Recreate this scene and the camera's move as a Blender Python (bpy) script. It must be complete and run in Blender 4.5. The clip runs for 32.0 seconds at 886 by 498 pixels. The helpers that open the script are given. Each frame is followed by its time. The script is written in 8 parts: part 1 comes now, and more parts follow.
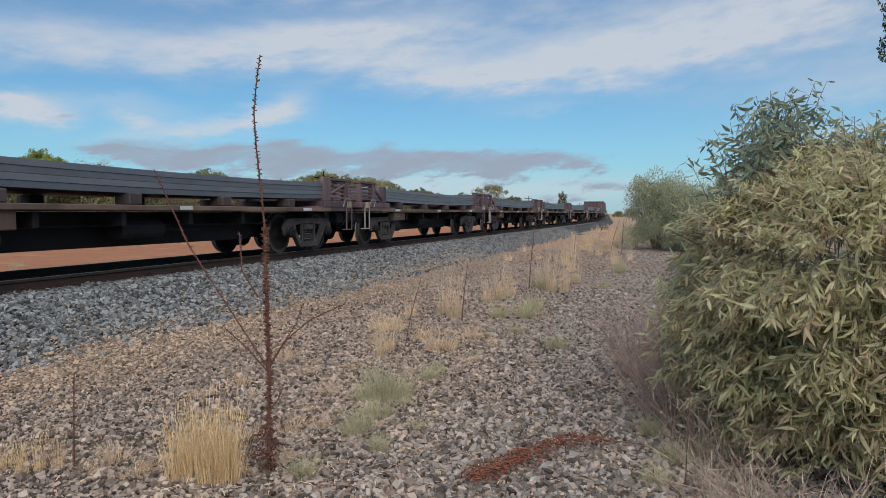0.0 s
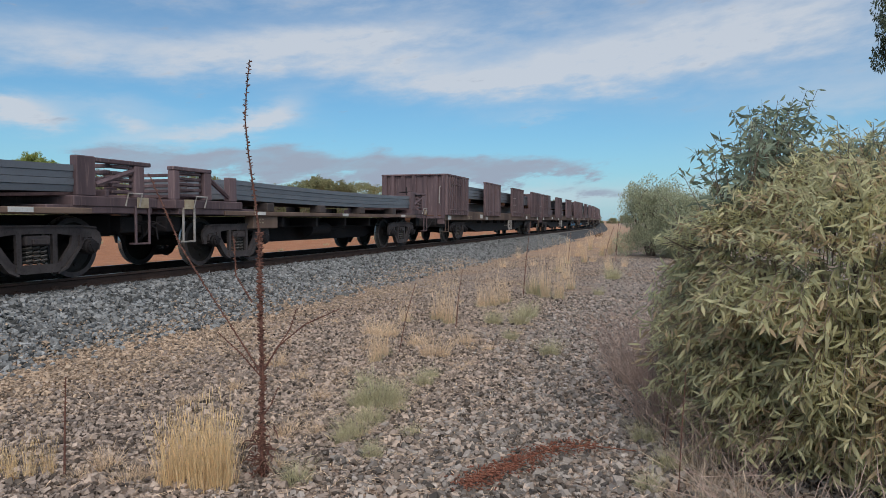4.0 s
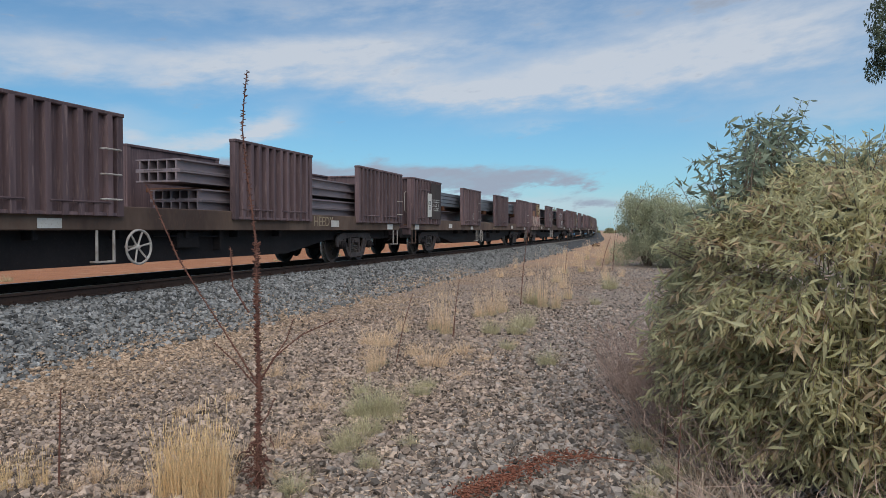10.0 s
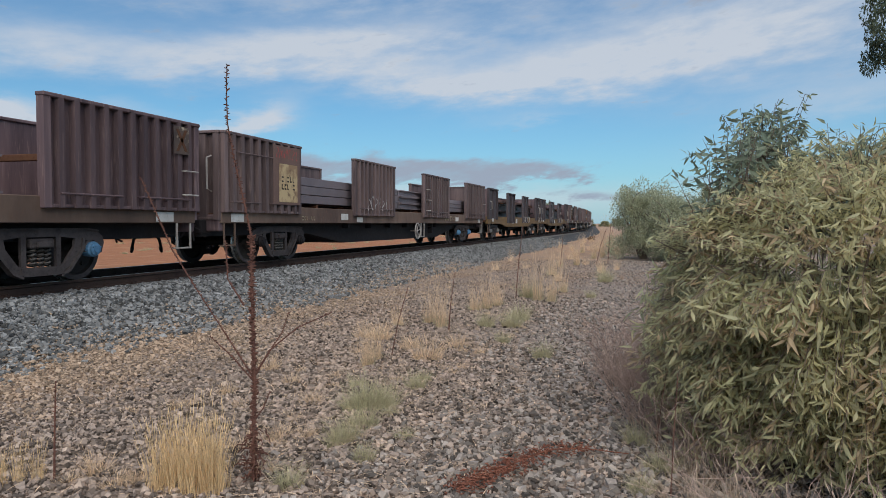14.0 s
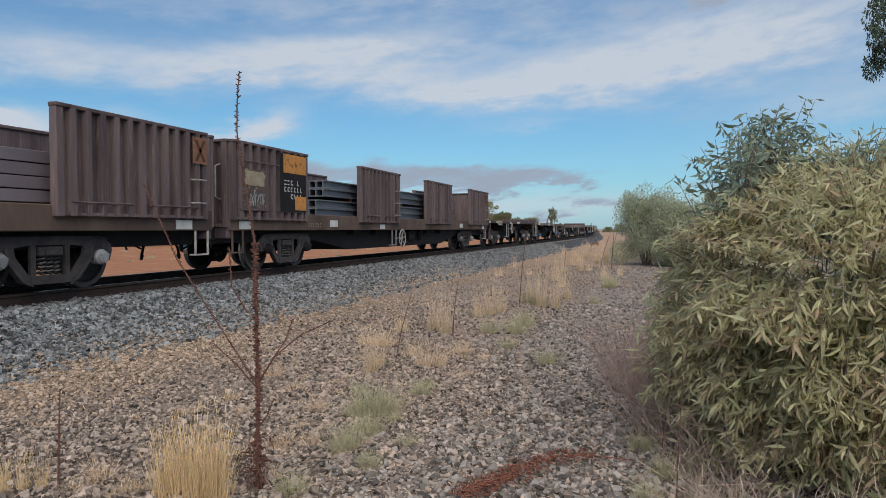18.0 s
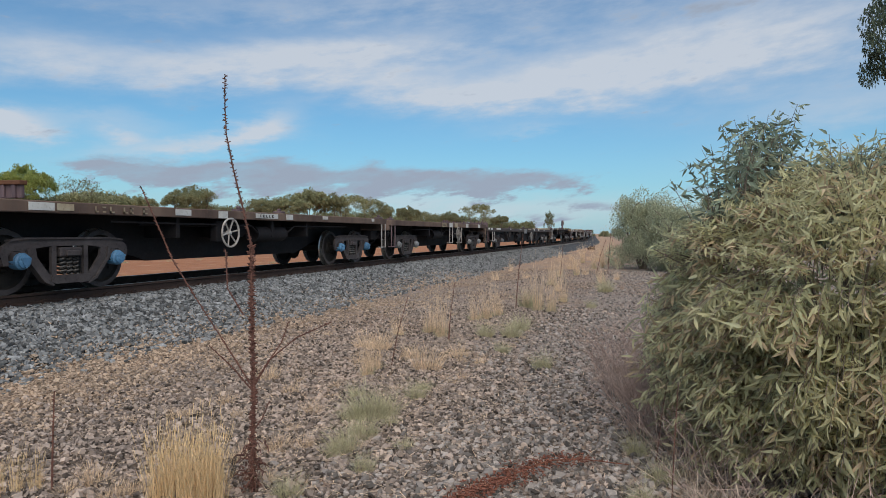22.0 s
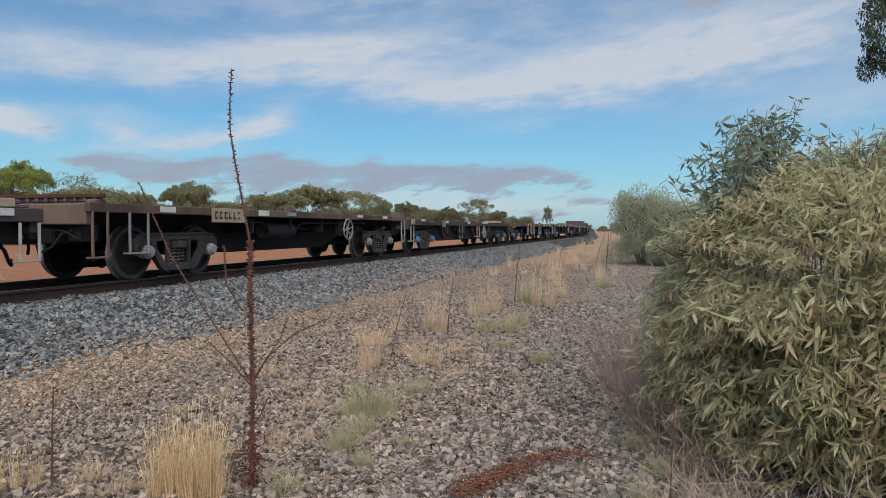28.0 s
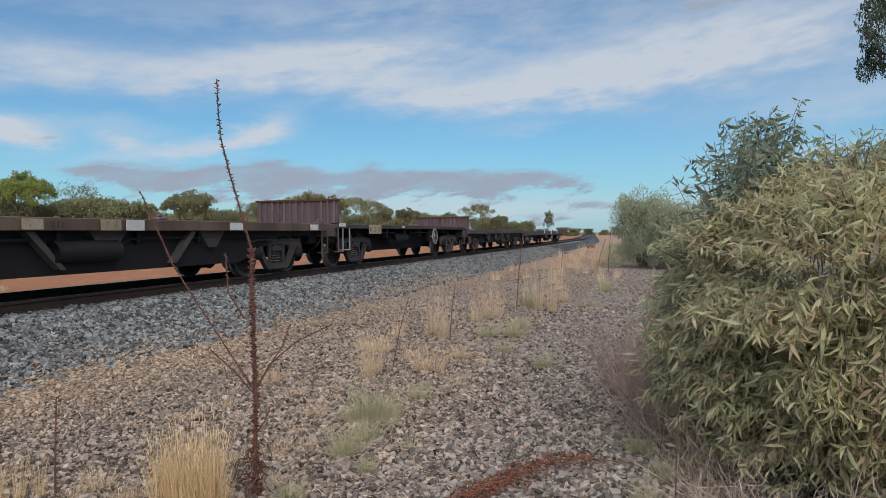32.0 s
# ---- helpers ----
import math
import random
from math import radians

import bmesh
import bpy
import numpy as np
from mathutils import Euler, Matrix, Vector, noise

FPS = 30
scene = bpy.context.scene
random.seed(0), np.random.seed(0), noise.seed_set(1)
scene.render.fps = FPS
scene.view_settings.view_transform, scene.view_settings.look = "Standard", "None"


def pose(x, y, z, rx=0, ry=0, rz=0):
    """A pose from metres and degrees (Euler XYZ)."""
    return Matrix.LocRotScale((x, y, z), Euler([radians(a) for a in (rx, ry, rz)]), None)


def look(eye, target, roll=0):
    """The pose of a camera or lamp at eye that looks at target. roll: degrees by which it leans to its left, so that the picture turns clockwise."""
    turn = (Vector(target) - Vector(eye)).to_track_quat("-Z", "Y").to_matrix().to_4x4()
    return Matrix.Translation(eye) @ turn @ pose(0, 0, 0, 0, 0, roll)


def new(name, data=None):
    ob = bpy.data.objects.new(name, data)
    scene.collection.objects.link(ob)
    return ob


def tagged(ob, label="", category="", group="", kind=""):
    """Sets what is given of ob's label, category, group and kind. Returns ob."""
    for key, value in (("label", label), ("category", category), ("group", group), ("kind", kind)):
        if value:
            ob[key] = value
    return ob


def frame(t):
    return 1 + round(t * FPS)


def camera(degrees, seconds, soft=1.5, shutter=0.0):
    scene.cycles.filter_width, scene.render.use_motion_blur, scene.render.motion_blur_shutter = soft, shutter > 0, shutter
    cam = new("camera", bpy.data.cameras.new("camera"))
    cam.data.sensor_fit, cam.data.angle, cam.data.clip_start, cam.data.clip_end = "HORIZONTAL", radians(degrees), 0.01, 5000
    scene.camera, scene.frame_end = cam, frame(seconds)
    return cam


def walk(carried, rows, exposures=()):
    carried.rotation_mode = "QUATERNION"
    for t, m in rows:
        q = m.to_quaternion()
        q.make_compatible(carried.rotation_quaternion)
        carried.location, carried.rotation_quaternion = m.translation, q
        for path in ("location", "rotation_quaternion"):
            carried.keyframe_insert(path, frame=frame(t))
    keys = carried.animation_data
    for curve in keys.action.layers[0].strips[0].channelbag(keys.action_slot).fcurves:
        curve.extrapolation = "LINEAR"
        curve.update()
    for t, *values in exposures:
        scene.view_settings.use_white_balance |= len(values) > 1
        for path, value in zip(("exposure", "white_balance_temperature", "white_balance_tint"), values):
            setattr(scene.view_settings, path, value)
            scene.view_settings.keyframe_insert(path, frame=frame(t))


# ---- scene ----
# camera held in the hand beside a railway; x: across, to the right, y: along the track, z: up
cam = camera(66, 32.0, soft=0.4)
EYE = (0.0, 0.0, 1.5)
# seconds, heading to the left, tilt down, roll
HELD = [
    (0, 18.34, 2.94, -0.16), (0.5, 18.31, 2.90, -0.22), (1, 18.23, 3.09, -0.16), (1.5, 18.19, 3.07, 0.02), (2,
    18.15, 3.07, 0.05), (2.5, 18.03, 2.95, 0.09), (3, 17.96, 2.76, 0.10), (3.5, 17.92, 2.59, 0.10), (5.5, 17.76,
    2.17, 0.42), (6, 17.71, 2.04, 0.28), (6.5, 17.71, 1.90, 0.14), (7, 17.71, 1.80, 0.02), (7.5, 17.67, 1.75,
    -0.03), (8, 17.62, 1.68, 0.03), (8.5, 17.62, 1.65, 0.05), (9, 17.67, 1.59, 0.00), (9.5, 17.70, 1.58, 0.02),
    (10, 17.64, 1.62, 0.12), (10.5, 17.56, 1.67, 0.15), (11, 17.49, 1.69, 0.14), (11.5, 17.40, 1.72, 0.15), (12,
    17.39, 1.85, 0.27), (12.5, 17.31, 1.97, 0.25), (13, 17.25, 2.06, 0.30), (13.5, 17.23, 2.18, 0.19), (14, 17.26,
    2.20, 0.16), (14.5, 17.23, 2.18, 0.19), (16.5, 17.49, 1.95, -0.01), (17, 17.50, 1.83, -0.05), (17.5, 17.49,
    1.74, -0.06), (18, 17.54, 1.66, -0.09), (18.5, 17.55, 1.61, -0.06), (19, 17.55, 1.59, -0.01), (19.5, 17.44,
    1.55, 0.10), (20, 17.31, 1.47, 0.13), (20.5, 17.33, 1.46, 0.02), (21, 17.31, 1.51, 0.12), (21.5, 17.25, 1.45,
    0.17), (22, 17.26, 1.38, 0.25), (22.5, 17.27, 1.31, 0.42), (23, 17.29, 1.25, 0.43), (23.5, 17.29, 1.31, 0.33),
    (24, 17.31, 1.35, 0.31), (24.5, 17.20, 1.35, 0.22), (25, 17.17, 1.48, 0.19), (25.5, 17.11, 1.56, 0.20), (27.5,
    17.08, 1.78, 0.12), (28, 17.14, 1.77, 0.11), (28.5, 17.15, 1.76, 0.14), (29, 17.13, 1.74, 0.03), (29.5, 17.06,
    1.67, 0.04), (30, 17.09, 1.61, -0.03), (30.5, 17.06, 1.52, -0.10), (31, 17.09, 1.45, -0.11), (31.5, 17.11,
    1.36, -0.31), (32, 17.26, 1.31, -0.55)
]
walk(cam, [(t, pose(*EYE, 90 - tilt, 0, turn) @ pose(0, 0, 0, 0, 0, roll)) for t, turn, tilt, roll in HELD])

# ---------------------------------------------------------------- plan
RAIL = 0.60          # height of the rail's top over the ground
TRACK_X = -9.388     # the straight part of the track's centre line
BEND_AT, BEND_R, BEND_LEN = 58.6, 762.0, 64.5
SPEED = 19.287       # metres a second, towards -y


def track(s, side=0.0, z=0.0):
    """Place and heading (radians to the left) s metres along the track; side: metres to the right of its centre."""
    past = max(0.0, s - BEND_AT)
    a = min(past, BEND_LEN) / BEND_R
    on = max(0.0, past - BEND_LEN)
    x = TRACK_X - BEND_R * (1 - math.cos(a)) - on * math.sin(a)
    y = min(s, BEND_AT) + BEND_R * math.sin(a) + on * math.cos(a)
    return Vector((x + side * math.cos(a), y + side * math.sin(a), z)), a


# ---------------------------------------------------------------- light
def sky_world():
    w = bpy.data.worlds.new("sky")
    w.use_nodes = True
    nt = w.node_tree
    N, L = nt.nodes, nt.links
    N.clear()

    def math_(op, a, b=None, clamp=False):
        n = N.new("ShaderNodeMath")
        n.operation, n.use_clamp = op, clamp
        for i, v in enumerate((a, b)):
            if v is None:
                continue
            if isinstance(v, (int, float)):
                n.inputs[i].default_value = v
            else:
                L.new(v, n.inputs[i])
        return n.outputs[0]

    sky = N.new("ShaderNodeTexSky")
    sky.sky_type, sky.sun_disc = "NISHITA", False
    sky.sun_elevation, sky.sun_rotation = radians(SUN_UP), radians(SUN_TURN)
    sky.air_density, sky.dust_density, sky.ozone_density = 1.0, 0.6, 2.0
    tc = N.new("ShaderNodeTexCoord")
    sep = N.new("ShaderNodeSeparateXYZ")
    L.new(tc.outputs["Generated"], sep.inputs[0])
    X, Y, Z = sep.outputs
    az = math_("ARCTAN2", math_("MULTIPLY", X, -1.0), Y)              # radians to the left of the track
    el = math_("ARCSINE", Z)
    # drifting, streaky unevenness
    comb = N.new("ShaderNodeCombineXYZ")
    L.new(math_("MULTIPLY", az, 5.0), comb.inputs[0])
    L.new(math_("MULTIPLY", el, 16.0), comb.inputs[1])
    n1 = N.new("ShaderNodeTexNoise")
    n1.inputs["Scale"].default_value, n1.inputs["Detail"].default_value, n1.inputs["Roughness"].default_value = 1.0, 8.0, 0.62
    L.new(comb.outputs[0], n1.inputs["Vector"])
    comb2 = N.new("ShaderNodeCombineXYZ")
    L.new(math_("MULTIPLY", az, 14.0), comb2.inputs[0])
    L.new(math_("MULTIPLY", math_("ADD", el, math_("MULTIPLY", az, 0.12)), 46.0), comb2.inputs[1])
    n2 = N.new("ShaderNodeTexNoise")
    n2.inputs["Scale"].default_value, n2.inputs["Detail"].default_value, n2.inputs["Roughness"].default_value = 1.0, 7.0, 0.6
    L.new(comb2.outputs[0], n2.inputs["Vector"])
    w1 = math_("SUBTRACT", n1.outputs[0], 0.5)
    w2 = math_("SUBTRACT", n2.outputs[0], 0.5)
    waz = math_("ADD", az, math_("MULTIPLY", w1, 0.10))
    wel = math_("ADD", el, math_("ADD", math_("MULTIPLY", w1, 0.07), math_("MULTIPLY", w2, 0.035)))

    def cloud(a, e, wa, we, tilt, power=1.0):
        """A soft, long bank of cloud round the heading a and height e (degrees)."""
        da = math_("SUBTRACT", waz, radians(a))
        de = math_("SUBTRACT", math_("SUBTRACT", wel, radians(e)), math_("MULTIPLY", da, tilt))
        q = math_("ADD", math_("POWER", math_("ABSOLUTE", math_("DIVIDE", da, radians(wa))), 2.0),
                  math_("POWER", math_("ABSOLUTE", math_("DIVIDE", de, radians(we))), 2.0))
        return math_("MULTIPLY", math_("POWER", 2.718, math_("MULTIPLY", q, -1.0)), power)

    def total(rows):
        out = None
        for r in rows:
            c = cloud(*r)
            out = c if out is None else math_("ADD", out, c)
        return out

    white = total(HIGH_CLOUDS + LOW_CLOUDS)
    # a thin veil over all the upper sky
    rise = N.new("ShaderNodeMapRange")
    rise.interpolation_type = "SMOOTHSTEP"
    rise.inputs[1].default_value, rise.inputs[2].default_value = radians(9.0), radians(14.5)
    L.new(wel, rise.inputs[0])
    # it thins out towards the left of the track
    thin = N.new("ShaderNodeMapRange")
    thin.interpolation_type = "SMOOTHSTEP"
    thin.inputs[1].default_value, thin.inputs[2].default_value = radians(18.0), radians(40.0)
    thin.inputs[3].default_value, thin.inputs[4].default_value = 1.0, 0.25
    L.new(waz, thin.inputs[0])
    veil = math_("MULTIPLY", thin.outputs[0], math_("ADD", VEIL, math_("MULTIPLY", math_("ADD", w1, w2), 0.55)))
    white = math_("ADD", white, math_("MULTIPLY", rise.outputs[0], veil))
    white = math_("MINIMUM", math_("MULTIPLY", white, math_("ADD", 0.72, math_("MULTIPLY", w2, 0.9))), 0.9)
    white = math_("MAXIMUM", white, 0.0)
    # low grey cloud with lumpy, fairly sharp tops
    bank = N.new("ShaderNodeMapRange")
    bank.interpolation_type = "SMOOTHSTEP"
    bank.inputs[1].default_value, bank.inputs[2].default_value = 0.28, 0.95
    L.new(math_("ADD", total(GREY_CLOUDS), math_("ADD", math_("MULTIPLY", w2, 2.6), math_("MULTIPLY", w1, 0.8))), bank.inputs[0])
    grey = math_("MULTIPLY", bank.outputs[0], math_("ADD", 0.9, math_("MULTIPLY", w2, 1.2)), True)
    haze = math_("POWER", 2.718, math_("MULTIPLY", math_("MAXIMUM", el, 0.0), -11.0))

    def mix(f, a, b):
        m = N.new("ShaderNodeMix")
        m.data_type = "RGBA"
        if isinstance(f, (int, float)):
            m.inputs[0].default_value = f
        else:
            L.new(f, m.inputs[0])
        for i, v in ((6, a), (7, b)):
            if isinstance(v, tuple):
                m.inputs[i].default_value = (*v, 1)
            else:
                L.new(v, m.inputs[i])
        return m.outputs[2]

    scale = N.new("ShaderNodeVectorMath")
    scale.operation = "MULTIPLY"
    L.new(sky.outputs[0], scale.inputs[0])
    scale.inputs[1].default_value = SKY_TINT
    col = mix(math_("MULTIPLY", haze, 0.6), scale.outputs[0], (0.36, 0.53, 0.66))
    col = mix(white, col, CLOUD_WHITE)
    col = mix(grey, col, CLOUD_GREY)
    bg = N.new("ShaderNodeBackground")
    bg.inputs["Strength"].default_value = 1.0
    L.new(col, bg.inputs[0])
    out = N.new("ShaderNodeOutputWorld")
    L.new(bg.outputs[0], out.inputs[0])
    scene.world = w


SUN_UP, SUN_TURN = 50.0, 158.0
SKY_TINT = (0.046, 0.082, 0.099)
VEIL = 0.42
CLOUD_WHITE, CLOUD_GREY = (0.52, 0.56, 0.62), (0.29, 0.345, 0.435)
# heading, height, half width, half height (degrees), tilt, weight
HIGH_CLOUDS = [
    (47, 12.3, 13, 1.6, 0.0, 0.8), (31, 13.4, 11, 1.7, -0.04, 0.9), (17, 11.6, 10, 1.4, 0.02, 1.0), (24, 14.9, 8, 1.0, -0.1, 0.5),
    (6, 12.4, 9, 2.0, -0.16, 0.8), (-6, 13.6, 10, 3.4, -0.12, 0.75), (49.5, 7.5, 2.6, 0.8, 0.0, 1.5), (42.4, 7.1, 1.5, 0.45, 0.0, 1.0), (35, 17.6, 16, 1.2, -0.05, 0.3)]
LOW_CLOUDS = [
    (32.0, 8.2, 2.6, 1.1, -0.30, 1.3), (38, 6.7, 6, 0.7, -0.14, 1.0), (8, 1.6, 15, 1.2, 0.0, 0.6), (-14, 9.4, 8, 1.6, -0.1, 0.6),
    (43, 8.1, 4.0, 0.7, 0.0, 0.45), (22, 2.4, 14, 0.8, 0.0, 0.55), (10, 8.6, 3.5, 0.4, 0.0, 0.3), (-12, 5.5, 8, 1.2, 0, 0.4)]
GREY_CLOUDS = [
    (23, 4.45, 8, 1.25, 0.02, 1.3), (34, 4.4, 7, 1.2, 0.0, 1.25), (12, 4.0, 6.5, 0.95, -0.06, 1.1), (43, 4.6, 4, 0.9, 0.0, 1.0), (28, 3.0, 8, 0.5, 0.0, 0.5),
    (4, 2.1, 6, 0.6, 0.05, 0.7), (-3, 3.2, 4, 0.5, 0.0, 0.6), (10, 1.1, 9, 0.45, 0.0, 0.6), (-4, 17.2, 6, 0.7, 0.0, 0.5), (10, 19, 9, 0.6, 0, 0.4)]
sky_world()
sun = new("sun", bpy.data.lights.new("sun", "SUN"))
sun.data.energy, sun.data.angle, sun.data.color = 3.0, radians(80), (1.0, 0.91, 0.79)
# from behind the camera, over its right shoulder
sun.matrix_world = look(Vector((math.sin(radians(SUN_TURN)), math.cos(radians(SUN_TURN)), math.tan(radians(SUN_UP)))), (0, 0, 0))
scene.view_settings.exposure = 0.17


# ---------------------------------------------------------------- materials
def mat(name, c1, c2, c3=None, big=1.5, fine=30.0, rough=0.8, metal=0.0, bump=0.15, streak=1.0, vary=0.0, island=0.0, amount=0.5, soft=0.22):
    """A worn surface: two colours in large patches, a third in fine grain, and a relief. streak under 1 draws the patches out upright."""
    m = bpy.data.materials.new(name)
    m.use_nodes = True
    nt = m.node_tree
    N, L = nt.nodes, nt.links
    b = N["Principled BSDF"]
    b.inputs["Roughness"].default_value, b.inputs["Metallic"].default_value = rough, metal
    b.inputs["Specular IOR Level"].default_value = 0.22 if rough > 0.6 else 0.5
    tc = N.new("ShaderNodeTexCoord")
    info = N.new("ShaderNodeObjectInfo")
    shift = N.new("ShaderNodeVectorMath")
    shift.operation = "MULTIPLY_ADD"
    shift.inputs[1].default_value = (1, 1, streak)
    L.new(tc.outputs["Object"], shift.inputs[0])
    rnd = N.new("ShaderNodeMath")
    rnd.operation = "MULTIPLY"
    rnd.inputs[1].default_value = 37.0
    L.new(info.outputs["Random"], rnd.inputs[0])
    L.new(rnd.outputs[0], shift.inputs[2])

    def noise_(scale, detail=5.0):
        n = N.new("ShaderNodeTexNoise")
        n.inputs["Scale"].default_value, n.inputs["Detail"].default_value, n.inputs["Roughness"].default_value = scale, detail, 0.6
        L.new(shift.outputs[0], n.inputs["Vector"])
        return n.outputs[0]

    def ramp(src, lo, hi):
        r = N.new("ShaderNodeMapRange")
        r.inputs[1].default_value, r.inputs[2].default_value = lo, hi
        L.new(src, r.inputs[0])
        return r.outputs[0]

    def mix(f, a, c, kind="MIX"):
        x = N.new("ShaderNodeMix")
        x.data_type, x.blend_type = "RGBA", kind
        if isinstance(f, float):
            x.inputs[0].default_value = f
        else:
            L.new(f, x.inputs[0])
        for i, v in ((6, a), (7, c)):
            if isinstance(v, tuple):
                x.inputs[i].default_value = (*v, 1)
            else:
                L.new(v, x.inputs[i])
        return x.outputs[2]

    large, small = noise_(big), noise_(fine, 3.0)
    col = mix(ramp(large, 0.5 - soft, 0.5 + soft), c1, c2)
    if c3:
        lim = ramp(small, 0.56, 0.72)
        mul = N.new("ShaderNodeMath")
        mul.operation = "MULTIPLY"
        mul.inputs[1].default_value = amount
        L.new(lim, mul.inputs[0])
        col = mix(mul.outputs[0], col, c3)
    for src, k in ((info.outputs["Random"], vary), (None, island)):
        if k:
            if src is None:
                g = N.new("ShaderNodeNewGeometry")
                src = g.outputs["Random Per Island"]
            hsv = N.new("ShaderNodeHueSaturation")
            L.new(ramp(src, 0, 1), hsv.inputs["Value"])
            hsv.inputs["Value"].links[0].from_node.inputs[3].default_value = 1 - k
            hsv.inputs["Value"].links[0].from_node.inputs[4].default_value = 1 + k
            L.new(col, hsv.inputs["Color"])
            col = hsv.outputs[0]
    L.new(col, b.inputs["Base Color"])
    rr = ramp(small, 0.3, 0.7)
    rr.node.inputs[3].default_value, rr.node.inputs[4].default_value = max(0.05, rough - 0.12), min(1, rough + 0.1)
    L.new(rr, b.inputs["Roughness"])
    if bump:
        bp = N.new("ShaderNodeBump")
        bp.inputs["Strength"].default_value, bp.inputs["Distance"].default_value = bump, 0.01
        L.new(small, bp.inputs["Height"])
        L.new(bp.outputs[0], b.inputs["Normal"])
    return m


BROWN = mat("brown_wagon_paint", (0.068, 0.047, 0.054), (0.168, 0.114, 0.120), (0.27, 0.19, 0.18), 3.0, 20, 0.66, streak=0.10, vary=0.2, soft=0.2)
FLAKED = mat("flaked_poster_paint", (0.055, 0.042, 0.042), (0.12, 0.088, 0.072), (0.46, 0.38, 0.28), 3.0, 7.5, 0.75, vary=0.2, amount=0.9)
BROWN2 = mat("rust_brown_wagon_paint", (0.075, 0.054, 0.056), (0.165, 0.119, 0.117), (0.26, 0.19, 0.172), 3.0, 20, 0.70, streak=0.10, vary=0.15, soft=0.16)
SPRAYED = mat("sprayed_pink_and_white_paint", (0.50, 0.36, 0.30), (0.20, 0.12, 0.11), (0.55, 0.36, 0.33), 3.0, 7.5, 0.7, amount=0.8, soft=0.06)
POSTER = mat("peeling_ochre_poster", (0.50, 0.38, 0.22), (0.30, 0.20, 0.12), (0.17, 0.11, 0.08), 2.6, 6.0, 0.75, amount=0.8, soft=0.05)
REDSPRAY = mat("red_spray_paint", (0.42, 0.06, 0.05), (0.34, 0.05, 0.045), None, 4, 20, 0.6)
CHALK = mat("greyed_white_spray_paint", (0.50, 0.48, 0.47), (0.30, 0.27, 0.26), (0.12, 0.09, 0.085), 3.0, 12, 0.7, amount=0.8)
STAKE = mat("flat_brown_stake_paint", (0.055, 0.045, 0.050), (0.085, 0.069, 0.074), (0.13, 0.105, 0.108), 1.4, 14, 0.65, streak=0.3, vary=0.1)
OCHRE = mat("ochre_brown_sill_paint", (0.20, 0.125, 0.060), (0.15, 0.095, 0.052), (0.075, 0.052, 0.044), 0.9, 14, 0.8, streak=0.5, vary=0.15, soft=0.14)
WORN = mat("worn_white_step_paint", (0.46, 0.44, 0.42), (0.24, 0.20, 0.18), (0.12, 0.08, 0.06), 5, 22, 0.7, vary=0.2)
SILL = mat("rusty_sill_paint", (0.078, 0.052, 0.044), (0.178, 0.122, 0.094), (0.15, 0.092, 0.07), 0.8, 16, 0.8, streak=0.4, vary=0.2, soft=0.14)
RUST = mat("rusty_brown_steel", (0.075, 0.035, 0.022), (0.12, 0.055, 0.03), (0.05, 0.025, 0.018), 2.0, 28, 0.85, vary=0.15)
# near-black: the shade under the wagons is put into this colour
BLACK = mat("black_underframe_and_shade", (0.011, 0.0095, 0.011), (0.022, 0.0185, 0.020), (0.045, 0.036, 0.033), 1.5, 18, 0.8, vary=0.15)
DARK = mat("dark_grey_flat_wagon", (0.045, 0.036, 0.037), (0.085, 0.068, 0.064), (0.15, 0.12, 0.10), 1.0, 20, 0.78, streak=0.5, vary=0.15)
BOGIE = mat("dirty_cast_steel_bogie", (0.040, 0.033, 0.034), (0.088, 0.074, 0.073), (0.020, 0.018, 0.017), 4.0, 30, 0.8, vary=0.2)
WHEEL = mat("dirty_wheel_plate", (0.014, 0.012, 0.012), (0.030, 0.025, 0.021), (0.045, 0.035, 0.028), 4.0, 24, 0.75)
TREAD = mat("bright_worn_wheel_tread", (0.34, 0.33, 0.32), (0.45, 0.44, 0.42), None, 8, 40, 0.32, 0.9, 0.05)
RAILTOP = mat("worn_rail_head", (0.30, 0.28, 0.26), (0.20, 0.17, 0.15), None, 6, 40, 0.38, 0.85, 0.05)
RAILSIDE = mat("rusty_rail_web", (0.040, 0.026, 0.023), (0.062, 0.039, 0.031), (0.03, 0.02, 0.016), 3, 30, 0.85)
BLUE = mat("blue_bearing_cap", (0.10, 0.25, 0.42), (0.07, 0.18, 0.32), (0.05, 0.06, 0.07), 8, 30, 0.55, vary=0.25)
CAPGREY = mat("grey_bearing_cap", (0.30, 0.30, 0.31), (0.2, 0.19, 0.18), (0.08, 0.07, 0.06), 8, 30, 0.55, vary=0.35)
WHITE = mat("chalky_white_paint", (0.62, 0.61, 0.59), (0.48, 0.46, 0.43), (0.30, 0.25, 0.2), 4, 30, 0.7, vary=0.1)
CREAM = mat("cream_stencilled_panel", (0.42, 0.36, 0.26), (0.28, 0.20, 0.13), (0.14, 0.08, 0.05), 4, 14, 0.75, vary=0.15)
ORANGE = mat("faded_orange_panel", (0.26, 0.13, 0.075), (0.17, 0.075, 0.05), (0.40, 0.29, 0.19), 2.4, 9, 0.75, vary=0.2)
YELLOW = mat("yellow_marker_plate", (0.62, 0.40, 0.04), (0.50, 0.32, 0.05), (0.3, 0.2, 0.06), 6, 30, 0.6)
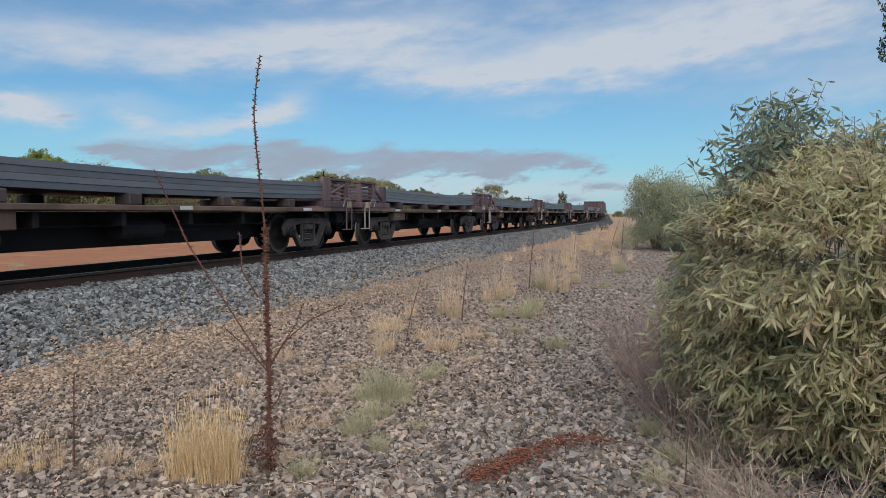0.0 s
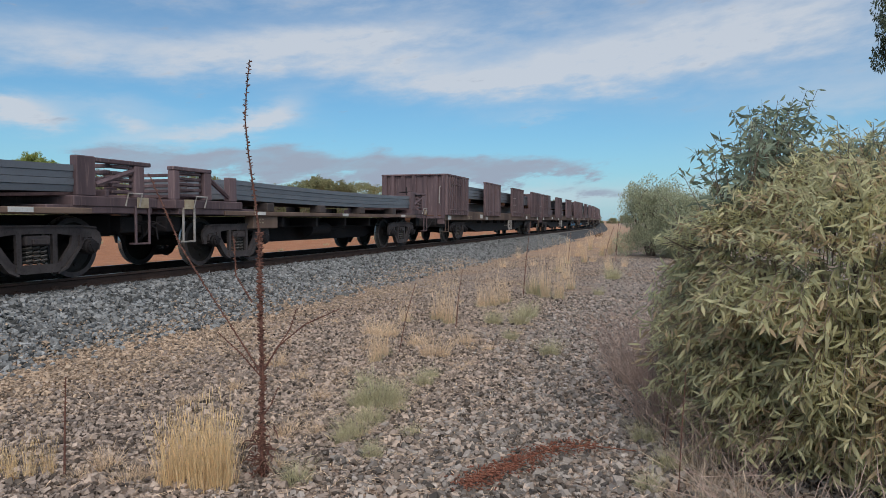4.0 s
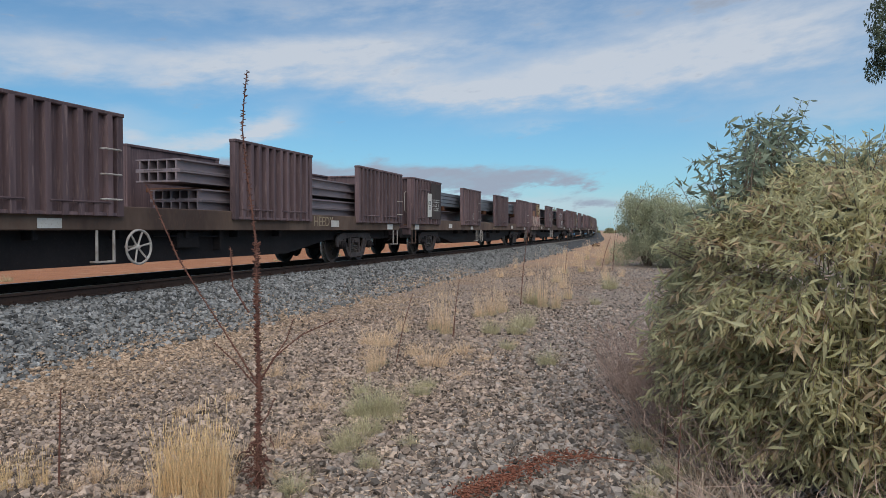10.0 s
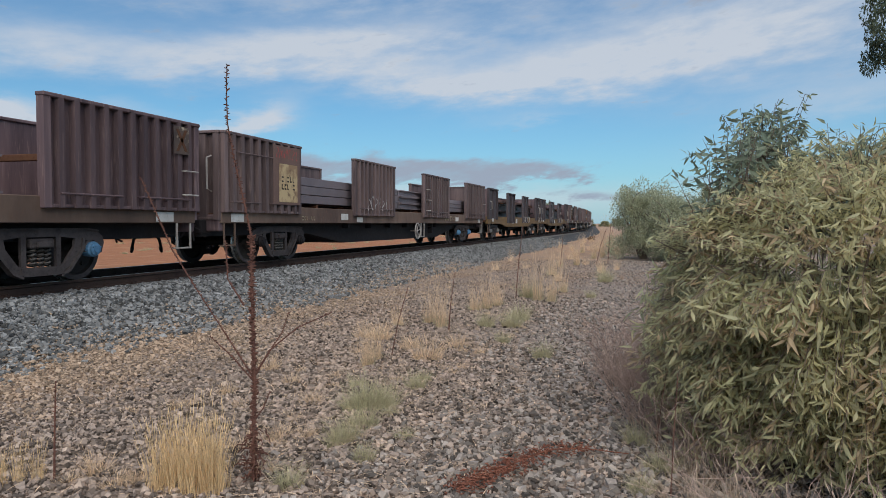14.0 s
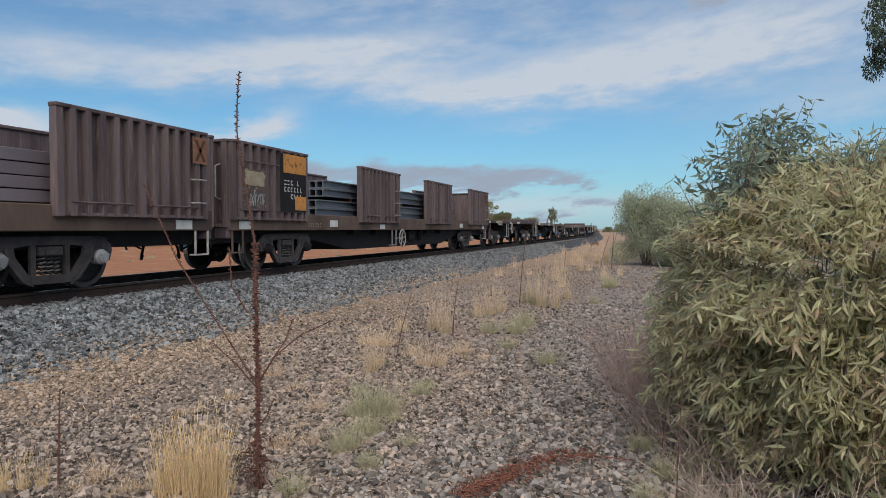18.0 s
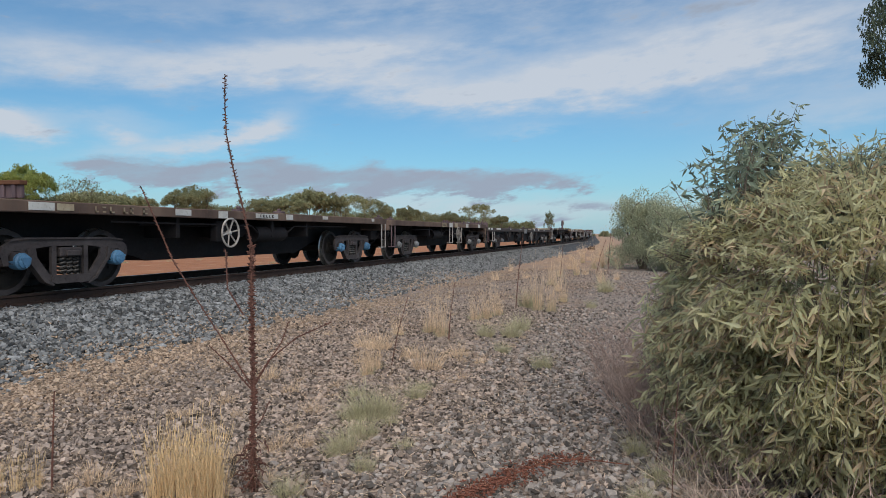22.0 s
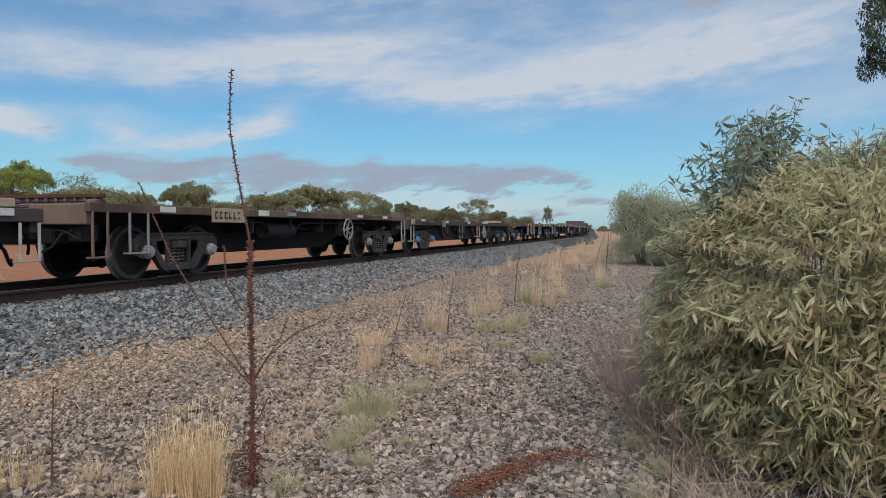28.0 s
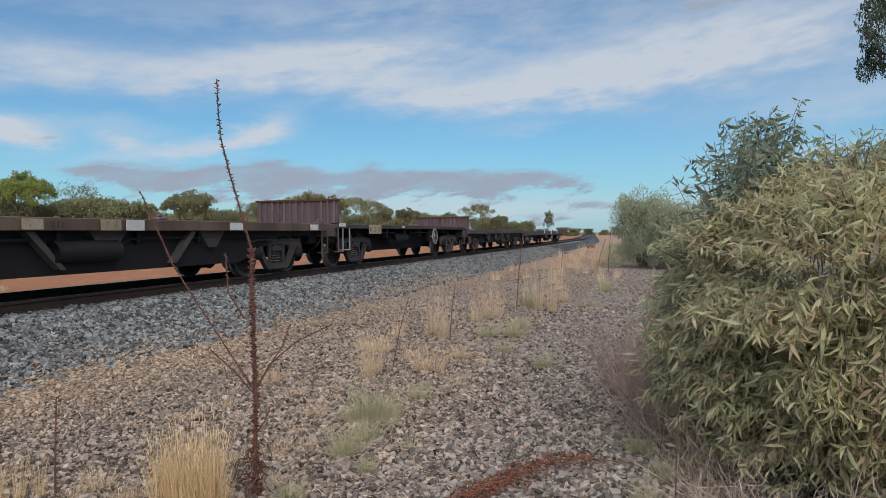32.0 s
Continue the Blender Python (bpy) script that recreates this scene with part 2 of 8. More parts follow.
STEELBLUE = mat("blue_grey_mill_steel", (0.105, 0.115, 0.135), (0.15, 0.158, 0.178), (0.09, 0.082, 0.085), 1.2, 30, 0.5, 0.15, 0.05, vary=0.18)
TANSTEEL = mat("tan_mill_steel", (0.20, 0.155, 0.125), (0.26, 0.205, 0.165), (0.30, 0.22, 0.16), 1.0, 24, 0.65, 0.0, 0.05, vary=0.1)
SIGNAL = mat("flaking_orange_paint", (0.62, 0.26, 0.05), (0.45, 0.20, 0.07), (0.05, 0.04, 0.04), 4, 9, 0.7, amount=0.9)
DARKSTEEL = mat("dark_mill_steel", (0.075, 0.066, 0.078), (0.115, 0.10, 0.112), (0.06, 0.05, 0.052), 1.0, 24, 0.6, 0.05, 0.05, vary=0.15)
RUSTSTEEL = mat("pinkish_rusted_steel", (0.20, 0.125, 0.105), (0.145, 0.092, 0.082), (0.26, 0.175, 0.14), 1.4, 22, 0.75, 0.0, 0.05, vary=0.15)
STEELBROWN = mat("rusting_mill_steel", (0.150, 0.125, 0.143), (0.215, 0.178, 0.192), (0.27, 0.19, 0.15), 1.0, 24, 0.6, 0.05, 0.05, vary=0.2)
SPRING = mat("coil_spring_steel", (0.09, 0.08, 0.075), (0.13, 0.12, 0.11), None, 10, 40, 0.6, 0.4)
TIMBERY = mat("weathered_ochre_deck", (0.20, 0.13, 0.07), (0.27, 0.18, 0.10), (0.10, 0.06, 0.04), 2, 30, 0.8)
CONCRETE = mat("grey_concrete_sleeper", (0.30, 0.28, 0.26), (0.22, 0.20, 0.19), (0.12, 0.10, 0.09), 3, 40, 0.9)
STONE = mat("blue_grey_ballast_stone", (0.115, 0.117, 0.119), (0.216, 0.219, 0.222), (0.37, 0.37, 0.36), 4.0, 40, 0.9, island=0.72, bump=0.3)
PEBBLE = mat("brownish_grey_gravel_stone", (0.165, 0.136, 0.12), (0.34, 0.265, 0.215), (0.46, 0.37, 0.30), 4.0, 60, 0.9, amount=0.3, island=0.82, bump=0.4)
TANPEBBLE = mat("tan_gravel_stone", (0.29, 0.22, 0.165), (0.37, 0.27, 0.195), (0.46, 0.38, 0.30), 0.8, 60, 0.9, island=0.5, bump=0.4)
GREYPEBBLE = mat("grey_crushed_stone", (0.195, 0.173, 0.158), (0.26, 0.225, 0.20), (0.40, 0.355, 0.315), 0.9, 60, 0.9, island=0.72, bump=0.4)
STEM = mat("dry_red_brown_stem", (0.155, 0.072, 0.053), (0.095, 0.046, 0.038), (0.26, 0.15, 0.11), 8, 40, 0.85, island=0.3)
HUSK = mat("red_brown_seed_husks", (0.22, 0.085, 0.055), (0.15, 0.06, 0.042), (0.32, 0.19, 0.12), 9, 40, 0.85, island=0.35)
STRAW = mat("dry_yellow_grass", (0.74, 0.54, 0.31), (0.66, 0.46, 0.25), (0.78, 0.62, 0.42), 3, 10, 0.75, island=0.3, bump=0)
PALE = mat("pale_pinkish_dry_grass", (0.70, 0.52, 0.36), (0.63, 0.45, 0.295), (0.74, 0.60, 0.46), 3, 10, 0.8, island=0.3, bump=0)
GREENGRASS = mat("grey_green_grass", (0.36, 0.345, 0.21), (0.46, 0.41, 0.26), (0.56, 0.48, 0.33), 3, 10, 0.75, island=0.3, bump=0)
WIRY = mat("greyed_wiry_grass", (0.42, 0.34, 0.26), (0.33, 0.25, 0.19), (0.52, 0.44, 0.34), 4, 12, 0.8, island=0.35, bump=0)
TWIG = mat("grey_purple_dead_twigs", (0.31, 0.215, 0.185), (0.42, 0.315, 0.265), (0.23, 0.145, 0.12), 6, 30, 0.85, island=0.3)
BARK = mat("grey_brown_bark", (0.14, 0.105, 0.08), (0.22, 0.175, 0.14), (0.08, 0.06, 0.05), 4, 30, 0.9, bump=0.4)


def leaf_mat(name, a, b, c, glow_through=0.35, vary=0.0):
    m = mat(name, a, b, c, 1.3, 9.0, 0.68, island=0.32, bump=0.0, vary=vary)
    nt = m.node_tree
    p = nt.nodes["Principled BSDF"]
    col = p.inputs["Base Color"].links[0].from_socket
    tr = nt.nodes.new("ShaderNodeBsdfTranslucent")
    nt.links.new(col, tr.inputs["Color"])
    mixer = nt.nodes.new("ShaderNodeMixShader")
    mixer.inputs[0].default_value = glow_through
    out = nt.nodes["Material Output"]
    nt.links.new(p.outputs[0], mixer.inputs[1])
    nt.links.new(tr.outputs[0], mixer.inputs[2])
    nt.links.new(mixer.outputs[0], out.inputs["Surface"])
    return m


LEAF = leaf_mat("grey_green_gum_leaf", (0.56, 0.555, 0.335), (0.65, 0.60, 0.375), (0.66, 0.53, 0.36), 0.6)
LEAF_DEAD = leaf_mat("dry_brown_gum_leaf", (0.48, 0.36, 0.23), (0.56, 0.44, 0.29), (0.38, 0.26, 0.17), 0.45)
LEAF_SHOOT = leaf_mat("blue_green_young_leaf", (0.22, 0.27, 0.20), (0.30, 0.34, 0.25), (0.40, 0.40, 0.28), 0.4)
LEAF_SMALL = leaf_mat("silvery_shrub_leaf", (0.36, 0.38, 0.25), (0.44, 0.45, 0.31), (0.54, 0.53, 0.40), 0.45)
LEAF_FAR = leaf_mat("olive_mallee_leaf", (0.205, 0.215, 0.115), (0.29, 0.28, 0.155), (0.35, 0.315, 0.21), 0.4, vary=0.22)
LEAF_BRIGHT = leaf_mat("fresh_yellow_green_leaf", (0.25, 0.30, 0.085), (0.33, 0.36, 0.11), (0.40, 0.38, 0.16), 0.4)
LEAF_DARK = leaf_mat("dark_tree_leaf", (0.08, 0.105, 0.07), (0.11, 0.135, 0.09), (0.16, 0.16, 0.10), 0.35)


def ground_mat():
    """Grey gravel with earth showing on the camera's side of the track, red earth beyond it."""
    m = bpy.data.materials.new("gravel_and_red_earth")
    m.use_nodes = True
    nt = m.node_tree
    N, L = nt.nodes, nt.links
    b = N["Principled BSDF"]
    b.inputs["Roughness"].default_value, b.inputs["Specular IOR Level"].default_value = 0.95, 0.2
    tc = N.new("ShaderNodeTexCoord")
    sep = N.new("ShaderNodeSeparateXYZ")
    L.new(tc.outputs["Object"], sep.inputs[0])

    def math_(op, a, c=None, clamp=False):
        n = N.new("ShaderNodeMath")
        n.operation, n.use_clamp = op, clamp
        for i, v in enumerate((a, c)):
            if v is None:
                continue
            if isinstance(v, (int, float)):
                n.inputs[i].default_value = v
            else:
                L.new(v, n.inputs[i])
        return n.outputs[0]

    def noise_(scale, detail=5.0):
        n = N.new("ShaderNodeTexNoise")
        n.inputs["Scale"].default_value, n.inputs["Detail"].default_value = scale, detail
        L.new(tc.outputs["Object"], n.inputs["Vector"])
        return n.outputs[0]

    def mix(f, a, c):
        x = N.new("ShaderNodeMix")
        x.data_type = "RGBA"
        L.new(f, x.inputs[0])
        for i, v in ((6, a), (7, c)):
            if isinstance(v, tuple):
                x.inputs[i].default_value = (*v, 1)
            else:
                L.new(v, x.inputs[i])
        return x.outputs[2]

    def ramp(src, lo, hi):
        r = N.new("ShaderNodeMapRange")
        r.interpolation_type = "SMOOTHSTEP"
        r.inputs[1].default_value, r.inputs[2].default_value = lo, hi
        L.new(src, r.inputs[0])
        return r.outputs[0]

    # metres to the right of the track, round its bend
    past = math_("MAXIMUM", math_("SUBTRACT", sep.outputs[1], BEND_AT), 0.0)
    bend = math_("MINIMUM", past, BEND_LEN)
    on = math_("MULTIPLY", math_("SUBTRACT", past, bend), math.tan(BEND_LEN / BEND_R))
    side = math_("ADD", math_("ADD", math_("SUBTRACT", sep.outputs[0], TRACK_X), on), math_("DIVIDE", math_("MULTIPLY", bend, bend), 2 * BEND_R))
    patch, mid, fine = noise_(0.35), noise_(2.2), noise_(18.0)
    vor = N.new("ShaderNodeTexVoronoi")
    vor.inputs["Scale"].default_value = 26.0
    L.new(tc.outputs["Object"], vor.inputs["Vector"])
    tone = N.new("ShaderNodeSeparateColor")
    L.new(vor.outputs["Color"], tone.inputs[0])
    vor2 = N.new("ShaderNodeTexVoronoi")
    vor2.inputs["Scale"].default_value = 62.0
    L.new(tc.outputs["Object"], vor2.inputs["Vector"])
    tone2 = N.new("ShaderNodeSeparateColor")
    L.new(vor2.outputs["Color"], tone2.inputs[0])
    pebbles = mix(tone.outputs[0], (0.14, 0.112, 0.098), (0.45, 0.37, 0.315))
    pebbles = mix(math_("MULTIPLY", ramp(tone2.outputs[1], 0.35, 0.6), 0.6), pebbles, mix(tone2.outputs[0], (0.07, 0.055, 0.05), (0.38, 0.30, 0.25)))
    earth = mix(tone2.outputs[0], (0.15, 0.095, 0.065), (0.42, 0.28, 0.185))
    near = mix(math_("MULTIPLY", ramp(math_("ADD", patch, math_("MULTIPLY", mid, 0.4)), 0.62, 0.85), 0.75), pebbles, earth)
    # rusty earth farther off along the track's foot
    warm = mix(fine, (0.40, 0.24, 0.15), (0.47, 0.31, 0.205))
    along = math_("MULTIPLY", ramp(sep.outputs[1], 12.0, 40.0), math_("SUBTRACT", 1.0, ramp(side, 6.2, 9.5)))
    near = mix(math_("MULTIPLY", along, ramp(mid, 0.3, 0.62)), near, warm)
    red = mix(patch, (0.36, 0.155, 0.080), (0.45, 0.21, 0.115))
    red = mix(math_("MULTIPLY", ramp(mid, 0.45, 0.7), 0.7), red, (0.29, 0.135, 0.075))
    red = mix(math_("MULTIPLY", ramp(fine, 0.55, 0.7), 0.6), red, (0.22, 0.12, 0.075))
    red = mix(math_("MULTIPLY", ramp(noise_(0.9), 0.55, 0.72), 0.55), red, (0.52, 0.32, 0.20))
    col = mix(ramp(math_("ADD", side, math_("MULTIPLY", mid, 0.8)), -2.2, -1.2), red, near)
    L.new(col, b.inputs["Base Color"])
    h = math_("ADD", math_("ADD", math_("MULTIPLY", vor.outputs["Distance"], -1.0), math_("MULTIPLY", vor2.outputs["Distance"], -0.7)), math_("MULTIPLY", fine, 0.5))
    bp = N.new("ShaderNodeBump")
    bp.inputs["Strength"].default_value, bp.inputs["Distance"].default_value = 0.8, 0.03
    L.new(h, bp.inputs["Height"])
    L.new(bp.outputs[0], b.inputs["Normal"])
    return m


def bed_mat():
    # darker than the loose stones: shade in their gaps is painted into the bed
    m = mat("ballast_bed", (0.036, 0.037, 0.040), (0.070, 0.072, 0.076), (0.24, 0.24, 0.245), 9, 26, 0.95, bump=1.0, amount=0.9)
    return m


GROUND, BED = ground_mat(), bed_mat()


# ---------------------------------------------------------------- mesh building
class M:
    """Vertices and faces of one part."""

    def __init__(self):
        self.v, self.f, self.k = [], [], []

    def add(self, verts, faces, k=0):
        n = len(self.v)
        self.v += [tuple(p) for p in verts]
        self.f += [tuple(i + n for i in q) for q in faces]
        self.k += [k] * len(faces)
        return self

    def box(self, x0, x1, y0, y1, z0, z1, b=0.0, k=0):
        if b <= 0:
            p = [(x, y, z) for x in (x0, x1) for y in (y0, y1) for z in (z0, z1)]
            return self.add(p, [(0, 1, 3, 2), (4, 6, 7, 5), (0, 4, 5, 1), (2, 3, 7, 6), (0, 2, 6, 4), (1, 5, 7, 3)], k)
        c = ((x0 + x1) / 2, (y0 + y1) / 2, (z0 + z1) / 2)
        h = ((x1 - x0) / 2, (y1 - y0) / 2, (z1 - z0) / 2)
        b = min(b, *(0.45 * q for q in h))
        v, ix = [], {}
        for a in (0, 1, 2):
            for sx in (-1, 1):
                for sy in (-1, 1):
                    for sz in (-1, 1):
                        s = (sx, sy, sz)
                        ix[a, s] = len(v)
                        v.append(tuple(c[i] + s[i] * (h[i] - (0 if i == a else b)) for i in range(3)))
        f = []
        for a in (0, 1, 2):
            o = [i for i in range(3) if i != a]
            for sa in (-1, 1):
                q = []
                for s0, s1 in ((-1, -1), (1, -1), (1, 1), (-1, 1)):
                    s = [0, 0, 0]
                    s[a], s[o[0]], s[o[1]] = sa, s0, s1
                    q.append(ix[a, tuple(s)])
                f.append(q if (sa > 0) == (a != 1) else q[::-1])
        for a in (0, 1, 2):
            o = [i for i in range(3) if i != a]
            for s0 in (-1, 1):
                for s1 in (-1, 1):
                    q = []
                    for axis, sa in ((o[0], -1), (o[0], 1), (o[1], 1), (o[1], -1)):
                        s = [0, 0, 0]
                        s[a], s[o[0]], s[o[1]] = sa, s0, s1
                        q.append(ix[axis, tuple(s)])
                    f.append(q)
        for sx in (-1, 1):
            for sy in (-1, 1):
                for sz in (-1, 1):
                    f.append([ix[a, (sx, sy, sz)] for a in (0, 1, 2)])
        return self.add(v, f, k)

    def prism(self, poly, x0, x1, k=0):
        """A polygon of (y, z) drawn out along x."""
        n = len(poly)
        v = [(x, y, z) for x in (x0, x1) for y, z in poly]
        f = [tuple(range(n)), tuple(range(2 * n - 1, n - 1, -1))] + [(i, n + i, n + (i + 1) % n, (i + 1) % n) for i in range(n)]
        return self.add(v, f, k)

    def up(self, poly, z0, z1, k=0):
        """A polygon of (x, y) drawn out along z."""
        n = len(poly)
        v = [(x, y, z) for z in (z0, z1) for x, y in poly]
        f = [tuple(range(n)), tuple(range(2 * n - 1, n - 1, -1))] + [(i, n + i, n + (i + 1) % n, (i + 1) % n) for i in range(n)]
        return self.add(v, f, k)

    def along(self, poly, y0, y1, k=0):
        """A polygon of (x, z) drawn out along y."""
        n = len(poly)
        v = [(x, y, z) for y in (y0, y1) for x, z in poly]
        f = [tuple(range(n)), tuple(range(2 * n - 1, n - 1, -1))] + [(i, n + i, n + (i + 1) % n, (i + 1) % n) for i in range(n)]
        return self.add(v, f, k)

    def tube(self, pts, r, n=6, r1=None, k=0, cap=True):
        """A round bar through the points; r1: its radius at the end."""
        pts = [Vector(p) for p in pts]
        v, f = [], []
        for i, p in enumerate(pts):
            d = (pts[min(i + 1, len(pts) - 1)] - pts[max(i - 1, 0)]).normalized()
            a = d.cross(Vector((0, 0, 1)) if abs(d.z) < 0.9 else Vector((1, 0, 0))).normalized()
            c = d.cross(a)
            q = r if r1 is None else r + (r1 - r) * i / (len(pts) - 1)
            v += [p + q * (math.cos(2 * math.pi * j / n) * a + math.sin(2 * math.pi * j / n) * c) for j in range(n)]
        for i in range(len(pts) - 1):
            f += [(i * n + j, i * n + (j + 1) % n, (i + 1) * n + (j + 1) % n, (i + 1) * n + j) for j in range(n)]
        if cap:
            f += [tuple(range(n)), tuple(range(len(v) - 1, len(v) - n - 1, -1))]
        return self.add(v, f, k)

    def lathe(self, prof, n=24, at=(0, 0, 0), ks=None):
        """A profile of (x, radius) turned round the x axis."""
        v, f = [], []
        for x, r in prof:
            v += [(at[0] + x, at[1] + r * math.cos(2 * math.pi * j / n), at[2] + r * math.sin(2 * math.pi * j / n)) for j in range(n)]
        base = len(self.v)
        for i in range(len(prof) - 1):
            self.k += [ks[i] if ks else 0] * n
            f += [(i * n + j, i * n + (j + 1) % n, (i + 1) * n + (j + 1) % n, (i + 1) * n + j) for j in range(n)]
        self.v += v
        self.f += [tuple(i + base for i in q) for q in f]
        for ring in (range(n), range(len(v) - 1, len(v) - n - 1, -1)):
            self.f.append(tuple(base + i for i in ring))
            self.k.append(ks[0] if ks else 0)
        return self

    def mesh(self, name, mats, smooth=False):
        me = bpy.data.meshes.new(name)
        me.from_pydata(self.v, [], self.f)
        for m in mats if isinstance(mats, (list, tuple)) else [mats]:
            me.materials.append(m)
        if any(self.k):
            me.polygons.foreach_set("material_index", self.k)
        if smooth:
            me.polygons.foreach_set("use_smooth", [True] * len(self.f))
        return me


MESHES = {}


def shared(key, make, mats, smooth=False):
    """One mesh for all pieces alike."""
    if key not in MESHES:
        MESHES[key] = make().mesh(str(key[0]), mats, smooth)
    return MESHES[key]


def part(name, data, material, parent, label="", at=None, smooth=False, kind=""):
    me = data if isinstance(data, bpy.types.Mesh) else data.mesh(name, material, smooth)
    ob = new(name, me)
    ob.parent = parent
    if at is not None:
        ob.matrix_basis = at
    if label:
        ob["label"] = label
    if kind:
        ob["kind"] = kind
    return ob


def thing(name, label, category, group="", kind="", at=None, data=None):
    ob = new(name, data)
    if data is None:
        ob.empty_display_size = 0.3
    if at is not None:
        ob.matrix_basis = at
    return tagged(ob, label, category, group, kind)


# ---------------------------------------------------------------- ground and track
def build_ground():
    xs = [-2500, -900, -300, -120, -60, -40, -30, -24] + [-20 + 1.0 * i for i in range(36)] + [20, 30, 60, 140, 400, 1200, 2500]
    ys = [-300, -100, -40, -15, -5] + [0.8 * i for i in range(60)] + [50, 55, 62, 72, 90, 120, 170, 260, 400, 700, 1300, 2600]
    m = M()
    for y in ys:
        for x in xs:
            rough_ = 0.006 * noise.noise(Vector((x * 0.35, y * 0.35, 0))) if -25 < x < 14 and -3 < y < 60 else 0.0
            off = abs(x - track(max(y, 0))[0].x)
            m.v.append((x, y, rough_ * min(1.0, max(0.0, (off - 3.2) / 2)) - 0.01))
    n = len(xs)
    m.f = [(j * n + i, j * n + i + 1, (j + 1) * n + i + 1, (j + 1) * n + i) for j in range(len(ys) - 1) for i in range(n - 1)]
    m.k = [0] * len(m.f)
    tagged(new("ground", m.mesh("ground", GROUND, True)), "brown-grey gravel and red earth beside the railway", "ground", kind="structure")


def swept(profile, s_list, k=None, closed=True):
    """A profile of (side, z) carried along the track."""
    m = M()
    for s in s_list:
        for q, z in profile:
            p, _ = track(s, q, z)
            m.v.append(tuple(p))
    n = len(profile)
    for i in range(len(s_list) - 1):
        for j in range(n if closed else n - 1):
            j2 = (j + 1) % n
            m.f.append((i * n + j, i * n + j2, (i + 1) * n + j2, (i + 1) * n + j))
            m.k.append(k[j] if k else 0)
    return m


STATIONS = [-60 + 4 * i for i in range(30)] + [60 + 8 * i for i in range(50)]
BED_TOP = RAIL - 0.20


def build_track():
    bed = swept([(-3.3, -0.1), (-3.1, 0.0), (-1.75, BED_TOP), (1.72, BED_TOP - 0.02), (2.85, -0.03), (3.0, -0.1)], STATIONS, closed=False)
    tagged(new("ballast_bed", bed.mesh("ballast_bed", BED)), "blue-grey crushed stone ballast bank under the track", "ballast", kind="structure")
    tr = thing("railway_track", "single railway track with rusty rails on sleepers", "railway track", kind="structure")
    for sd in (-1, 1):
        c = sd * 0.7535
        prof = [(-0.0365, 0.0), (-0.03, 0.004), (0.03, 0.004), (0.0365, 0.0), (0.0365, -0.035), (0.009, -0.05), (0.009, -0.13), (0.07, -0.148), (0.07, -0.16),
                (-0.07, -0.16), (-0.07, -0.148), (-0.009, -0.13), (-0.009, -0.05), (-0.0365, -0.035)]
        ks = [1, 1, 1] + [0] * 11
        m = swept([(c + q, RAIL + z - 0.004) for q, z in prof], STATIONS, ks)
        part("rail", m, [RAILSIDE, RAILTOP], tr, "rusty rail with a worn head")
    slab = shared(("sleeper",), lambda: M().along([(-1.25, -0.19), (-1.25, 0.0), (-1.2, 0.02), (-0.45, 0.02), (-0.4, -0.01), (0.4, -0.01), (0.45, 0.02), (1.2, 0.02), (1.25, 0.0), (1.25, -0.19)],
                                                  -0.11, 0.11), CONCRETE)

    def clip_mesh():
        m = M()
        for c in (-0.7535, 0.7535):
            for q in (-1, 1):
                m.box(c + q * 0.085 - 0.03, c + q * 0.085 + 0.03, -0.05, 0.05, 0.02, 0.065, 0.012)
                m.tube([(c + q * 0.06, -0.045, 0.06), (c + q * 0.11, -0.02, 0.085), (c + q * 0.11, 0.03, 0.07), (c + q * 0.065, 0.045, 0.055)], 0.011, 5)
        return m

    clips = shared(("rail_clips",), clip_mesh, RAILSIDE)
    for i in range(150):
        s = -6 + 0.6 * i
        p, a = track(s, 0, RAIL - 0.185)
        sl = part("sleeper", slab, None, tr, at=Matrix.Translation(p) @ Matrix.Rotation(a, 4, "Z"))
        if s < 40:
            part("rail_clips", clips, None, sl)


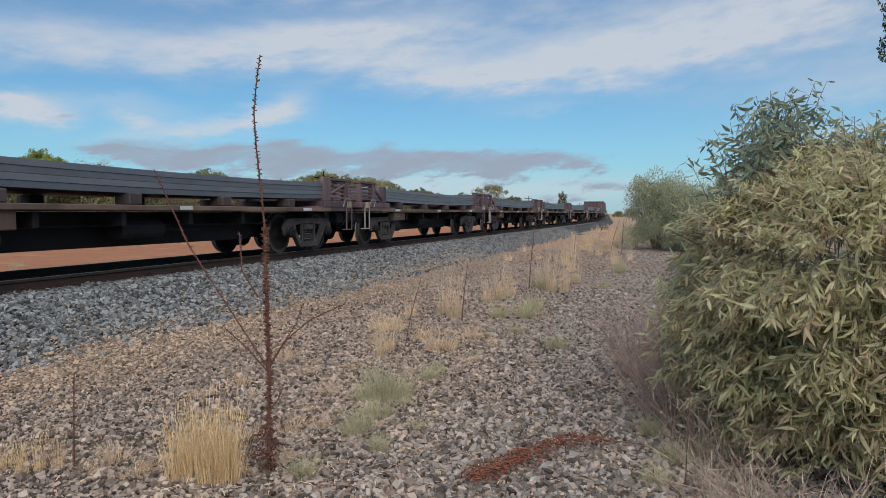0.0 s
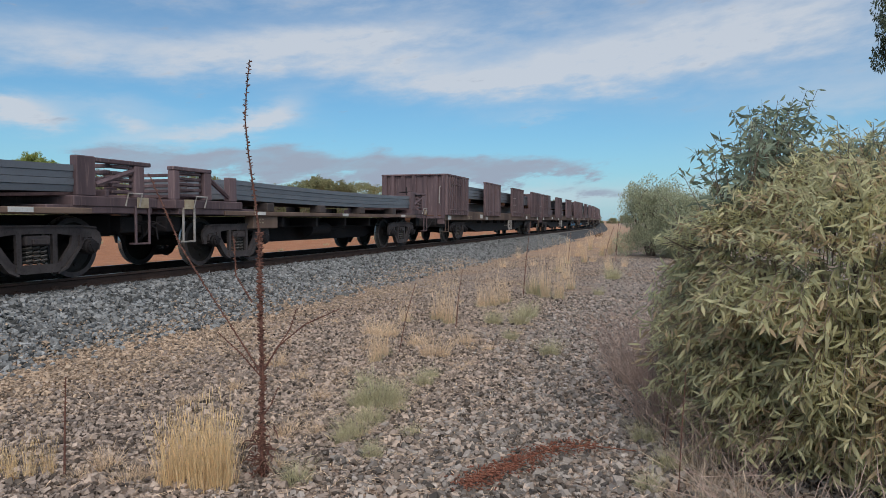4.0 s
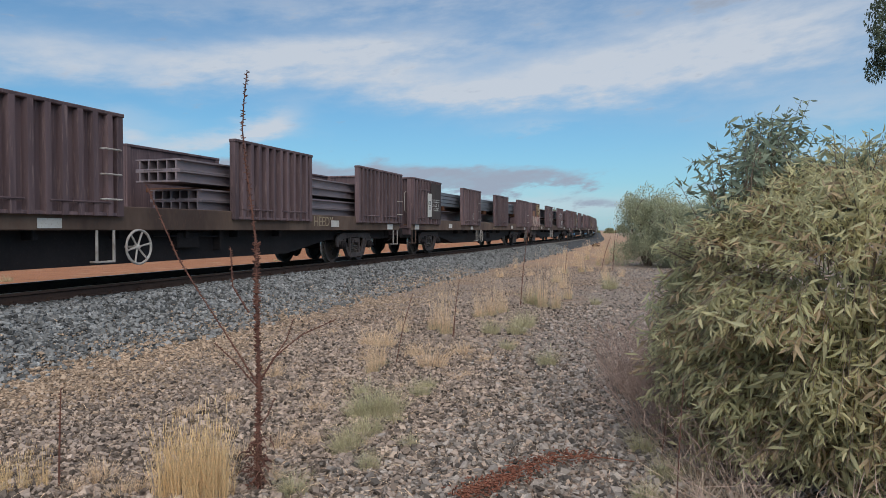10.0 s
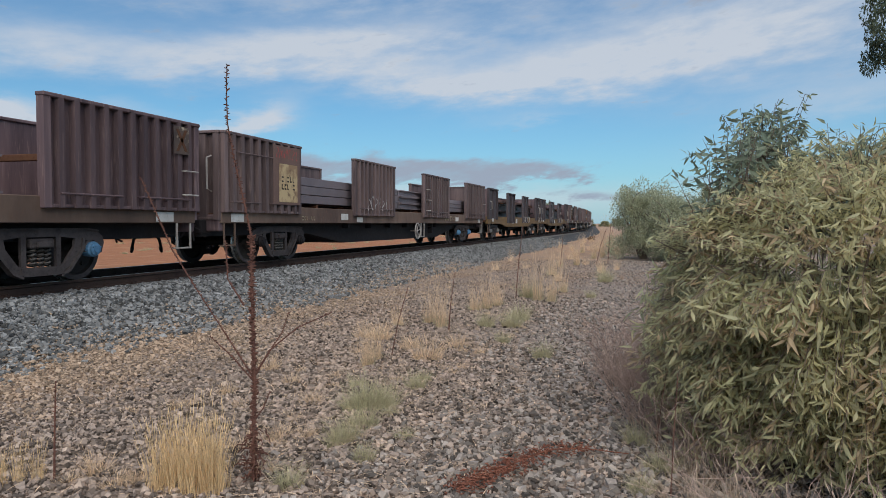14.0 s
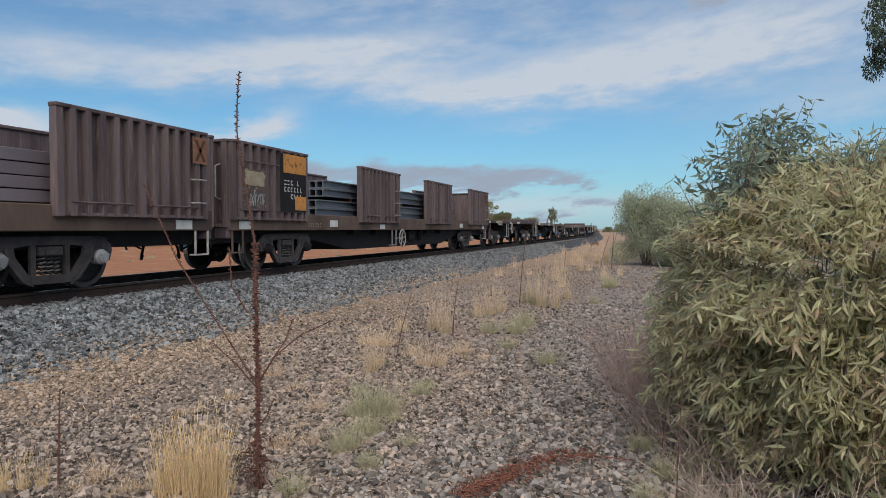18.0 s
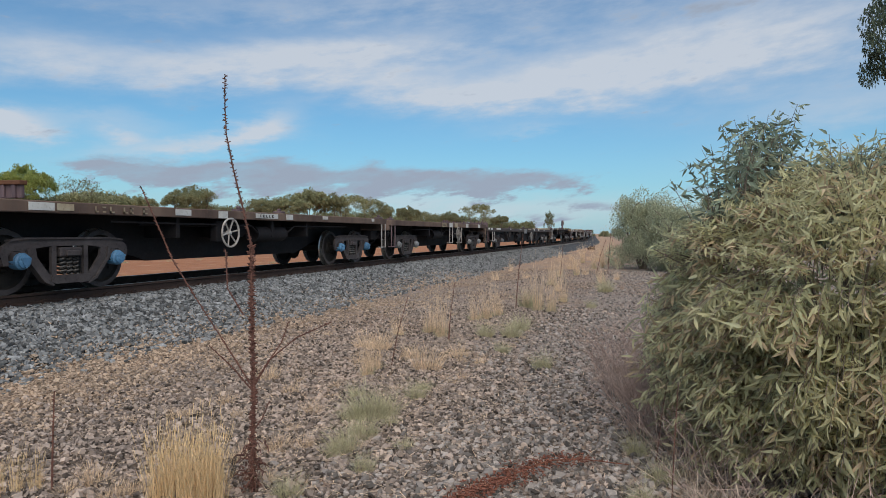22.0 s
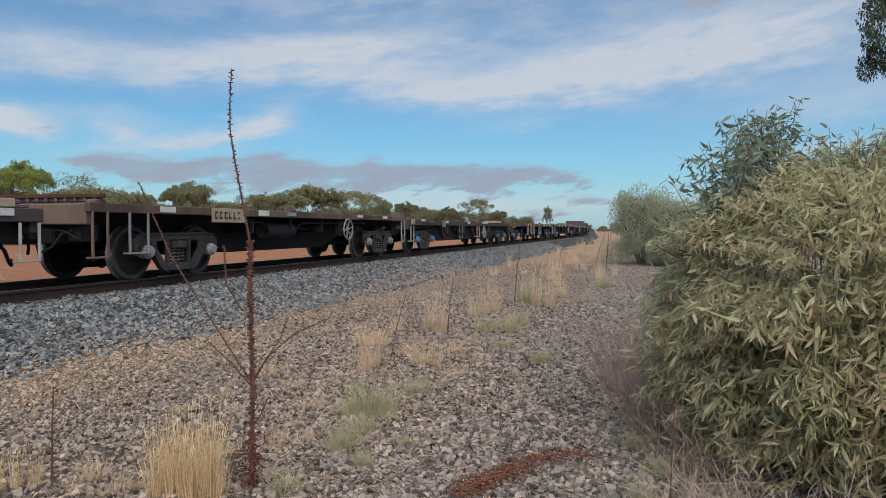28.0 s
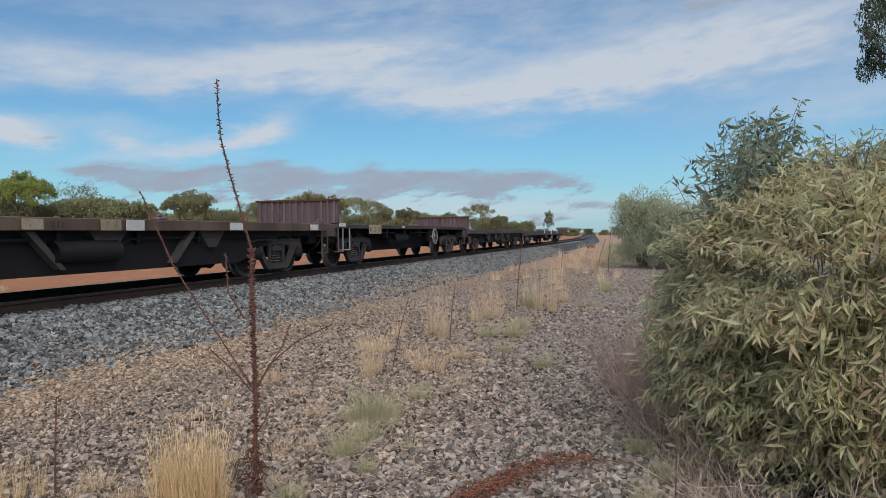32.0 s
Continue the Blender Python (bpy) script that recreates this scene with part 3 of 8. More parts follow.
def stones(name, spots, low, high, material, label, category, flat=0.7):
    """Loose broken stones, each a small block with its own corners; spots: array of x, y, z."""
    rng = np.random.default_rng(len(spots))
    n = len(spots)
    cube = np.array([(x, y, z) for x in (-1, 1) for y in (-1, 1) for z in (-1, 1)], float)
    size = rng.uniform(low, high, (n, 1, 1)) * rng.choice([0.65, 0.9, 1.1, 1.45], (n, 1, 1))
    p = cube[None] * 0.5 * (1 + rng.uniform(-0.5, 0.32, (n, 8, 3))) * rng.uniform(0.5, 1.05, (n, 1, 3))
    p[:, :, 2] *= flat
    e = rng.uniform(0, 2 * np.pi, (n, 3))
    tilt = rng.normal(0, 0.4, (n, 2))
    for axis, ang in ((0, tilt[:, 0]), (1, tilt[:, 1]), (2, e[:, 2])):
        a, b = [(1, 2), (2, 0), (0, 1)][axis]
        c, s = np.cos(ang)[:, None], np.sin(ang)[:, None]
        u, v = p[:, :, a].copy(), p[:, :, b].copy()
        p[:, :, a], p[:, :, b] = c * u - s * v, s * u + c * v
    p = p * size + np.asarray(spots)[:, None, :]
    q = np.array([(0, 1, 3, 2), (4, 6, 7, 5), (0, 4, 5, 1), (2, 3, 7, 6), (0, 2, 6, 4), (1, 5, 7, 3)])
    faces = (q[None] + 8 * np.arange(n)[:, None, None]).reshape(-1)
    me = bpy.data.meshes.new(name)
    me.vertices.add(n * 8)
    me.vertices.foreach_set("co", p.reshape(-1))
    me.loops.add(n * 24)
    me.loops.foreach_set("vertex_index", faces.astype(np.int32))
    me.polygons.add(n * 6)
    me.polygons.foreach_set("loop_start", np.arange(0, n * 24, 4, dtype=np.int32))
    me.update(calc_edges=True)
    me.shade_flat()
    me.materials.append(material)
    return tagged(new(name, me), label, category, kind="stuff")


def scatter_stones():
    rng = np.random.default_rng(4)
    # on the bank: bare side and shoulder
    out = []
    for s0, s1, dens in ((3.0, 15.0, 1250), (15.0, 28.0, 680), (28.0, 52.0, 260)):
        n = int((s1 - s0) * 2.9 * dens)
        s, q = rng.uniform(s0, s1, n), rng.uniform(0.5, 3.7, n)
        edge = 3.12 + 0.1 * np.sin(s * 1.7) + 0.06 * np.sin(s * 4.1)
        keep = q < edge - 0.12 + rng.exponential(0.16, n)
        s, q = s[keep], q[keep]
        z = np.where(q < 1.75, BED_TOP, BED_TOP * np.clip((3.05 - q) / 1.3, 0, 1)) + rng.uniform(-0.025, 0.03, len(q))
        z = np.where((abs(q - 0.7535) < 0.1), BED_TOP - 0.03, z)
        out.append(np.stack([TRACK_X + q, s, z], 1))
    # tan gravel strewn over the foot of the bank
    n = 9000
    s, q = rng.uniform(3, 24, n), 3.2 - np.abs(rng.normal(0, 0.42, n))
    strewn = np.stack([TRACK_X + q, s, BED_TOP * np.clip((3.05 - q) / 1.3, 0, 1) + rng.uniform(0.0, 0.035, n)], 1)
    n = 5000
    s, q = rng.uniform(4, 40, n), rng.uniform(-3.0, 0.5, n)
    out.append(np.stack([TRACK_X + q, s, np.where(q > -1.75, BED_TOP, BED_TOP * np.clip((3.05 + q) / 1.3, 0, 1))], 1))
    stones("ballast_stones", np.concatenate(out), 0.032, 0.060, STONE, "loose blue-grey crushed ballast stones", "ballast stones", 0.85)
    # gravel round the camera, thinning with distance: tan along the bank's foot, grey and coarser towards the bush
    tan, brown, grey = [], [], []
    for y0, y1, x0, x1, dens in ((-2.0, 0.4, -5.0, 4.0, 120), (0.4, 1.6, -5.0, 4.0, 400), (1.6, 8.5, 1.6, 4.5, 160), (1.6, 3.4, -4.8, 1.6, 2000), (3.4, 5.2, -6.3, 1.6, 2000), (5.2, 8.5, -6.3, 1.6, 1500), (8.5, 14, -6.3, 1.4, 620), (14, 28, -6.3, 1.5, 170)):
        n = int((y1 - y0) * (x1 - x0) * dens)
        x, y = rng.uniform(x0, x1, n), rng.uniform(y0, y1, n)
        keep = rng.uniform(0, 1, n) < np.clip(0.8 + 0.3 * np.sin(x * 1.3 + 1.0) * np.sin(y * 0.9), 0.4, 1)
        x, y = x[keep], y[keep]
        p = np.stack([x, y, rng.uniform(-0.012, 0.008, len(x))], 1)
        wave = 0.35 * np.sin(y * 0.8) + rng.normal(0, 0.45, len(x))
        t, g = x + wave < -4.9, (x + wave > -1.5) & (rng.uniform(0, 1, len(x)) < 0.6)
        tan.append(p[t])
        grey.append(p[g & ~t])
        brown.append(p[~t & ~g])
    stones("gravel_stones", np.concatenate(brown), 0.015, 0.037, PEBBLE, "loose brownish grey gravel stones on the ground", "gravel", 0.75)
    stones("tan_gravel", np.concatenate(tan + [strewn]), 0.016, 0.038, TANPEBBLE, "fine tan gravel along the foot of the ballast", "gravel", 0.55)
    stones("grey_gravel", np.concatenate(grey), 0.020, 0.045, GREYPEBBLE, "coarser grey broken stones beside the bush", "gravel", 0.8)
    stones("lone_rock", np.array([(-5.52, 63.6, 0.1)]), 0.55, 0.6, RUST, "dark brown stone beside the ballast bank", "rock", 0.6)["kind"] = ""


# ---------------------------------------------------------------- wagons: common pieces (y along the wagon, x to its side, z from the rail's top)
AXLE, WHEEL_R = 0.87, 0.46


def wheelset_mesh():
    m = M()
    for sd in (-1, 1):
        c = sd * 0.7175
        prof = [(-0.068, 0.10), (-0.068, 0.13), (-0.02, 0.17), (-0.012, 0.36), (-0.062, 0.385), (-0.062, 0.487), (-0.045, 0.49), (-0.028, 0.466), (0.068, 0.458), (0.068, 0.385),
                (0.02, 0.36), (0.01, 0.17), (0.075, 0.13), (0.075, 0.10)]
        if sd > 0:
            pr, ks = prof, [0, 0, 0, 0, 2, 1, 1, 1, 2, 0, 0, 0, 0]
        else:
            pr, ks = [(-x, r) for x, r in prof], [0, 0, 0, 0, 2, 1, 1, 1, 2, 0, 0, 0, 0]
        m.lathe(pr, 36, (c, 0, 0), ks)
        # a chalked mark and two lifting holes make the turn of the wheel show
        for a in (0.6, 2.7):
            m.lathe([(0.0, 0.0001), (0.0, 0.03), (0.03, 0.03), (0.03, 0.0001)], 8, (c + sd * 0.012 - 0.005, 0.27 * math.cos(a), 0.27 * math.sin(a)))
    m.lathe([(-1.0, 0.075), (-0.8, 0.085), (0.8, 0.085), (1.0, 0.075)], 14)
    return m


def bogie_frame_mesh():
    m = M()
    for sd in (-1, 1):
        x0, x1 = sorted((sd * 1.01, sd * 1.06))
        f0, f1 = sorted((sd * 0.98, sd * 1.09))
        # flat top chord that turns down over the axle boxes
        m.prism([(-1.10, 0.42), (-1.15, 0.58), (-1.12, 0.68), (-1.02, 0.75), (-0.80, 0.78), (-0.30, 0.79), (0.30, 0.79), (0.80, 0.78), (1.02, 0.75), (1.12, 0.68), (1.15, 0.58), (1.10, 0.42),
                 (1.02, 0.42), (1.03, 0.56), (0.95, 0.62), (0.78, 0.62), (0.68, 0.64), (0.36, 0.68), (-0.36, 0.68), (-0.68, 0.64), (-0.78, 0.62), (-0.95, 0.62), (-1.03, 0.56), (-1.02, 0.42)], x0, x1)
        for q in (-1, 1):
            # leg of the V, its thin outer flange, and the upright beside the springs
            m.prism([(q * 0.60, 0.67), (q * 0.73, 0.66), (q * 0.70, 0.50), (q * 0.46, 0.22), (q * 0.30, 0.14), (q * 0.26, 0.24), (q * 0.38, 0.28), (q * 0.57, 0.52)], x0, x1)
            m.prism([(q * 0.71, 0.66), (q * 0.755, 0.64), (q * 0.73, 0.47), (q * 0.48, 0.17), (q * 0.32, 0.10), (q * 0.31, 0.13), (q * 0.46, 0.21), (q * 0.69, 0.49)], f0, f1)
            m.prism([(q * 0.25, 0.22), (q * 0.25, 0.70), (q * 0.33, 0.70), (q * 0.33, 0.22)], x0, x1)
            m.prism([(q * 0.80, 0.62), (q * 1.00, 0.60), (q * 0.98, 0.44), (q * 0.76, 0.44), (q * 0.74, 0.55)], f0, f1)
        m.prism([(-1.02, 0.75), (-0.80, 0.78), (0.80, 0.78), (1.02, 0.75), (1.02, 0.775), (0.80, 0.805), (-0.80, 0.805), (-1.02, 0.775)], f0, f1)
        m.prism([(-0.36, 0.16), (-0.28, 0.13), (0.28, 0.13), (0.36, 0.16), (0.34, 0.25), (-0.34, 0.25)], f0, f1)
        m.box(f0, f1, -0.2, 0.2, 0.52, 0.66, 0.02)
        m.box(*sorted((sd * 1.05, sd * 1.13)), -0.12, 0.12, 0.53, 0.62, 0.015)
    # bolster and brake beams, coloured black as shade between the frames
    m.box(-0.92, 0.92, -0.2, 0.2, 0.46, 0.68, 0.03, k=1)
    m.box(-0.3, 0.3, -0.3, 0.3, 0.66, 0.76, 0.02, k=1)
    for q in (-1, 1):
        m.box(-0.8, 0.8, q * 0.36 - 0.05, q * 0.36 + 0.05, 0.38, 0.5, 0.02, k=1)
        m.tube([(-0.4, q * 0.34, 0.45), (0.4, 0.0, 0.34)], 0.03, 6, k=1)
    return m


def spring_mesh():
    return M().tube([(0.055 * math.cos(a), 0.055 * math.sin(a), 0.25 + 0.27 * a / (2 * math.pi * 4.5)) for a in [i * 2 * math.pi / 7 for i in range(32)]], 0.017, 4)


def cap_mesh():
    m = M()
    m.lathe([(-0.10, 0.115), (0.05, 0.12), (0.07, 0.10), (0.10, 0.095), (0.115, 0.06), (0.125, 0.055), (0.125, 0.02)], 14)
    for i in range(3):
        a = 2 * math.pi * i / 3 + 0.5
        m.lathe([(0.1, 0.022), (0.125, 0.022), (0.125, 0.001)], 6, (0, 0.068 * math.cos(a), 0.068 * math.sin(a)))
    return m


WHEELSETS = {-1: [], 1: []}


def bogie(parent, y, cap=None):
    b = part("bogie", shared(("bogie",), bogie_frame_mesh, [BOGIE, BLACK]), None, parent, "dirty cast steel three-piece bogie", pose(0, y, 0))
    for q in (-1, 1):
        w = part("wheelset", shared(("wheelset",), wheelset_mesh, [WHEEL, TREAD, BOGIE]), None, b, "wheelset with bright worn treads", pose(0, q * AXLE, WHEEL_R))
        WHEELSETS[q].append(w)
        for sd in (-1, 1):
            cm = cap or BLACK
            part("bearing_cap", shared(("bearing_cap", cm.name), cap_mesh, cm), None, b, "", pose(sd * 1.08, q * AXLE, WHEEL_R + 0.02, 0, 0, 0 if sd > 0 else 180))
    for sd in (-1, 1):
        for q in (-0.12, 0.0, 0.12):
            part("coil_spring", shared(("coil_spring",), spring_mesh, SPRING), None, b, "", pose(sd * 1.0, q, 0))
    return b


def coupler(parent, y, q, z=0.85):
    def make():
        m = M()
        m.box(-0.09, 0.09, -0.35, 0.22, -0.08, 0.08, 0.02)
        m.prism([(0.15, -0.14), (0.42, -0.14), (0.46, -0.05), (0.46, 0.05), (0.42, 0.14), (0.15, 0.14)], -0.16, -0.02)
        m.prism([(0.15, -0.12), (0.34, -0.12), (0.38, 0.0), (0.34, 0.12), (0.15, 0.12)], 0.02, 0.17)
        return m
    def gear():
        m = M().box(-0.42, 0.42, -0.75, -0.1, -0.22, 0.12, 0.03).box(-0.2, 0.2, -0.1, 0.06, -0.16, 0.16, 0.02)
        for x in (-0.85, 0.85):
            m.tube([(x, -0.2, 0.0), (x, 0.1, -0.05), (x * 0.9, 0.2, -0.25), (x * 0.75, 0.3, -0.34)], 0.022, 6)
            m.box(x - 0.12, x + 0.12, -0.5, -0.12, -0.18, 0.1, 0.02)
        return m.tube([(-1.15, 0.1, -0.12), (-0.9, 0.12, 0.0), (0.9, 0.12, 0.0), (1.15, 0.1, -0.12), (1.18, 0.1, -0.3)], 0.014, 6)
    part("draft_gear", shared(("draft_gear",), gear, BLACK), None, parent, "sooty draft gear with pipes and uncoupling lever", pose(0, y, z, 0, 0, 0 if q > 0 else 180))
    part("coupler", shared(("coupler",), make, RUST), None, parent, "rusty knuckle coupler", pose(0, y, z, 0, 0, 0 if q > 0 else 180))


def hose(parent, y, q):
    def make():
        m = M()
        m.tube([(0.35, -0.25, 0.75), (0.37, 0.0, 0.72), (0.36, 0.16, 0.55), (0.3, 0.28, 0.38), (0.2, 0.4, 0.33), (0.1, 0.48, 0.4)], 0.028, 7)
        m.box(0.3, 0.42, -0.32, -0.2, 0.7, 0.82, 0.02)
        return m
    part("brake_hose", shared(("brake_hose",), make, BLACK), None, parent, "black rubber air hose", pose(0, y, 0, 0, 0, 0 if q > 0 else 180))


def handwheel(parent, y, z, r=0.275, side=1.27, material=None, plane=0):
    def make():
        m = M()
        ring = [(0.03, r * math.cos(a), r * math.sin(a)) for a in [2 * math.pi * i / 26 for i in range(27)]]
        m.tube(ring, 0.021, 6)
        for i in range(6):
            a = 2 * math.pi * i / 6 + 0.2
            m.tube([(0.0, 0.03 * math.cos(a), 0.03 * math.sin(a)), (0.03, r * math.cos(a), r * math.sin(a))], 0.017, 5)
        m.lathe([(-0.05, 0.045), (0.02, 0.045), (0.04, 0.03)], 10)
        m.tube([(-0.25, 0, 0), (0, 0, 0)], 0.02, 6)
        return m
    mt = material or WHITE
    part("brake_wheel", shared(("brake_wheel", r, mt.name), make, mt), None, parent, "white-painted spoked hand brake wheel", pose(side, y, z, 0, 0, plane))


def ladder(parent, y, z0, z1, w=0.34, material=None, side=1.27, rungs=1, depth=0.28):
    """A step of flat bar hung under the side: two legs and its treads."""
    def make():
        m = M()
        for q in (-1, 1):
            m.box(-0.02, 0.012, q * w / 2 - 0.02, q * w / 2 + 0.02, z0, z1, 0.006)
            m.box(-0.12, 0.0, q * w / 2 - 0.028, q * w / 2 + 0.028, z0, z0 + 0.03, 0.006)
        for i in range(rungs):
            z = z0 + i * depth
            m.box(-0.13, 0.015, -w / 2, w / 2, z, z + 0.025, 0.006)
        return m
    mt = material or WHITE
    part("step", shared(("step", z0, z1, w, mt.name, rungs), make, mt), None, parent, "", pose(side, y, 0))


def plate(parent, y, z, w, h, material, side=1.305, name="label_plate", label="", tilt=0):
    part(name, M().box(0, 0.008, -w / 2, w / 2, -h / 2, h / 2, 0.002), material, parent, label, pose(side, y, z, tilt))


def bars(parent, y, z, w, h, n, material, side=1.316, seed=0, rows=1):
    """Writing that is too small to read: a row of short bars."""
    rng = random.Random(seed * 7 + n)
    m = M()
    for j in range(rows):
        pos = -w / 2
        step = w / n
        zz = h * (0.5 - (j + 0.5) / rows)
        for i in range(n):
            if rng.random() > 0.14:
                ww, hh = step * rng.uniform(0.45, 0.7), h / rows * 0.36
                kind = rng.random()
                m.box(0, 0.004, pos, pos + ww, zz - hh, zz - hh * 0.5)
                if kind > 0.3:
                    m.box(0, 0.004, pos, pos + ww * 0.35, zz - hh, zz + hh)
                if kind < 0.7:
                    m.box(0, 0.004, pos, pos + ww, zz + hh * 0.5, zz + hh)
            pos += step
    part("lettering", m, material, parent, "", pose(side, y, z), kind="stuff")


def text(parent, body, y, z, size, material, side=1.316, name="lettering", bold=0.0):
    cu = bpy.data.curves.new("text", "FONT")
    cu.body, cu.size, cu.extrude, cu.align_x, cu.align_y = body, size, 0.002, "CENTER", "CENTER"
    cu.offset = bold
    ob = bpy.data.objects.new("text", cu)
    me = bpy.data.meshes.new_from_object(ob)
    me.materials.append(material)
    bpy.data.objects.remove(ob)
    part(name, me, None, parent, "", Matrix.Translation((side, y, z)) @ Matrix.Rotation(radians(90), 4, "Z") @ Matrix.Rotation(radians(90), 4, "X"))


def ribbon(m, pts, thick, i=0):
    """A flat stroke of paint along a line, of uneven width."""
    base, n = len(m.v), len(pts) - 1
    for j, (py, pz) in enumerate(pts):
        (y0, z0), (y1, z1) = pts[max(0, j - 1)], pts[min(n, j + 1)]
        d = math.hypot(y1 - y0, z1 - z0) or 1
        k = thick * (0.75 + 0.4 * math.sin(j * 0.7 + i))
        ny, nz = -(z1 - z0) / d * k, (y1 - y0) / d * k
        m.v += [(0, py + ny, pz + nz), (0, py - ny, pz - nz)]
    m.f += [(base + 2 * j, base + 2 * j + 2, base + 2 * j + 3, base + 2 * j + 1) for j in range(n)]
    m.k += [0] * n


def arc(y, z, ry, rz, a0, a1, n=14):
    return [(y + ry * math.cos(a0 + (a1 - a0) * j / n), z + rz * math.sin(a0 + (a1 - a0) * j / n)) for j in range(n + 1)]


def loops(parent, y, side):
    """Wide sprayed loops over a whole panel, with block letters and a streak below them."""
    m = M()
    for i, (pts, thick) in enumerate(((arc(-0.92, 1.75, 0.17, 0.45, 4.2, 0.2), 0.055), (arc(-0.35, 1.75, 0.36, 0.50, 2.2, 0.0), 0.065), (arc(0.30, 1.70, 0.26, 0.52, 3.1, -0.5), 0.06),
                                      (arc(-0.36, 1.82, 0.09, 0.11, 0.0, 6.2), 0.03), (arc(0.82, 1.40, 0.22, 0.24, 2.6, -0.2), 0.045), (arc(-0.50, 1.40, 0.16, 0.22, 2.8, 5.2), 0.035))):
        ribbon(m, pts, thick, i)
    ribbon(m, [(-0.7 + 0.15 * j, 1.15 + 0.03 * math.sin(j * 1.7)) for j in range(12)], 0.04, 3)
    part("graffiti", m, CHALK, parent, "wide sprayed graffiti loops", pose(side, y, 0), kind="stuff")
    text(parent, "HE2", y + 0.34, 1.45, 0.42, CHALK, side + 0.003, "graffiti", 0.022)


def scrawl(parent, y, z, w, h, material, seed, side=1.37, thick=0.022, strokes=9):
    """A sprayed scribble: a row of curling strokes of paint, like letters."""
    rng = random.Random(seed)
    m = M()
    cell = w / strokes
    for i in range(strokes):
        cy = -w / 2 + cell * (i + 0.5)
        tall = h * rng.uniform(0.7, 1.0)
        style = rng.randrange(4)
        n, pts = 12, []
        off = rng.uniform(-0.12, 0.12) * h
        for j in range(n + 1):
            t = j / n
            if style == 0:       # a bow
                a = 0.6 + t * rng.uniform(4.2, 4.6)
                p = (0.42 * cell * math.cos(a), 0.5 * tall * math.sin(a))
            elif style == 1:     # a snake
                p = (0.38 * cell * math.sin(t * 6.0), tall * (0.5 - t))
            elif style == 2:     # a peak
                p = (cell * (t - 0.5) * 0.9, tall * (0.5 - abs(2 * t - 1)) * (1 if i % 2 else -1))
            else:                # a slanting stem with a hook
                p = (0.2 * cell * (0.5 - t) + (0.3 * cell * math.sin((t - 0.7) * 5) if t > 0.7 else 0), tall * (0.5 - t) + (0.25 * tall * (t - 0.7) if t > 0.7 else 0))
            pts.append((min(w / 2, max(-w / 2, cy + p[0])), min(h / 2, max(-h / 2, p[1] + off))))
        ribbon(m, pts, thick, i)
    part("graffiti", m, material, parent, "sprayed graffiti scrawl", pose(side, y, z), kind="stuff")


def centre_sill(parent, length, z0, z1, belly, material, mid=None, width=0.8, slope=1.1):
    """The long girder under the floor, deeper in its middle."""
    h = length / 2 - 0.15
    mid = mid or length / 2 - 4.6
    m = M()
    m.prism([(-h, z1), (h, z1), (h, z0), (mid + slope, z0), (mid, belly), (-mid, belly), (-mid - slope, z0), (-h, z0)], -width / 2, width / 2)
    part("centre_sill", m, material, parent, "sooty fish-bellied girder")
    y = -mid
    while y <= mid:
        part("cross_bearer", shared(("cross_bearer", z0, z1), lambda: M().box(-1.15, 1.15, -0.05, 0.05, z0 + 0.12, z1, 0.01), material), None, parent, "", pose(0, y, 0))
        y += 1.6
    m = M()
    m.tube([(0.75, -1.2, z1 - 0.3), (0.75, -0.2, z1 - 0.3)], 0.17, 14)
    m.tube([(0.75, -0.2, z1 - 0.3), (0.75, 0.9, z1 - 0.33)], 0.035, 6)
    m.tube([(0.72, -3.2, z1 - 0.22), (0.72, 3.4, z1 - 0.24)], 0.022, 6)
    part("brake_gear", m, BLACK, parent, "brake cylinder, reservoir and rods")


# ---------------------------------------------------------------- steel wagons with ribbed side panels
def panel_mesh(w, z0, z1, ribs, depth=0.10):
    """One sheet of ribbed steel; outside is +x."""
    edge = 0.15
    step = (w - 2 * edge) / ribs
    front = [(0.0, -w / 2)]
    for i in range(ribs):
        c = -w / 2 + edge + (i + 0.5) * step
        a, b = step * 0.22, step * 0.17
        front += [(0.0, c - a), (depth, c - b), (depth, c + b), (0.0, c + a)]
    front += [(0.0, w / 2), (-0.02, w / 2), (-0.02, -w / 2)]
    return M().up(front, z0, z1)


def panel_frame(p, key, w, z0, z1, depth=0.06, paint=BROWN):
    """Edge posts and foot rail of a panel."""
    post = shared((key + "_post", paint.name), lambda: M().box(-0.05, depth + 0.02, -0.065, 0.065, z0 - 0.01, z1 + 0.01, 0.008), paint)
    for q in (-1, 1):
        part("post", post, None, p, "", pose(0, q * (w / 2 - 0.065), 0))
    part("foot_rail", shared((key + "_foot", paint.name), lambda: M().box(-0.03, depth + 0.012, -w / 2 + 0.13, w / 2 - 0.13, z0, z0 + 0.05, 0.006), paint), None, p)


def tie_mesh(w):
    """Tie-down rail on the panel's foot."""
    m = M()
    for y0, y1 in ((-w / 2 + 0.25, -0.25), (0.15, w / 2 - 0.3)):
        m.tube([(0.1, y0, 0), (0.1, y1, 0)], 0.018, 6)
        for y in (y0, (y0 + y1) / 2, y1):
            m.tube([(0.03, y, 0), (0.1, y, 0)], 0.014, 5)
    return m


def rung_mesh():
    return M().tube([(0.0, -0.17, 0), (0.09, -0.16, 0), (0.09, 0.16, 0), (0.0, 0.17, 0)], 0.014, 5)


B_LEN, B_TOP = 21.55, 2.69
B_PANELS = (-8.93, -2.83, 3.21, 9.12)
B_WIDTHS = (3.02, 3.06, 3.14, 3.34)
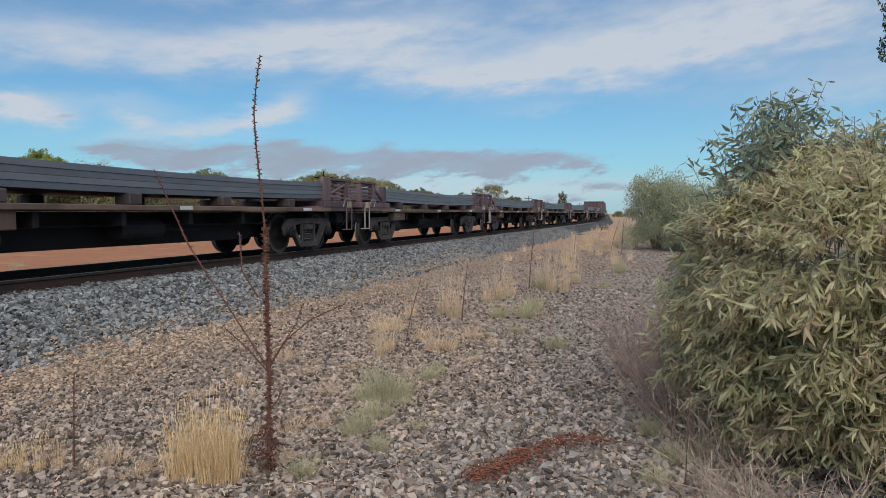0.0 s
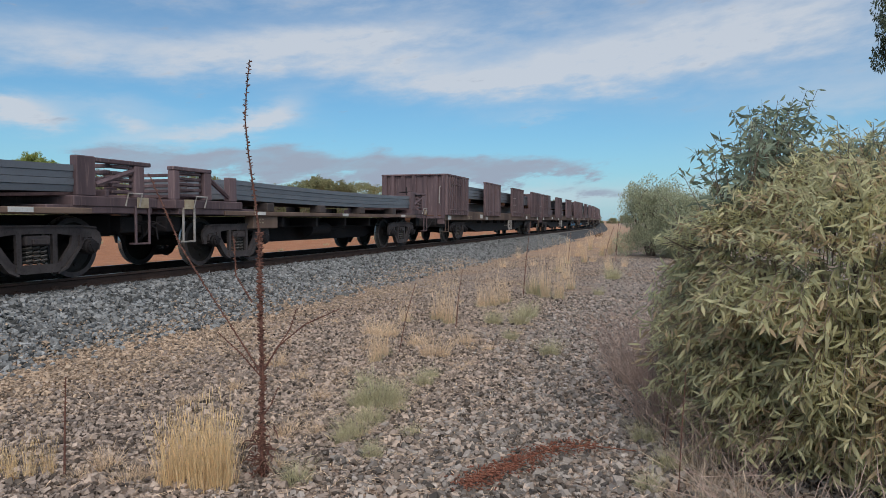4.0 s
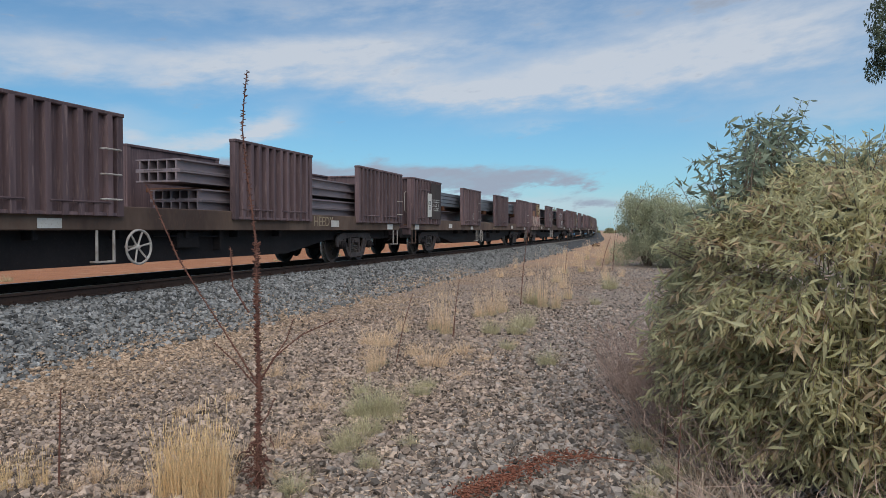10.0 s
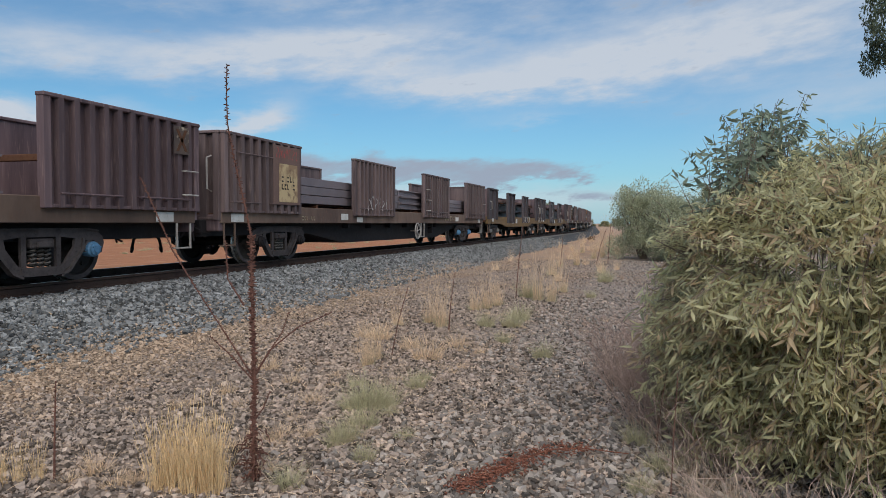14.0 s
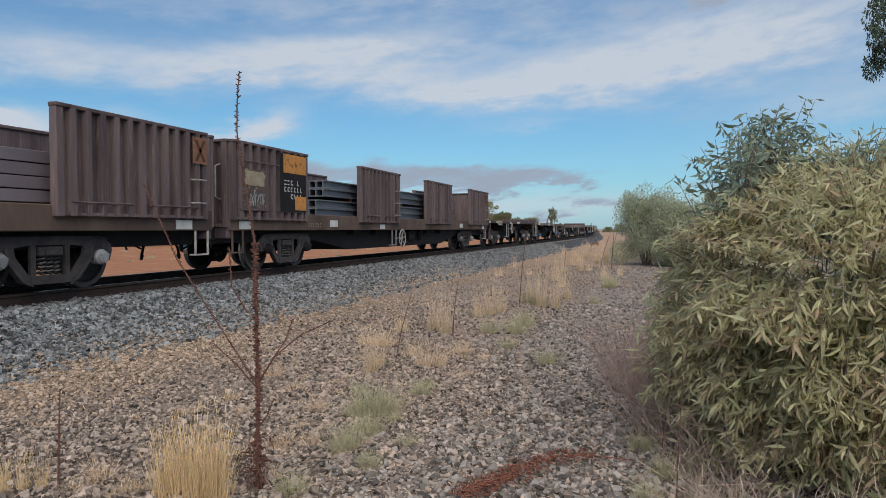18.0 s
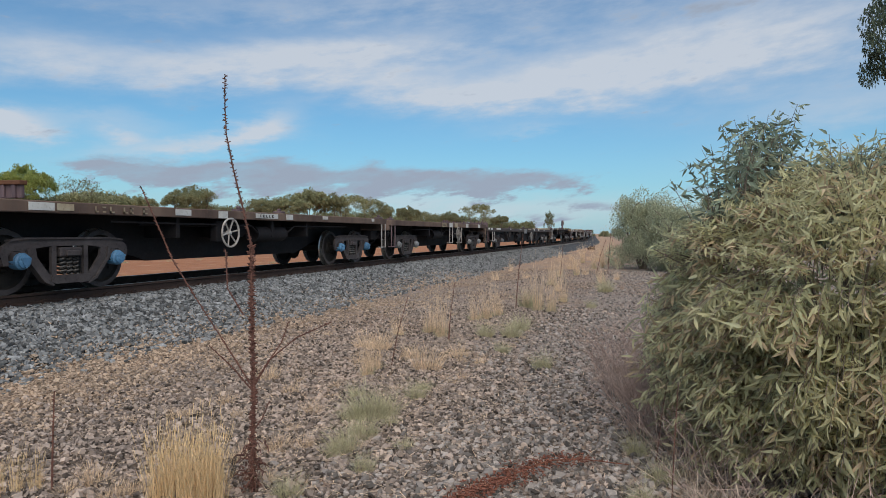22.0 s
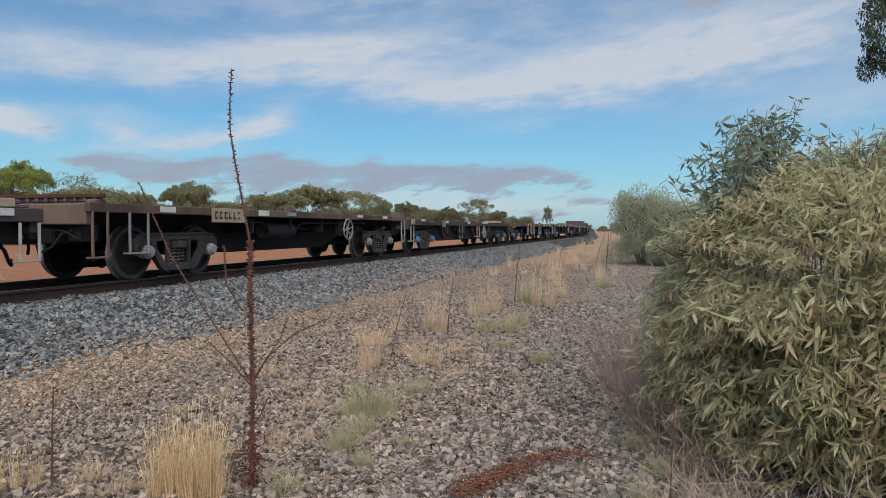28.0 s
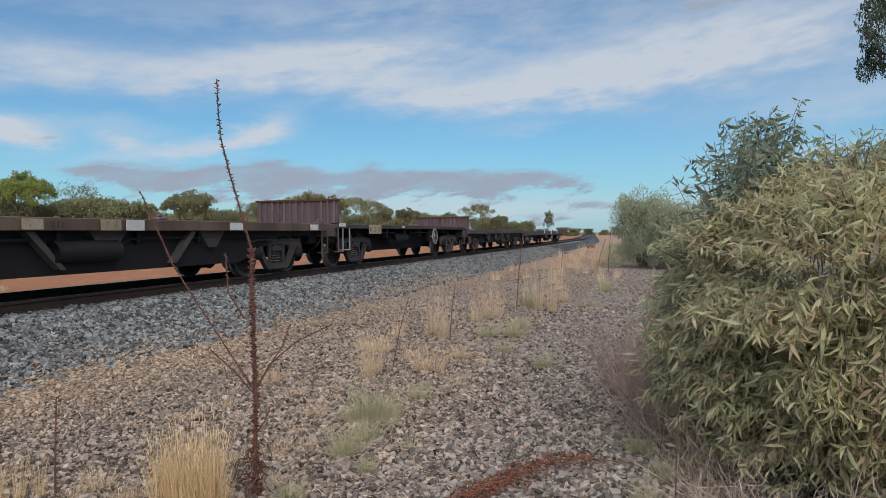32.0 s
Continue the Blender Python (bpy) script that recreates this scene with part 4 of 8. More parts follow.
# metres by which a panel or a bogie of one wagon sits off the usual place
PANEL_SHIFT = {(1, 3): 0.27, (2, 2): 0.1, (2, 3): 0.22, (9, 3): -0.27, (10, 2): -0.25, (10, 3): -0.08}
BOGIE_SHIFT = {(1, 1): 0.12, (7, 1): -0.2, (9, 1): -0.52, (10, 1): -0.25}


def steel_wagon(i, turned):
    """turned: the wagon runs with its other end first, so that its brake wheel sits on the far side of the middle."""
    wg = thing("steel_wagon", "rusty purple-brown wagon with ribbed side panels, loaded with steel", "freight wagon", "wagons of the train")
    L2 = B_LEN / 2
    paint = BROWN if i < 8 else BROWN2
    pn = paint.name
    ends = {1: L2, -1: L2 - 0.34}
    centre_sill(wg, B_LEN, 0.62, 0.95, 0.33, BLACK, mid=4.3, width=1.9, slope=2.0)
    part("floor", M().box(-1.2, 1.2, 0.34 - L2, L2, 0.98, 1.08, 0.01), RUST, wg, "rusty steel floor")
    for sd in (-1, 1):
        x0, x1 = sorted((sd * 1.18, sd * 1.29))
        part("side_sill", shared(("b_sill", sd), lambda: M().box(x0, x1, 0.34 - L2, L2, 0.88, 1.26, 0.012), SILL), None, wg, "scuffed brown side sill")
        for k, y in enumerate(B_PANELS):
            wide = B_WIDTHS[k]
            y += PANEL_SHIFT.get((i, k), 0.0)
            p = part("side_panel", shared(("b_panel", pn, wide), lambda: panel_mesh(wide, 1.10, B_TOP - 0.05, (9, 10, 10, 11)[k]), paint), None, wg, "ribbed steel side panel",
                     pose(sd * 1.30, y, 0, 0, 0, 0 if sd > 0 else 180))
            panel_frame(p, "b%g" % wide, wide, 1.10, B_TOP - 0.05, paint=paint)
            part("top_rail", shared(("b_cap", pn, wide), lambda: M().box(-0.06, 0.1, -wide / 2 - 0.01, wide / 2 + 0.01, B_TOP - 0.06, B_TOP, 0.012), paint), None, p)
            part("tie_rail", shared(("b_tie", pn, wide), lambda: tie_mesh(wide), paint), None, p, "", pose(0, 0, 1.30))
            if sd > 0:
                for n in range(3):
                    if k == (2 if turned else 1):
                        part("rung", shared(("rung",), rung_mesh, WORN), None, p, "pale grab rung", pose(0.06, -1.2 if turned else 1.25, 1.35 + 0.38 * n))
                    elif k == 3 and n < 2:
                        part("rung", shared(("rung",), rung_mesh, WORN), None, p, "pale grab rung", pose(0.06, 1.38, 1.38 + 0.42 * n))
                if k == 0:
                    part("upper_rail", shared(("b_upper", pn), lambda: M().tube([(0.1, -1.2, 0), (0.1, 0.2, 0)], 0.016, 6).tube([(0.03, -1.2, 0), (0.1, -1.2, 0)], 0.014, 5).tube([(0.03, 0.2, 0), (0.1, 0.2, 0)], 0.014, 5), paint),
                         None, p, "", pose(0, 0.1, 2.3))
    for q in (-1, 1):
        e = part("end_wall", shared(("b_end", pn), lambda: panel_mesh(2.56, 0.95, B_TOP - 0.05, 5, 0.07), paint), None, wg, "ribbed steel end wall", pose(0, q * (ends[q] - 0.02), 0, 0, 0, 90 * q))
        panel_frame(e, "b_end", 2.56, 0.95, B_TOP - 0.05, 0.07, paint=paint)
        part("top_rail", shared(("b_endcap", pn), lambda: M().box(-0.06, 0.1, -1.3, 1.3, B_TOP - 0.06, B_TOP, 0.012), paint), None, e)
        part("hand_rail", shared(("b_hand",), lambda: M().tube([(0.05, 0, 1.5), (0.2, 0, 1.55), (0.2, 0, 2.15), (0.05, 0, 2.2)], 0.018, 6), WORN), None, e, "pale upright hand rail", pose(0, -q * 1.1, 0))
        part("headstock", shared(("headstock",), lambda: M().box(-1.25, 1.25, -0.08, 0.08, 0.72, 1.05, 0.02), BROWN), None, wg, "", pose(0, q * (ends[q] - 0.05), 0))
        bogie(wg, q * (L2 - 2.9) + BOGIE_SHIFT.get((i, q), 0.0), BOGIE_CAPS.get((i, q)))
        coupler(wg, q * L2, q)
        hose(wg, q * L2, q)
        ladder(wg, q * (ends[q] - 0.3), 0.42, 0.92, 0.36, (WORN if i > 3 else SILL) if q > 0 else SILL)
    for y in (-9.9, -5.9 if not turned else -4.9, 6.15, 9.95):
        plate(wg, y, 0.99 if abs(y) > 9 else 1.05, 0.44, 0.17, WHITE, 1.295, "marker_plate", "white reflector plate")
    plate(wg, -3.9 if turned else -2.6, 0.98, 0.4, 0.14, WHITE, 1.295, "marker_plate", "white reflector plate")
    handwheel(wg, 1.1 if turned else -0.9, 0.61, material=WORN)
    ladder(wg, 1.72 if turned else -1.57, 0.38, 0.92, 0.34, WORN)
    part("valve_gear", shared(("valve_gear",), lambda: M().box(0.85, 1.1, -0.3, 0.3, 0.55, 0.85, 0.02).tube([(1.05, -0.9, 0.78), (1.05, 0.9, 0.76)], 0.02, 6).box(0.9, 1.12, 0.9, 1.0, 0.5, 0.9, 0.01), BLACK),
         None, wg, "", pose(0, 2.4 if turned else 0.6, 0))
    return wg


BOGIE_CAPS = {(1, 1): BLUE, (2, -1): BLUE, (7, -1): BLUE, (7, 1): BLUE, (9, 1): CAPGREY, (10, 1): CAPGREY, (3, 1): None, (8, 1): BLUE}


def beam_mesh(length, h, w, t=0.03):
    a, b = h / 2, w / 2
    return M().along([(-b, -a), (b, -a), (b, -a + t), (t / 2, -a + t), (t / 2, a - t), (b, a - t), (b, a), (-b, a), (-b, a - t), (-t / 2, a - t), (-t / 2, -a + t), (-b, -a + t)],
                     -length / 2, length / 2)


def beam(parent, x, y, z, length, h, w, material, spin=0):
    """An I-beam; spin 90 lays it on its side."""
    part("steel_beam", shared(("steel_beam", length, h, w, material.name), lambda: beam_mesh(length, h, w), material), None, parent, "", pose(x, y, z, 0, spin, 0))


def slab_pack(parent, x, y, z, length, w, h, n, material):
    """Flat bars stacked in layers with thin gaps."""
    q = h / n
    for i in range(n):
        m = M().box(x - w / 2 + 0.006 * (i % 2), x + w / 2 - 0.008 * ((i + 1) % 2), y - length / 2 - 0.04 * (i % 3), y + length / 2, z + i * q + 0.012, z + (i + 1) * q - 0.004, 0.006)
        part("steel_bar", m, material, parent)


def dunnage(parent, ys, z, h=0.09):
    for y in ys:
        part("bearer", shared(("bearer", h), lambda: M().box(-1.05, 1.05, -0.05, 0.05, 0, h, 0.008), RUST), None, parent, "", pose(0, y, z))


def steel_load(kind, seed):
    ld = thing("steel_load", {"beams": "large grey-brown steel beams stacked in two tiers in a wagon", "bars": "bundles of steel bars stacked in a wagon",
                              "mixed": "blue-grey and rusty steel sections stacked in a wagon", "channels": "blue-grey steel channels and beams bundled in a wagon"}[kind],
               "steel load", "loads of the train")
    rng = random.Random(seed)
    ys = (-9.5, -6.0, -2.5, 1.0, 4.5, 8.0)
    z = 1.08
    if kind == "beams":
        dunnage(ld, ys, z, 0.2)
        if seed == 1:
            slab_pack(ld, 0.55, 0.0, z + 0.2, 18.0, 1.0, 0.42, 2, STEELBROWN)
            slab_pack(ld, -0.55, 0.3, z + 0.2, 18.0, 1.0, 0.42, 2, STEELBROWN)
        else:
            for x in (-0.85, 0.0, 0.85):
                if seed == 7:
                    beam(ld, x, -1.0, z + 0.2 + 0.26, 16.2, 0.52, 0.40, STEELBROWN)
                else:
                    beam(ld, x, rng.uniform(-0.4, 0.2), z + 0.2 + 0.2, 18.0, 0.40, 0.40, STEELBROWN)
        short = seed == 7       # a shorter, higher upper tier
        dunnage(ld, ys, z + 0.62 + 0.1 * short, 0.10)
        if seed == 2:
            slab_pack(ld, 0.55, -1.2, z + 0.72, 17.2, 1.0, 0.70, 2, STEELBROWN)
            beam(ld, -0.6, 0.4, z + 1.04, 17.6, 0.6, 0.44, STEELBROWN)
        else:
            for x in (-0.8, 0.0, 0.83):
                beam(ld, x, -1.3 if short else rng.uniform(-0.4, 0.3), z + 1.03 + 0.1 * short, 15.6 if short else 17.8, 0.62, 0.42, STEELBROWN)
                for y in (-8.2, -4.9, 0.0, 4.9) + ((5.4, 5.7) if short else (8.2,)):
                    part("stiffener", shared(("stiffener",), lambda: M().box(-0.18, 0.18, -0.012, 0.012, -0.28, 0.28), STEELBROWN), None, ld, "", pose(x, y, z + 1.03 + 0.1 * short))
    elif kind == "bars":
        dunnage(ld, ys, z, 0.12)
        dunnage(ld, ys, z + 0.12, 0.16)
        for x in (-0.55, 0.6):
            slab_pack(ld, x, -5.0, z + 0.28, 9.4, 0.95, 0.66, 3, STEELBROWN)
            slab_pack(ld, x, 6.4, z + 0.28, 7.4, 0.95, 0.52, 3, STEELBROWN)
        for j in range(3):
            for x in (0.55, 0.8, 1.02):
                beam(ld, x, 1.2, z + 0.39 + 0.215 * j, 2.6, 0.21, 0.22, STEELBROWN)
    elif kind == "mixed":
        dunnage(ld, ys, z, 0.12)
        for x in (-0.5, 0.55):
            beam(ld, x, 0.3, z + 0.12 + 0.24, 17.6, 0.48, 0.5, STEELBROWN)
        dunnage(ld, ys, z + 0.6, 0.16)
        slab_pack(ld, 0.5, -0.4, z + 0.76, 16.8, 1.0, 0.56, 4, STEELBLUE)
    else:
        dunnage(ld, ys, z, 0.1)
        # bundles of small beams with their open ends to the front
        front, back, low, steel = {4: (0.0, 9.6, 0.16, STEELBROWN), 9: (-6.2, 3.6, 0.36, STEELBROWN), 10: (-6.3, 5.6, 0.16, STEELBLUE)}[seed]
        for tier, (rows, cols, start) in enumerate(((2, 6, front + (1.0 if seed == 4 else 0.0)), (3 if seed == 9 else 2, 5, front + (1.3 if seed == 9 else 0.4)))):
            dunnage(ld, (front + 2, (front + back) / 2, back - 1), z if tier == 0 else z + low + 0.44, low if tier == 0 else 0.08)
            for j in range(rows):
                for i in range(cols):
                    beam(ld, 0.98 - 0.2 * i, (start + back) / 2, z + low + (0.11 if tier == 0 else 0.63) + 0.215 * j, back - start, 0.21, 0.19, steel)
        if seed == 4:
            slab_pack(ld, 0.55, -6.4, z + 0.14, 7.6, 1.0, 1.12, 6, TANSTEEL)
        elif seed == 9:
            slab_pack(ld, -0.35, -5.6, z + 0.5, 8.6, 0.7, 0.62, 5, STEELBLUE)
            slab_pack(ld, -0.35, -5.6, z + 0.1, 8.6, 0.7, 0.4, 2, BLACK)
            slab_pack(ld, 0.5, 6.8, z + 0.2, 6.0, 0.95, 0.75, 4, STEELBROWN)
        else:
            slab_pack(ld, -0.35, -5.6, z + 0.2, 7.6, 0.8, 0.9, 4, STEELBLUE)
            beam(ld, -0.6, 6.2, z + 0.35, 1.8, 0.44, 0.4, STEELBROWN)
    return ld


# ---------------------------------------------------------------- high-sided wagons with flat stake panels
C_LEN = 16.0


def stake_wagon(lettered):
    wg = thing("stake_wagon", "dark brown wagon with flat stake panels and ochre sill, carrying beams", "freight wagon", "wagons of the train")
    L2 = C_LEN / 2
    centre_sill(wg, C_LEN, 0.6, 0.9, 0.5, BLACK, mid=3.6)
    part("floor", M().box(-1.2, 1.2, -L2, L2, 0.95, 1.05, 0.01), RUST, wg)
    for sd in (-1, 1):
        x0, x1 = sorted((sd * 1.18, sd * 1.30))
        m = M().prism([(-L2, 1.24), (L2, 1.24), (L2, 0.86), (L2 - 3.2, 0.86), (L2 - 4.6, 0.68), (-L2 + 4.6, 0.68), (-L2 + 3.2, 0.86), (-L2, 0.86)], x0, x1)
        part("side_sill", m, OCHRE, wg, "deep ochre-brown side sill, lower in its middle")
        for i, y in enumerate((-7.0, -2.35, 2.2, 7.0)):
            m = M()
            hw, top = ((1.0, 2.68), (1.0, 2.62), (0.86, 2.61), (0.86, 2.68))[i]
            m.box(-0.02, 0.0, -hw, hw, 0.92 if i in (1, 2) else 1.1, top - 0.06)
            for q in (-hw + 0.01, -0.02, hw - 0.06):
                m.box(-0.05, 0.07, q - 0.03, q + 0.07, 0.9 if i in (1, 2) else 1.08, top - 0.04, 0.01)
            m.box(-0.05, 0.09, -hw - 0.02, hw + 0.02, top - 0.08, top, 0.012)
            p = part("side_panel", m, STAKE, wg, "brown flat-sheeted stake panel", pose(sd * 1.31, y, 0, 0, 0, 0 if sd > 0 else 180))
            rail = shared(("stake_hand_rail",), lambda: M().tube([(0.0, 0, 1.55), (0.13, 0, 1.6), (0.13, 0, 1.98), (0.0, 0, 2.03)], 0.02, 6), WORN)
            for q in (0.14, 0.7) if i == 3 else (-0.7,) if i == 0 else ():
                part("hand_rail", rail, None, p, "worn white hand rail", pose(0, q * sd, 0))
            grip = shared(("stake_grip",), lambda: M().tube([(0.0, 0, 0.94), (0.11, 0, 0.96), (0.11, 0, 1.26), (0.0, 0, 1.28)], 0.024, 6), WORN)
            for q in (-hw + 0.04, 0.1, hw - 0.06) if i == 2 else (0.0, hw - 0.06) if i == 3 else ():
                part("hand_rail", grip, None, p, "worn white hand rail", pose(0.06, q * sd, 0))
            if i == 3 and sd > 0:
                part("bracket", M().box(0, 0.03, -0.3, 0.3, 2.14, 2.2, 0.01), WORN, p, "", pose(0, 0.48, 0))
                part("drain_hole", M().lathe([(0, 0.05), (0.012, 0.05)], 12), BLACK, p, "", pose(0.0, 0.5, 1.3))
    for q in (-1, 1):
        e = part("end_wall", shared(("b_end",), lambda: panel_mesh(2.56, 0.95, B_TOP - 0.05, 5, 0.07), BROWN), None, wg, "ribbed steel end wall", pose(0, q * (L2 - 0.02), 0, 0, 0, 90 * q))
        bogie(wg, q * (L2 - 2.2), CAPGREY)
        coupler(wg, q * L2, q)
        hose(wg, q * L2, q)
        ladder(wg, q * (L2 - 0.3), 0.4, 0.95, 0.34, SILL)
        plate(wg, q * (L2 - 0.7), 1.05, 0.3, 0.16, WHITE, 1.40, "marker_plate", "white reflector plate")
    plate(wg, -0.55, 1.02, 0.4, 0.26, WHITE, 1.305, "marker_plate", "white reflector plate")
    bars(wg, -1.5, 0.9, 0.6, 0.12, 8, WHITE, 1.306, 5)
    if lettered:
        for c, y in (("C", -2.86), ("E", -1.84)):
            m = M()
            for z in (1.3, 2.5) if c == "C" else (1.42, 1.86, 2.42):
                m.box(0, 0.006, -0.36, 0.36, z - 0.09, z + 0.09)
            m.box(0, 0.007, -0.36, -0.2, 1.22 if c == "C" else 1.42, 2.58 if c == "C" else 2.5)
            if c == "E":
                m.box(0, 0.005, 0.2, 0.36, 1.42, 1.86)
                m.box(0, 0.005, 0.2, 0.36, 2.1, 2.5)
            part("lettering", m, CAPGREY, wg, "large grey painted letter", pose(1.315, y, 0))
        plate(wg, -2.9, 1.12, 0.72, 0.18, CAPGREY, 1.315, "lettering")
        m = M().prism([(-0.3, 0.06), (0.05, 0.06), (0.05, 0.2), (0.35, 0.0), (0.05, -0.2), (0.05, -0.06), (-0.3, -0.06)], 0, 0.006)
        part("arrow", m, CAPGREY, wg, "grey painted arrow", pose(1.315, -1.85, 1.05))
        part("arrow", M().prism([(0.3, 0.06), (-0.05, 0.06), (-0.05, 0.2), (-0.35, 0.0), (-0.05, -0.2), (-0.05, -0.06), (0.3, -0.06)], 0, 0.006), CAPGREY, wg, "grey painted arrow", pose(1.315, 2.62, 2.16))
        scrawl(wg, 2.65, 1.68, 0.62, 0.32, WHITE, 3, 1.316, 0.014)
        for c, z in (("W", 2.22), ("L", 1.80), ("S", 1.42)):
            text(wg, c, 1.80, z, 0.52, CAPGREY, 1.316, "graffiti", 0.028)
    return wg


# ---------------------------------------------------------------- low flats that carry rails between bulkheads
R_LEN = 13.5


def rail_flat(seed):
    wg = thing("rail_flat", "dark brown flat wagon with low end bulkheads, loaded with long bars", "freight wagon", "wagons of the train")
    L2 = R_LEN / 2
    centre_sill(wg, R_LEN, 0.6, 0.95, 0.36, BLACK, mid=3.0)
    part("deck", M().box(-1.22, 1.22, -L2 + 1.5, L2 - 1.5, 1.0, 1.06, 0.01), RUST, wg, "thin steel deck")
    for sd in (-1, 1):
        x0, x1 = sorted((sd * 1.2, sd * 1.29))
        part("side_rail", M().box(x0, x1, -L2 + 1.4, L2 - 1.4, 0.97, 1.06, 0.01), SILL, wg)
        for y in (-3.6, -1.2, 1.2, 3.6):
            part("bolster", shared(("bolster",), lambda: M().box(-0.16, 0.16, -0.14, 0.14, 1.06, 1.25, 0.02), DARK), None, wg, "", pose(sd * 1.05, y, 0))
    for q in (-1, 1):
        m = M()
        deep = 2.0 if q < 0 else 1.72
        m.box(-1.27, 1.27, *sorted((q * (L2 - deep), q * L2)), 1.08, 1.24, 0.015)
        m.box(-1.25, 1.25, *sorted((q * (L2 - deep - 0.45), q * (L2 - 0.1))), 0.98, 1.1, 0.01)
        part("end_platform", m, BROWN, wg, "raised end platform")
        bk = part("bulkhead", M().box(-1.2, 1.2, *sorted((q * (L2 - 1.05), q * (L2 - 0.98))), 1.24, 1.34, 0.01), BROWN, wg, "low louvred end bulkhead")
        posts = ((1.12, 0.9, 1.76), (1.92, 1.68, 1.72), (0.22, 0.06, 1.76)) if q < 0 else ((1.58, 1.22, 1.84), (0.42, 0.2, 1.76))
        for sd in (-1, 1):
            for p0, p1, z1 in posts:
                part("post", M().box(sd * 1.12 - 0.07, sd * 1.12 + 0.07, *sorted((q * (L2 - p0), q * (L2 - p1))), 1.24, z1, 0.015), BROWN, bk)
            part("top_bar", M().box(sd * 1.12 - 0.075, sd * 1.12 + 0.075, *sorted((q * (L2 - (1.12 if q < 0 else 1.22)), q * (L2 - 0.05))), 1.76, 1.83, 0.012), BROWN, bk)
            m = M()
            y0, y1 = (q * (L2 - 1.7), q * (L2 - 1.05)) if q < 0 else (q * (L2 - 1.2), q * (L2 - 0.4))
            m.tube([(sd * 1.14, y0, 1.33 if q < 0 else 1.42), (sd * 1.14, y1, 1.68)], 0.045, 6)
            part("brace", m, BROWN, bk)
        m = M()
        for i in range(5):
            m.box(-1.1, 1.1, *sorted((q * (L2 - 0.9), q * (L2 - 0.84))), 1.3 + i * 0.1, 1.36 + i * 0.1, 0.008)
            m.box(1.02, 1.15, *sorted((q * (L2 - 0.86), q * (L2 - 0.2))), 1.3 + i * 0.1, 1.35 + i * 0.1, 0.008)
        part("louvres", m, BROWN, bk)
        bogie(wg, q * (L2 - 2.15))
        coupler(wg, q * L2, q)
        hose(wg, q * L2, q)
        ladder(wg, q * (L2 - 0.35), 0.48, 1.1, 0.3, WORN if q < 0 else BROWN)
        m = M().tube([(1.3, q * (L2 - 0.75), 1.1), (1.36, q * (L2 - 0.75), 1.3), (1.36, q * (L2 - 0.45), 1.3), (1.3, q * (L2 - 0.45), 1.1)], 0.016, 6)
        part("grab_iron", m, WORN, wg)
        plate(wg, q * (L2 - 0.35), 1.16, 0.26, 0.17, CREAM, 1.275, "marker_plate", "pale reflector plate")
        plate(wg, q * (L2 - 2.6), 1.02, 0.38, 0.07, WHITE, 1.292, "marker_plate", "white reflector plate")
    plate(wg, -0.1, 1.02, 0.34, 0.07, WHITE, 1.292, "marker_plate", "white reflector plate")
    part("number_board", M().box(1.0, 1.22, -4.3, -3.35, 0.7, 0.98, 0.015), SILL, wg, "brown box with worn lettering")
    bars(wg, -4.0, 0.86, 0.4, 0.14, 4, CREAM, 1.225, seed, 1)
    if seed % 2 == 0:
        m = M().tube([(0.0, 0.0, 0.0), (0, 0, 0.3)], 0.02, 6)
        ob = part("brake_column", m, BLACK, wg, "", pose(0.6, L2 - 0.5, 1.76))
        ring = [(0.24 * math.cos(2 * math.pi * i / 20), 0.24 * math.sin(2 * math.pi * i / 20), 0.12) for i in range(21)]
        part("brake_wheel", M().tube(ring, 0.016, 5).tube([(-0.24, 0, 0.12), (0.24, 0, 0.12)], 0.012, 5), BLACK, ob)
    return wg


def bar_load(seed):
    ld = thing("bar_load", "bundle of long blue-grey steel bars bending down along a flat wagon", "steel load", "loads of the train")
    # layers bend down over the bolsters
    rng = random.Random(seed)
    for x0, x1 in ((0.02, 1.12), (-1.12, -0.02)):
        for i in range(4):
            y0, n = -4.85 - 0.05 * rng.random(), 14
            prof = []
            for j in range(n + 1):
                y = y0 + 10.15 * j / n
                prof.append((y, 1.25 + 0.10 * i + 0.045 * ((y - 0.2) / 4.9) ** 2))
            m = M().prism([(y, z + 0.094) for y, z in prof] + [(y, z) for y, z in prof[::-1]], x0, x1 + 0.012 * (i % 2))
            part("bar_layer", m, STEELBLUE, ld)
    return ld


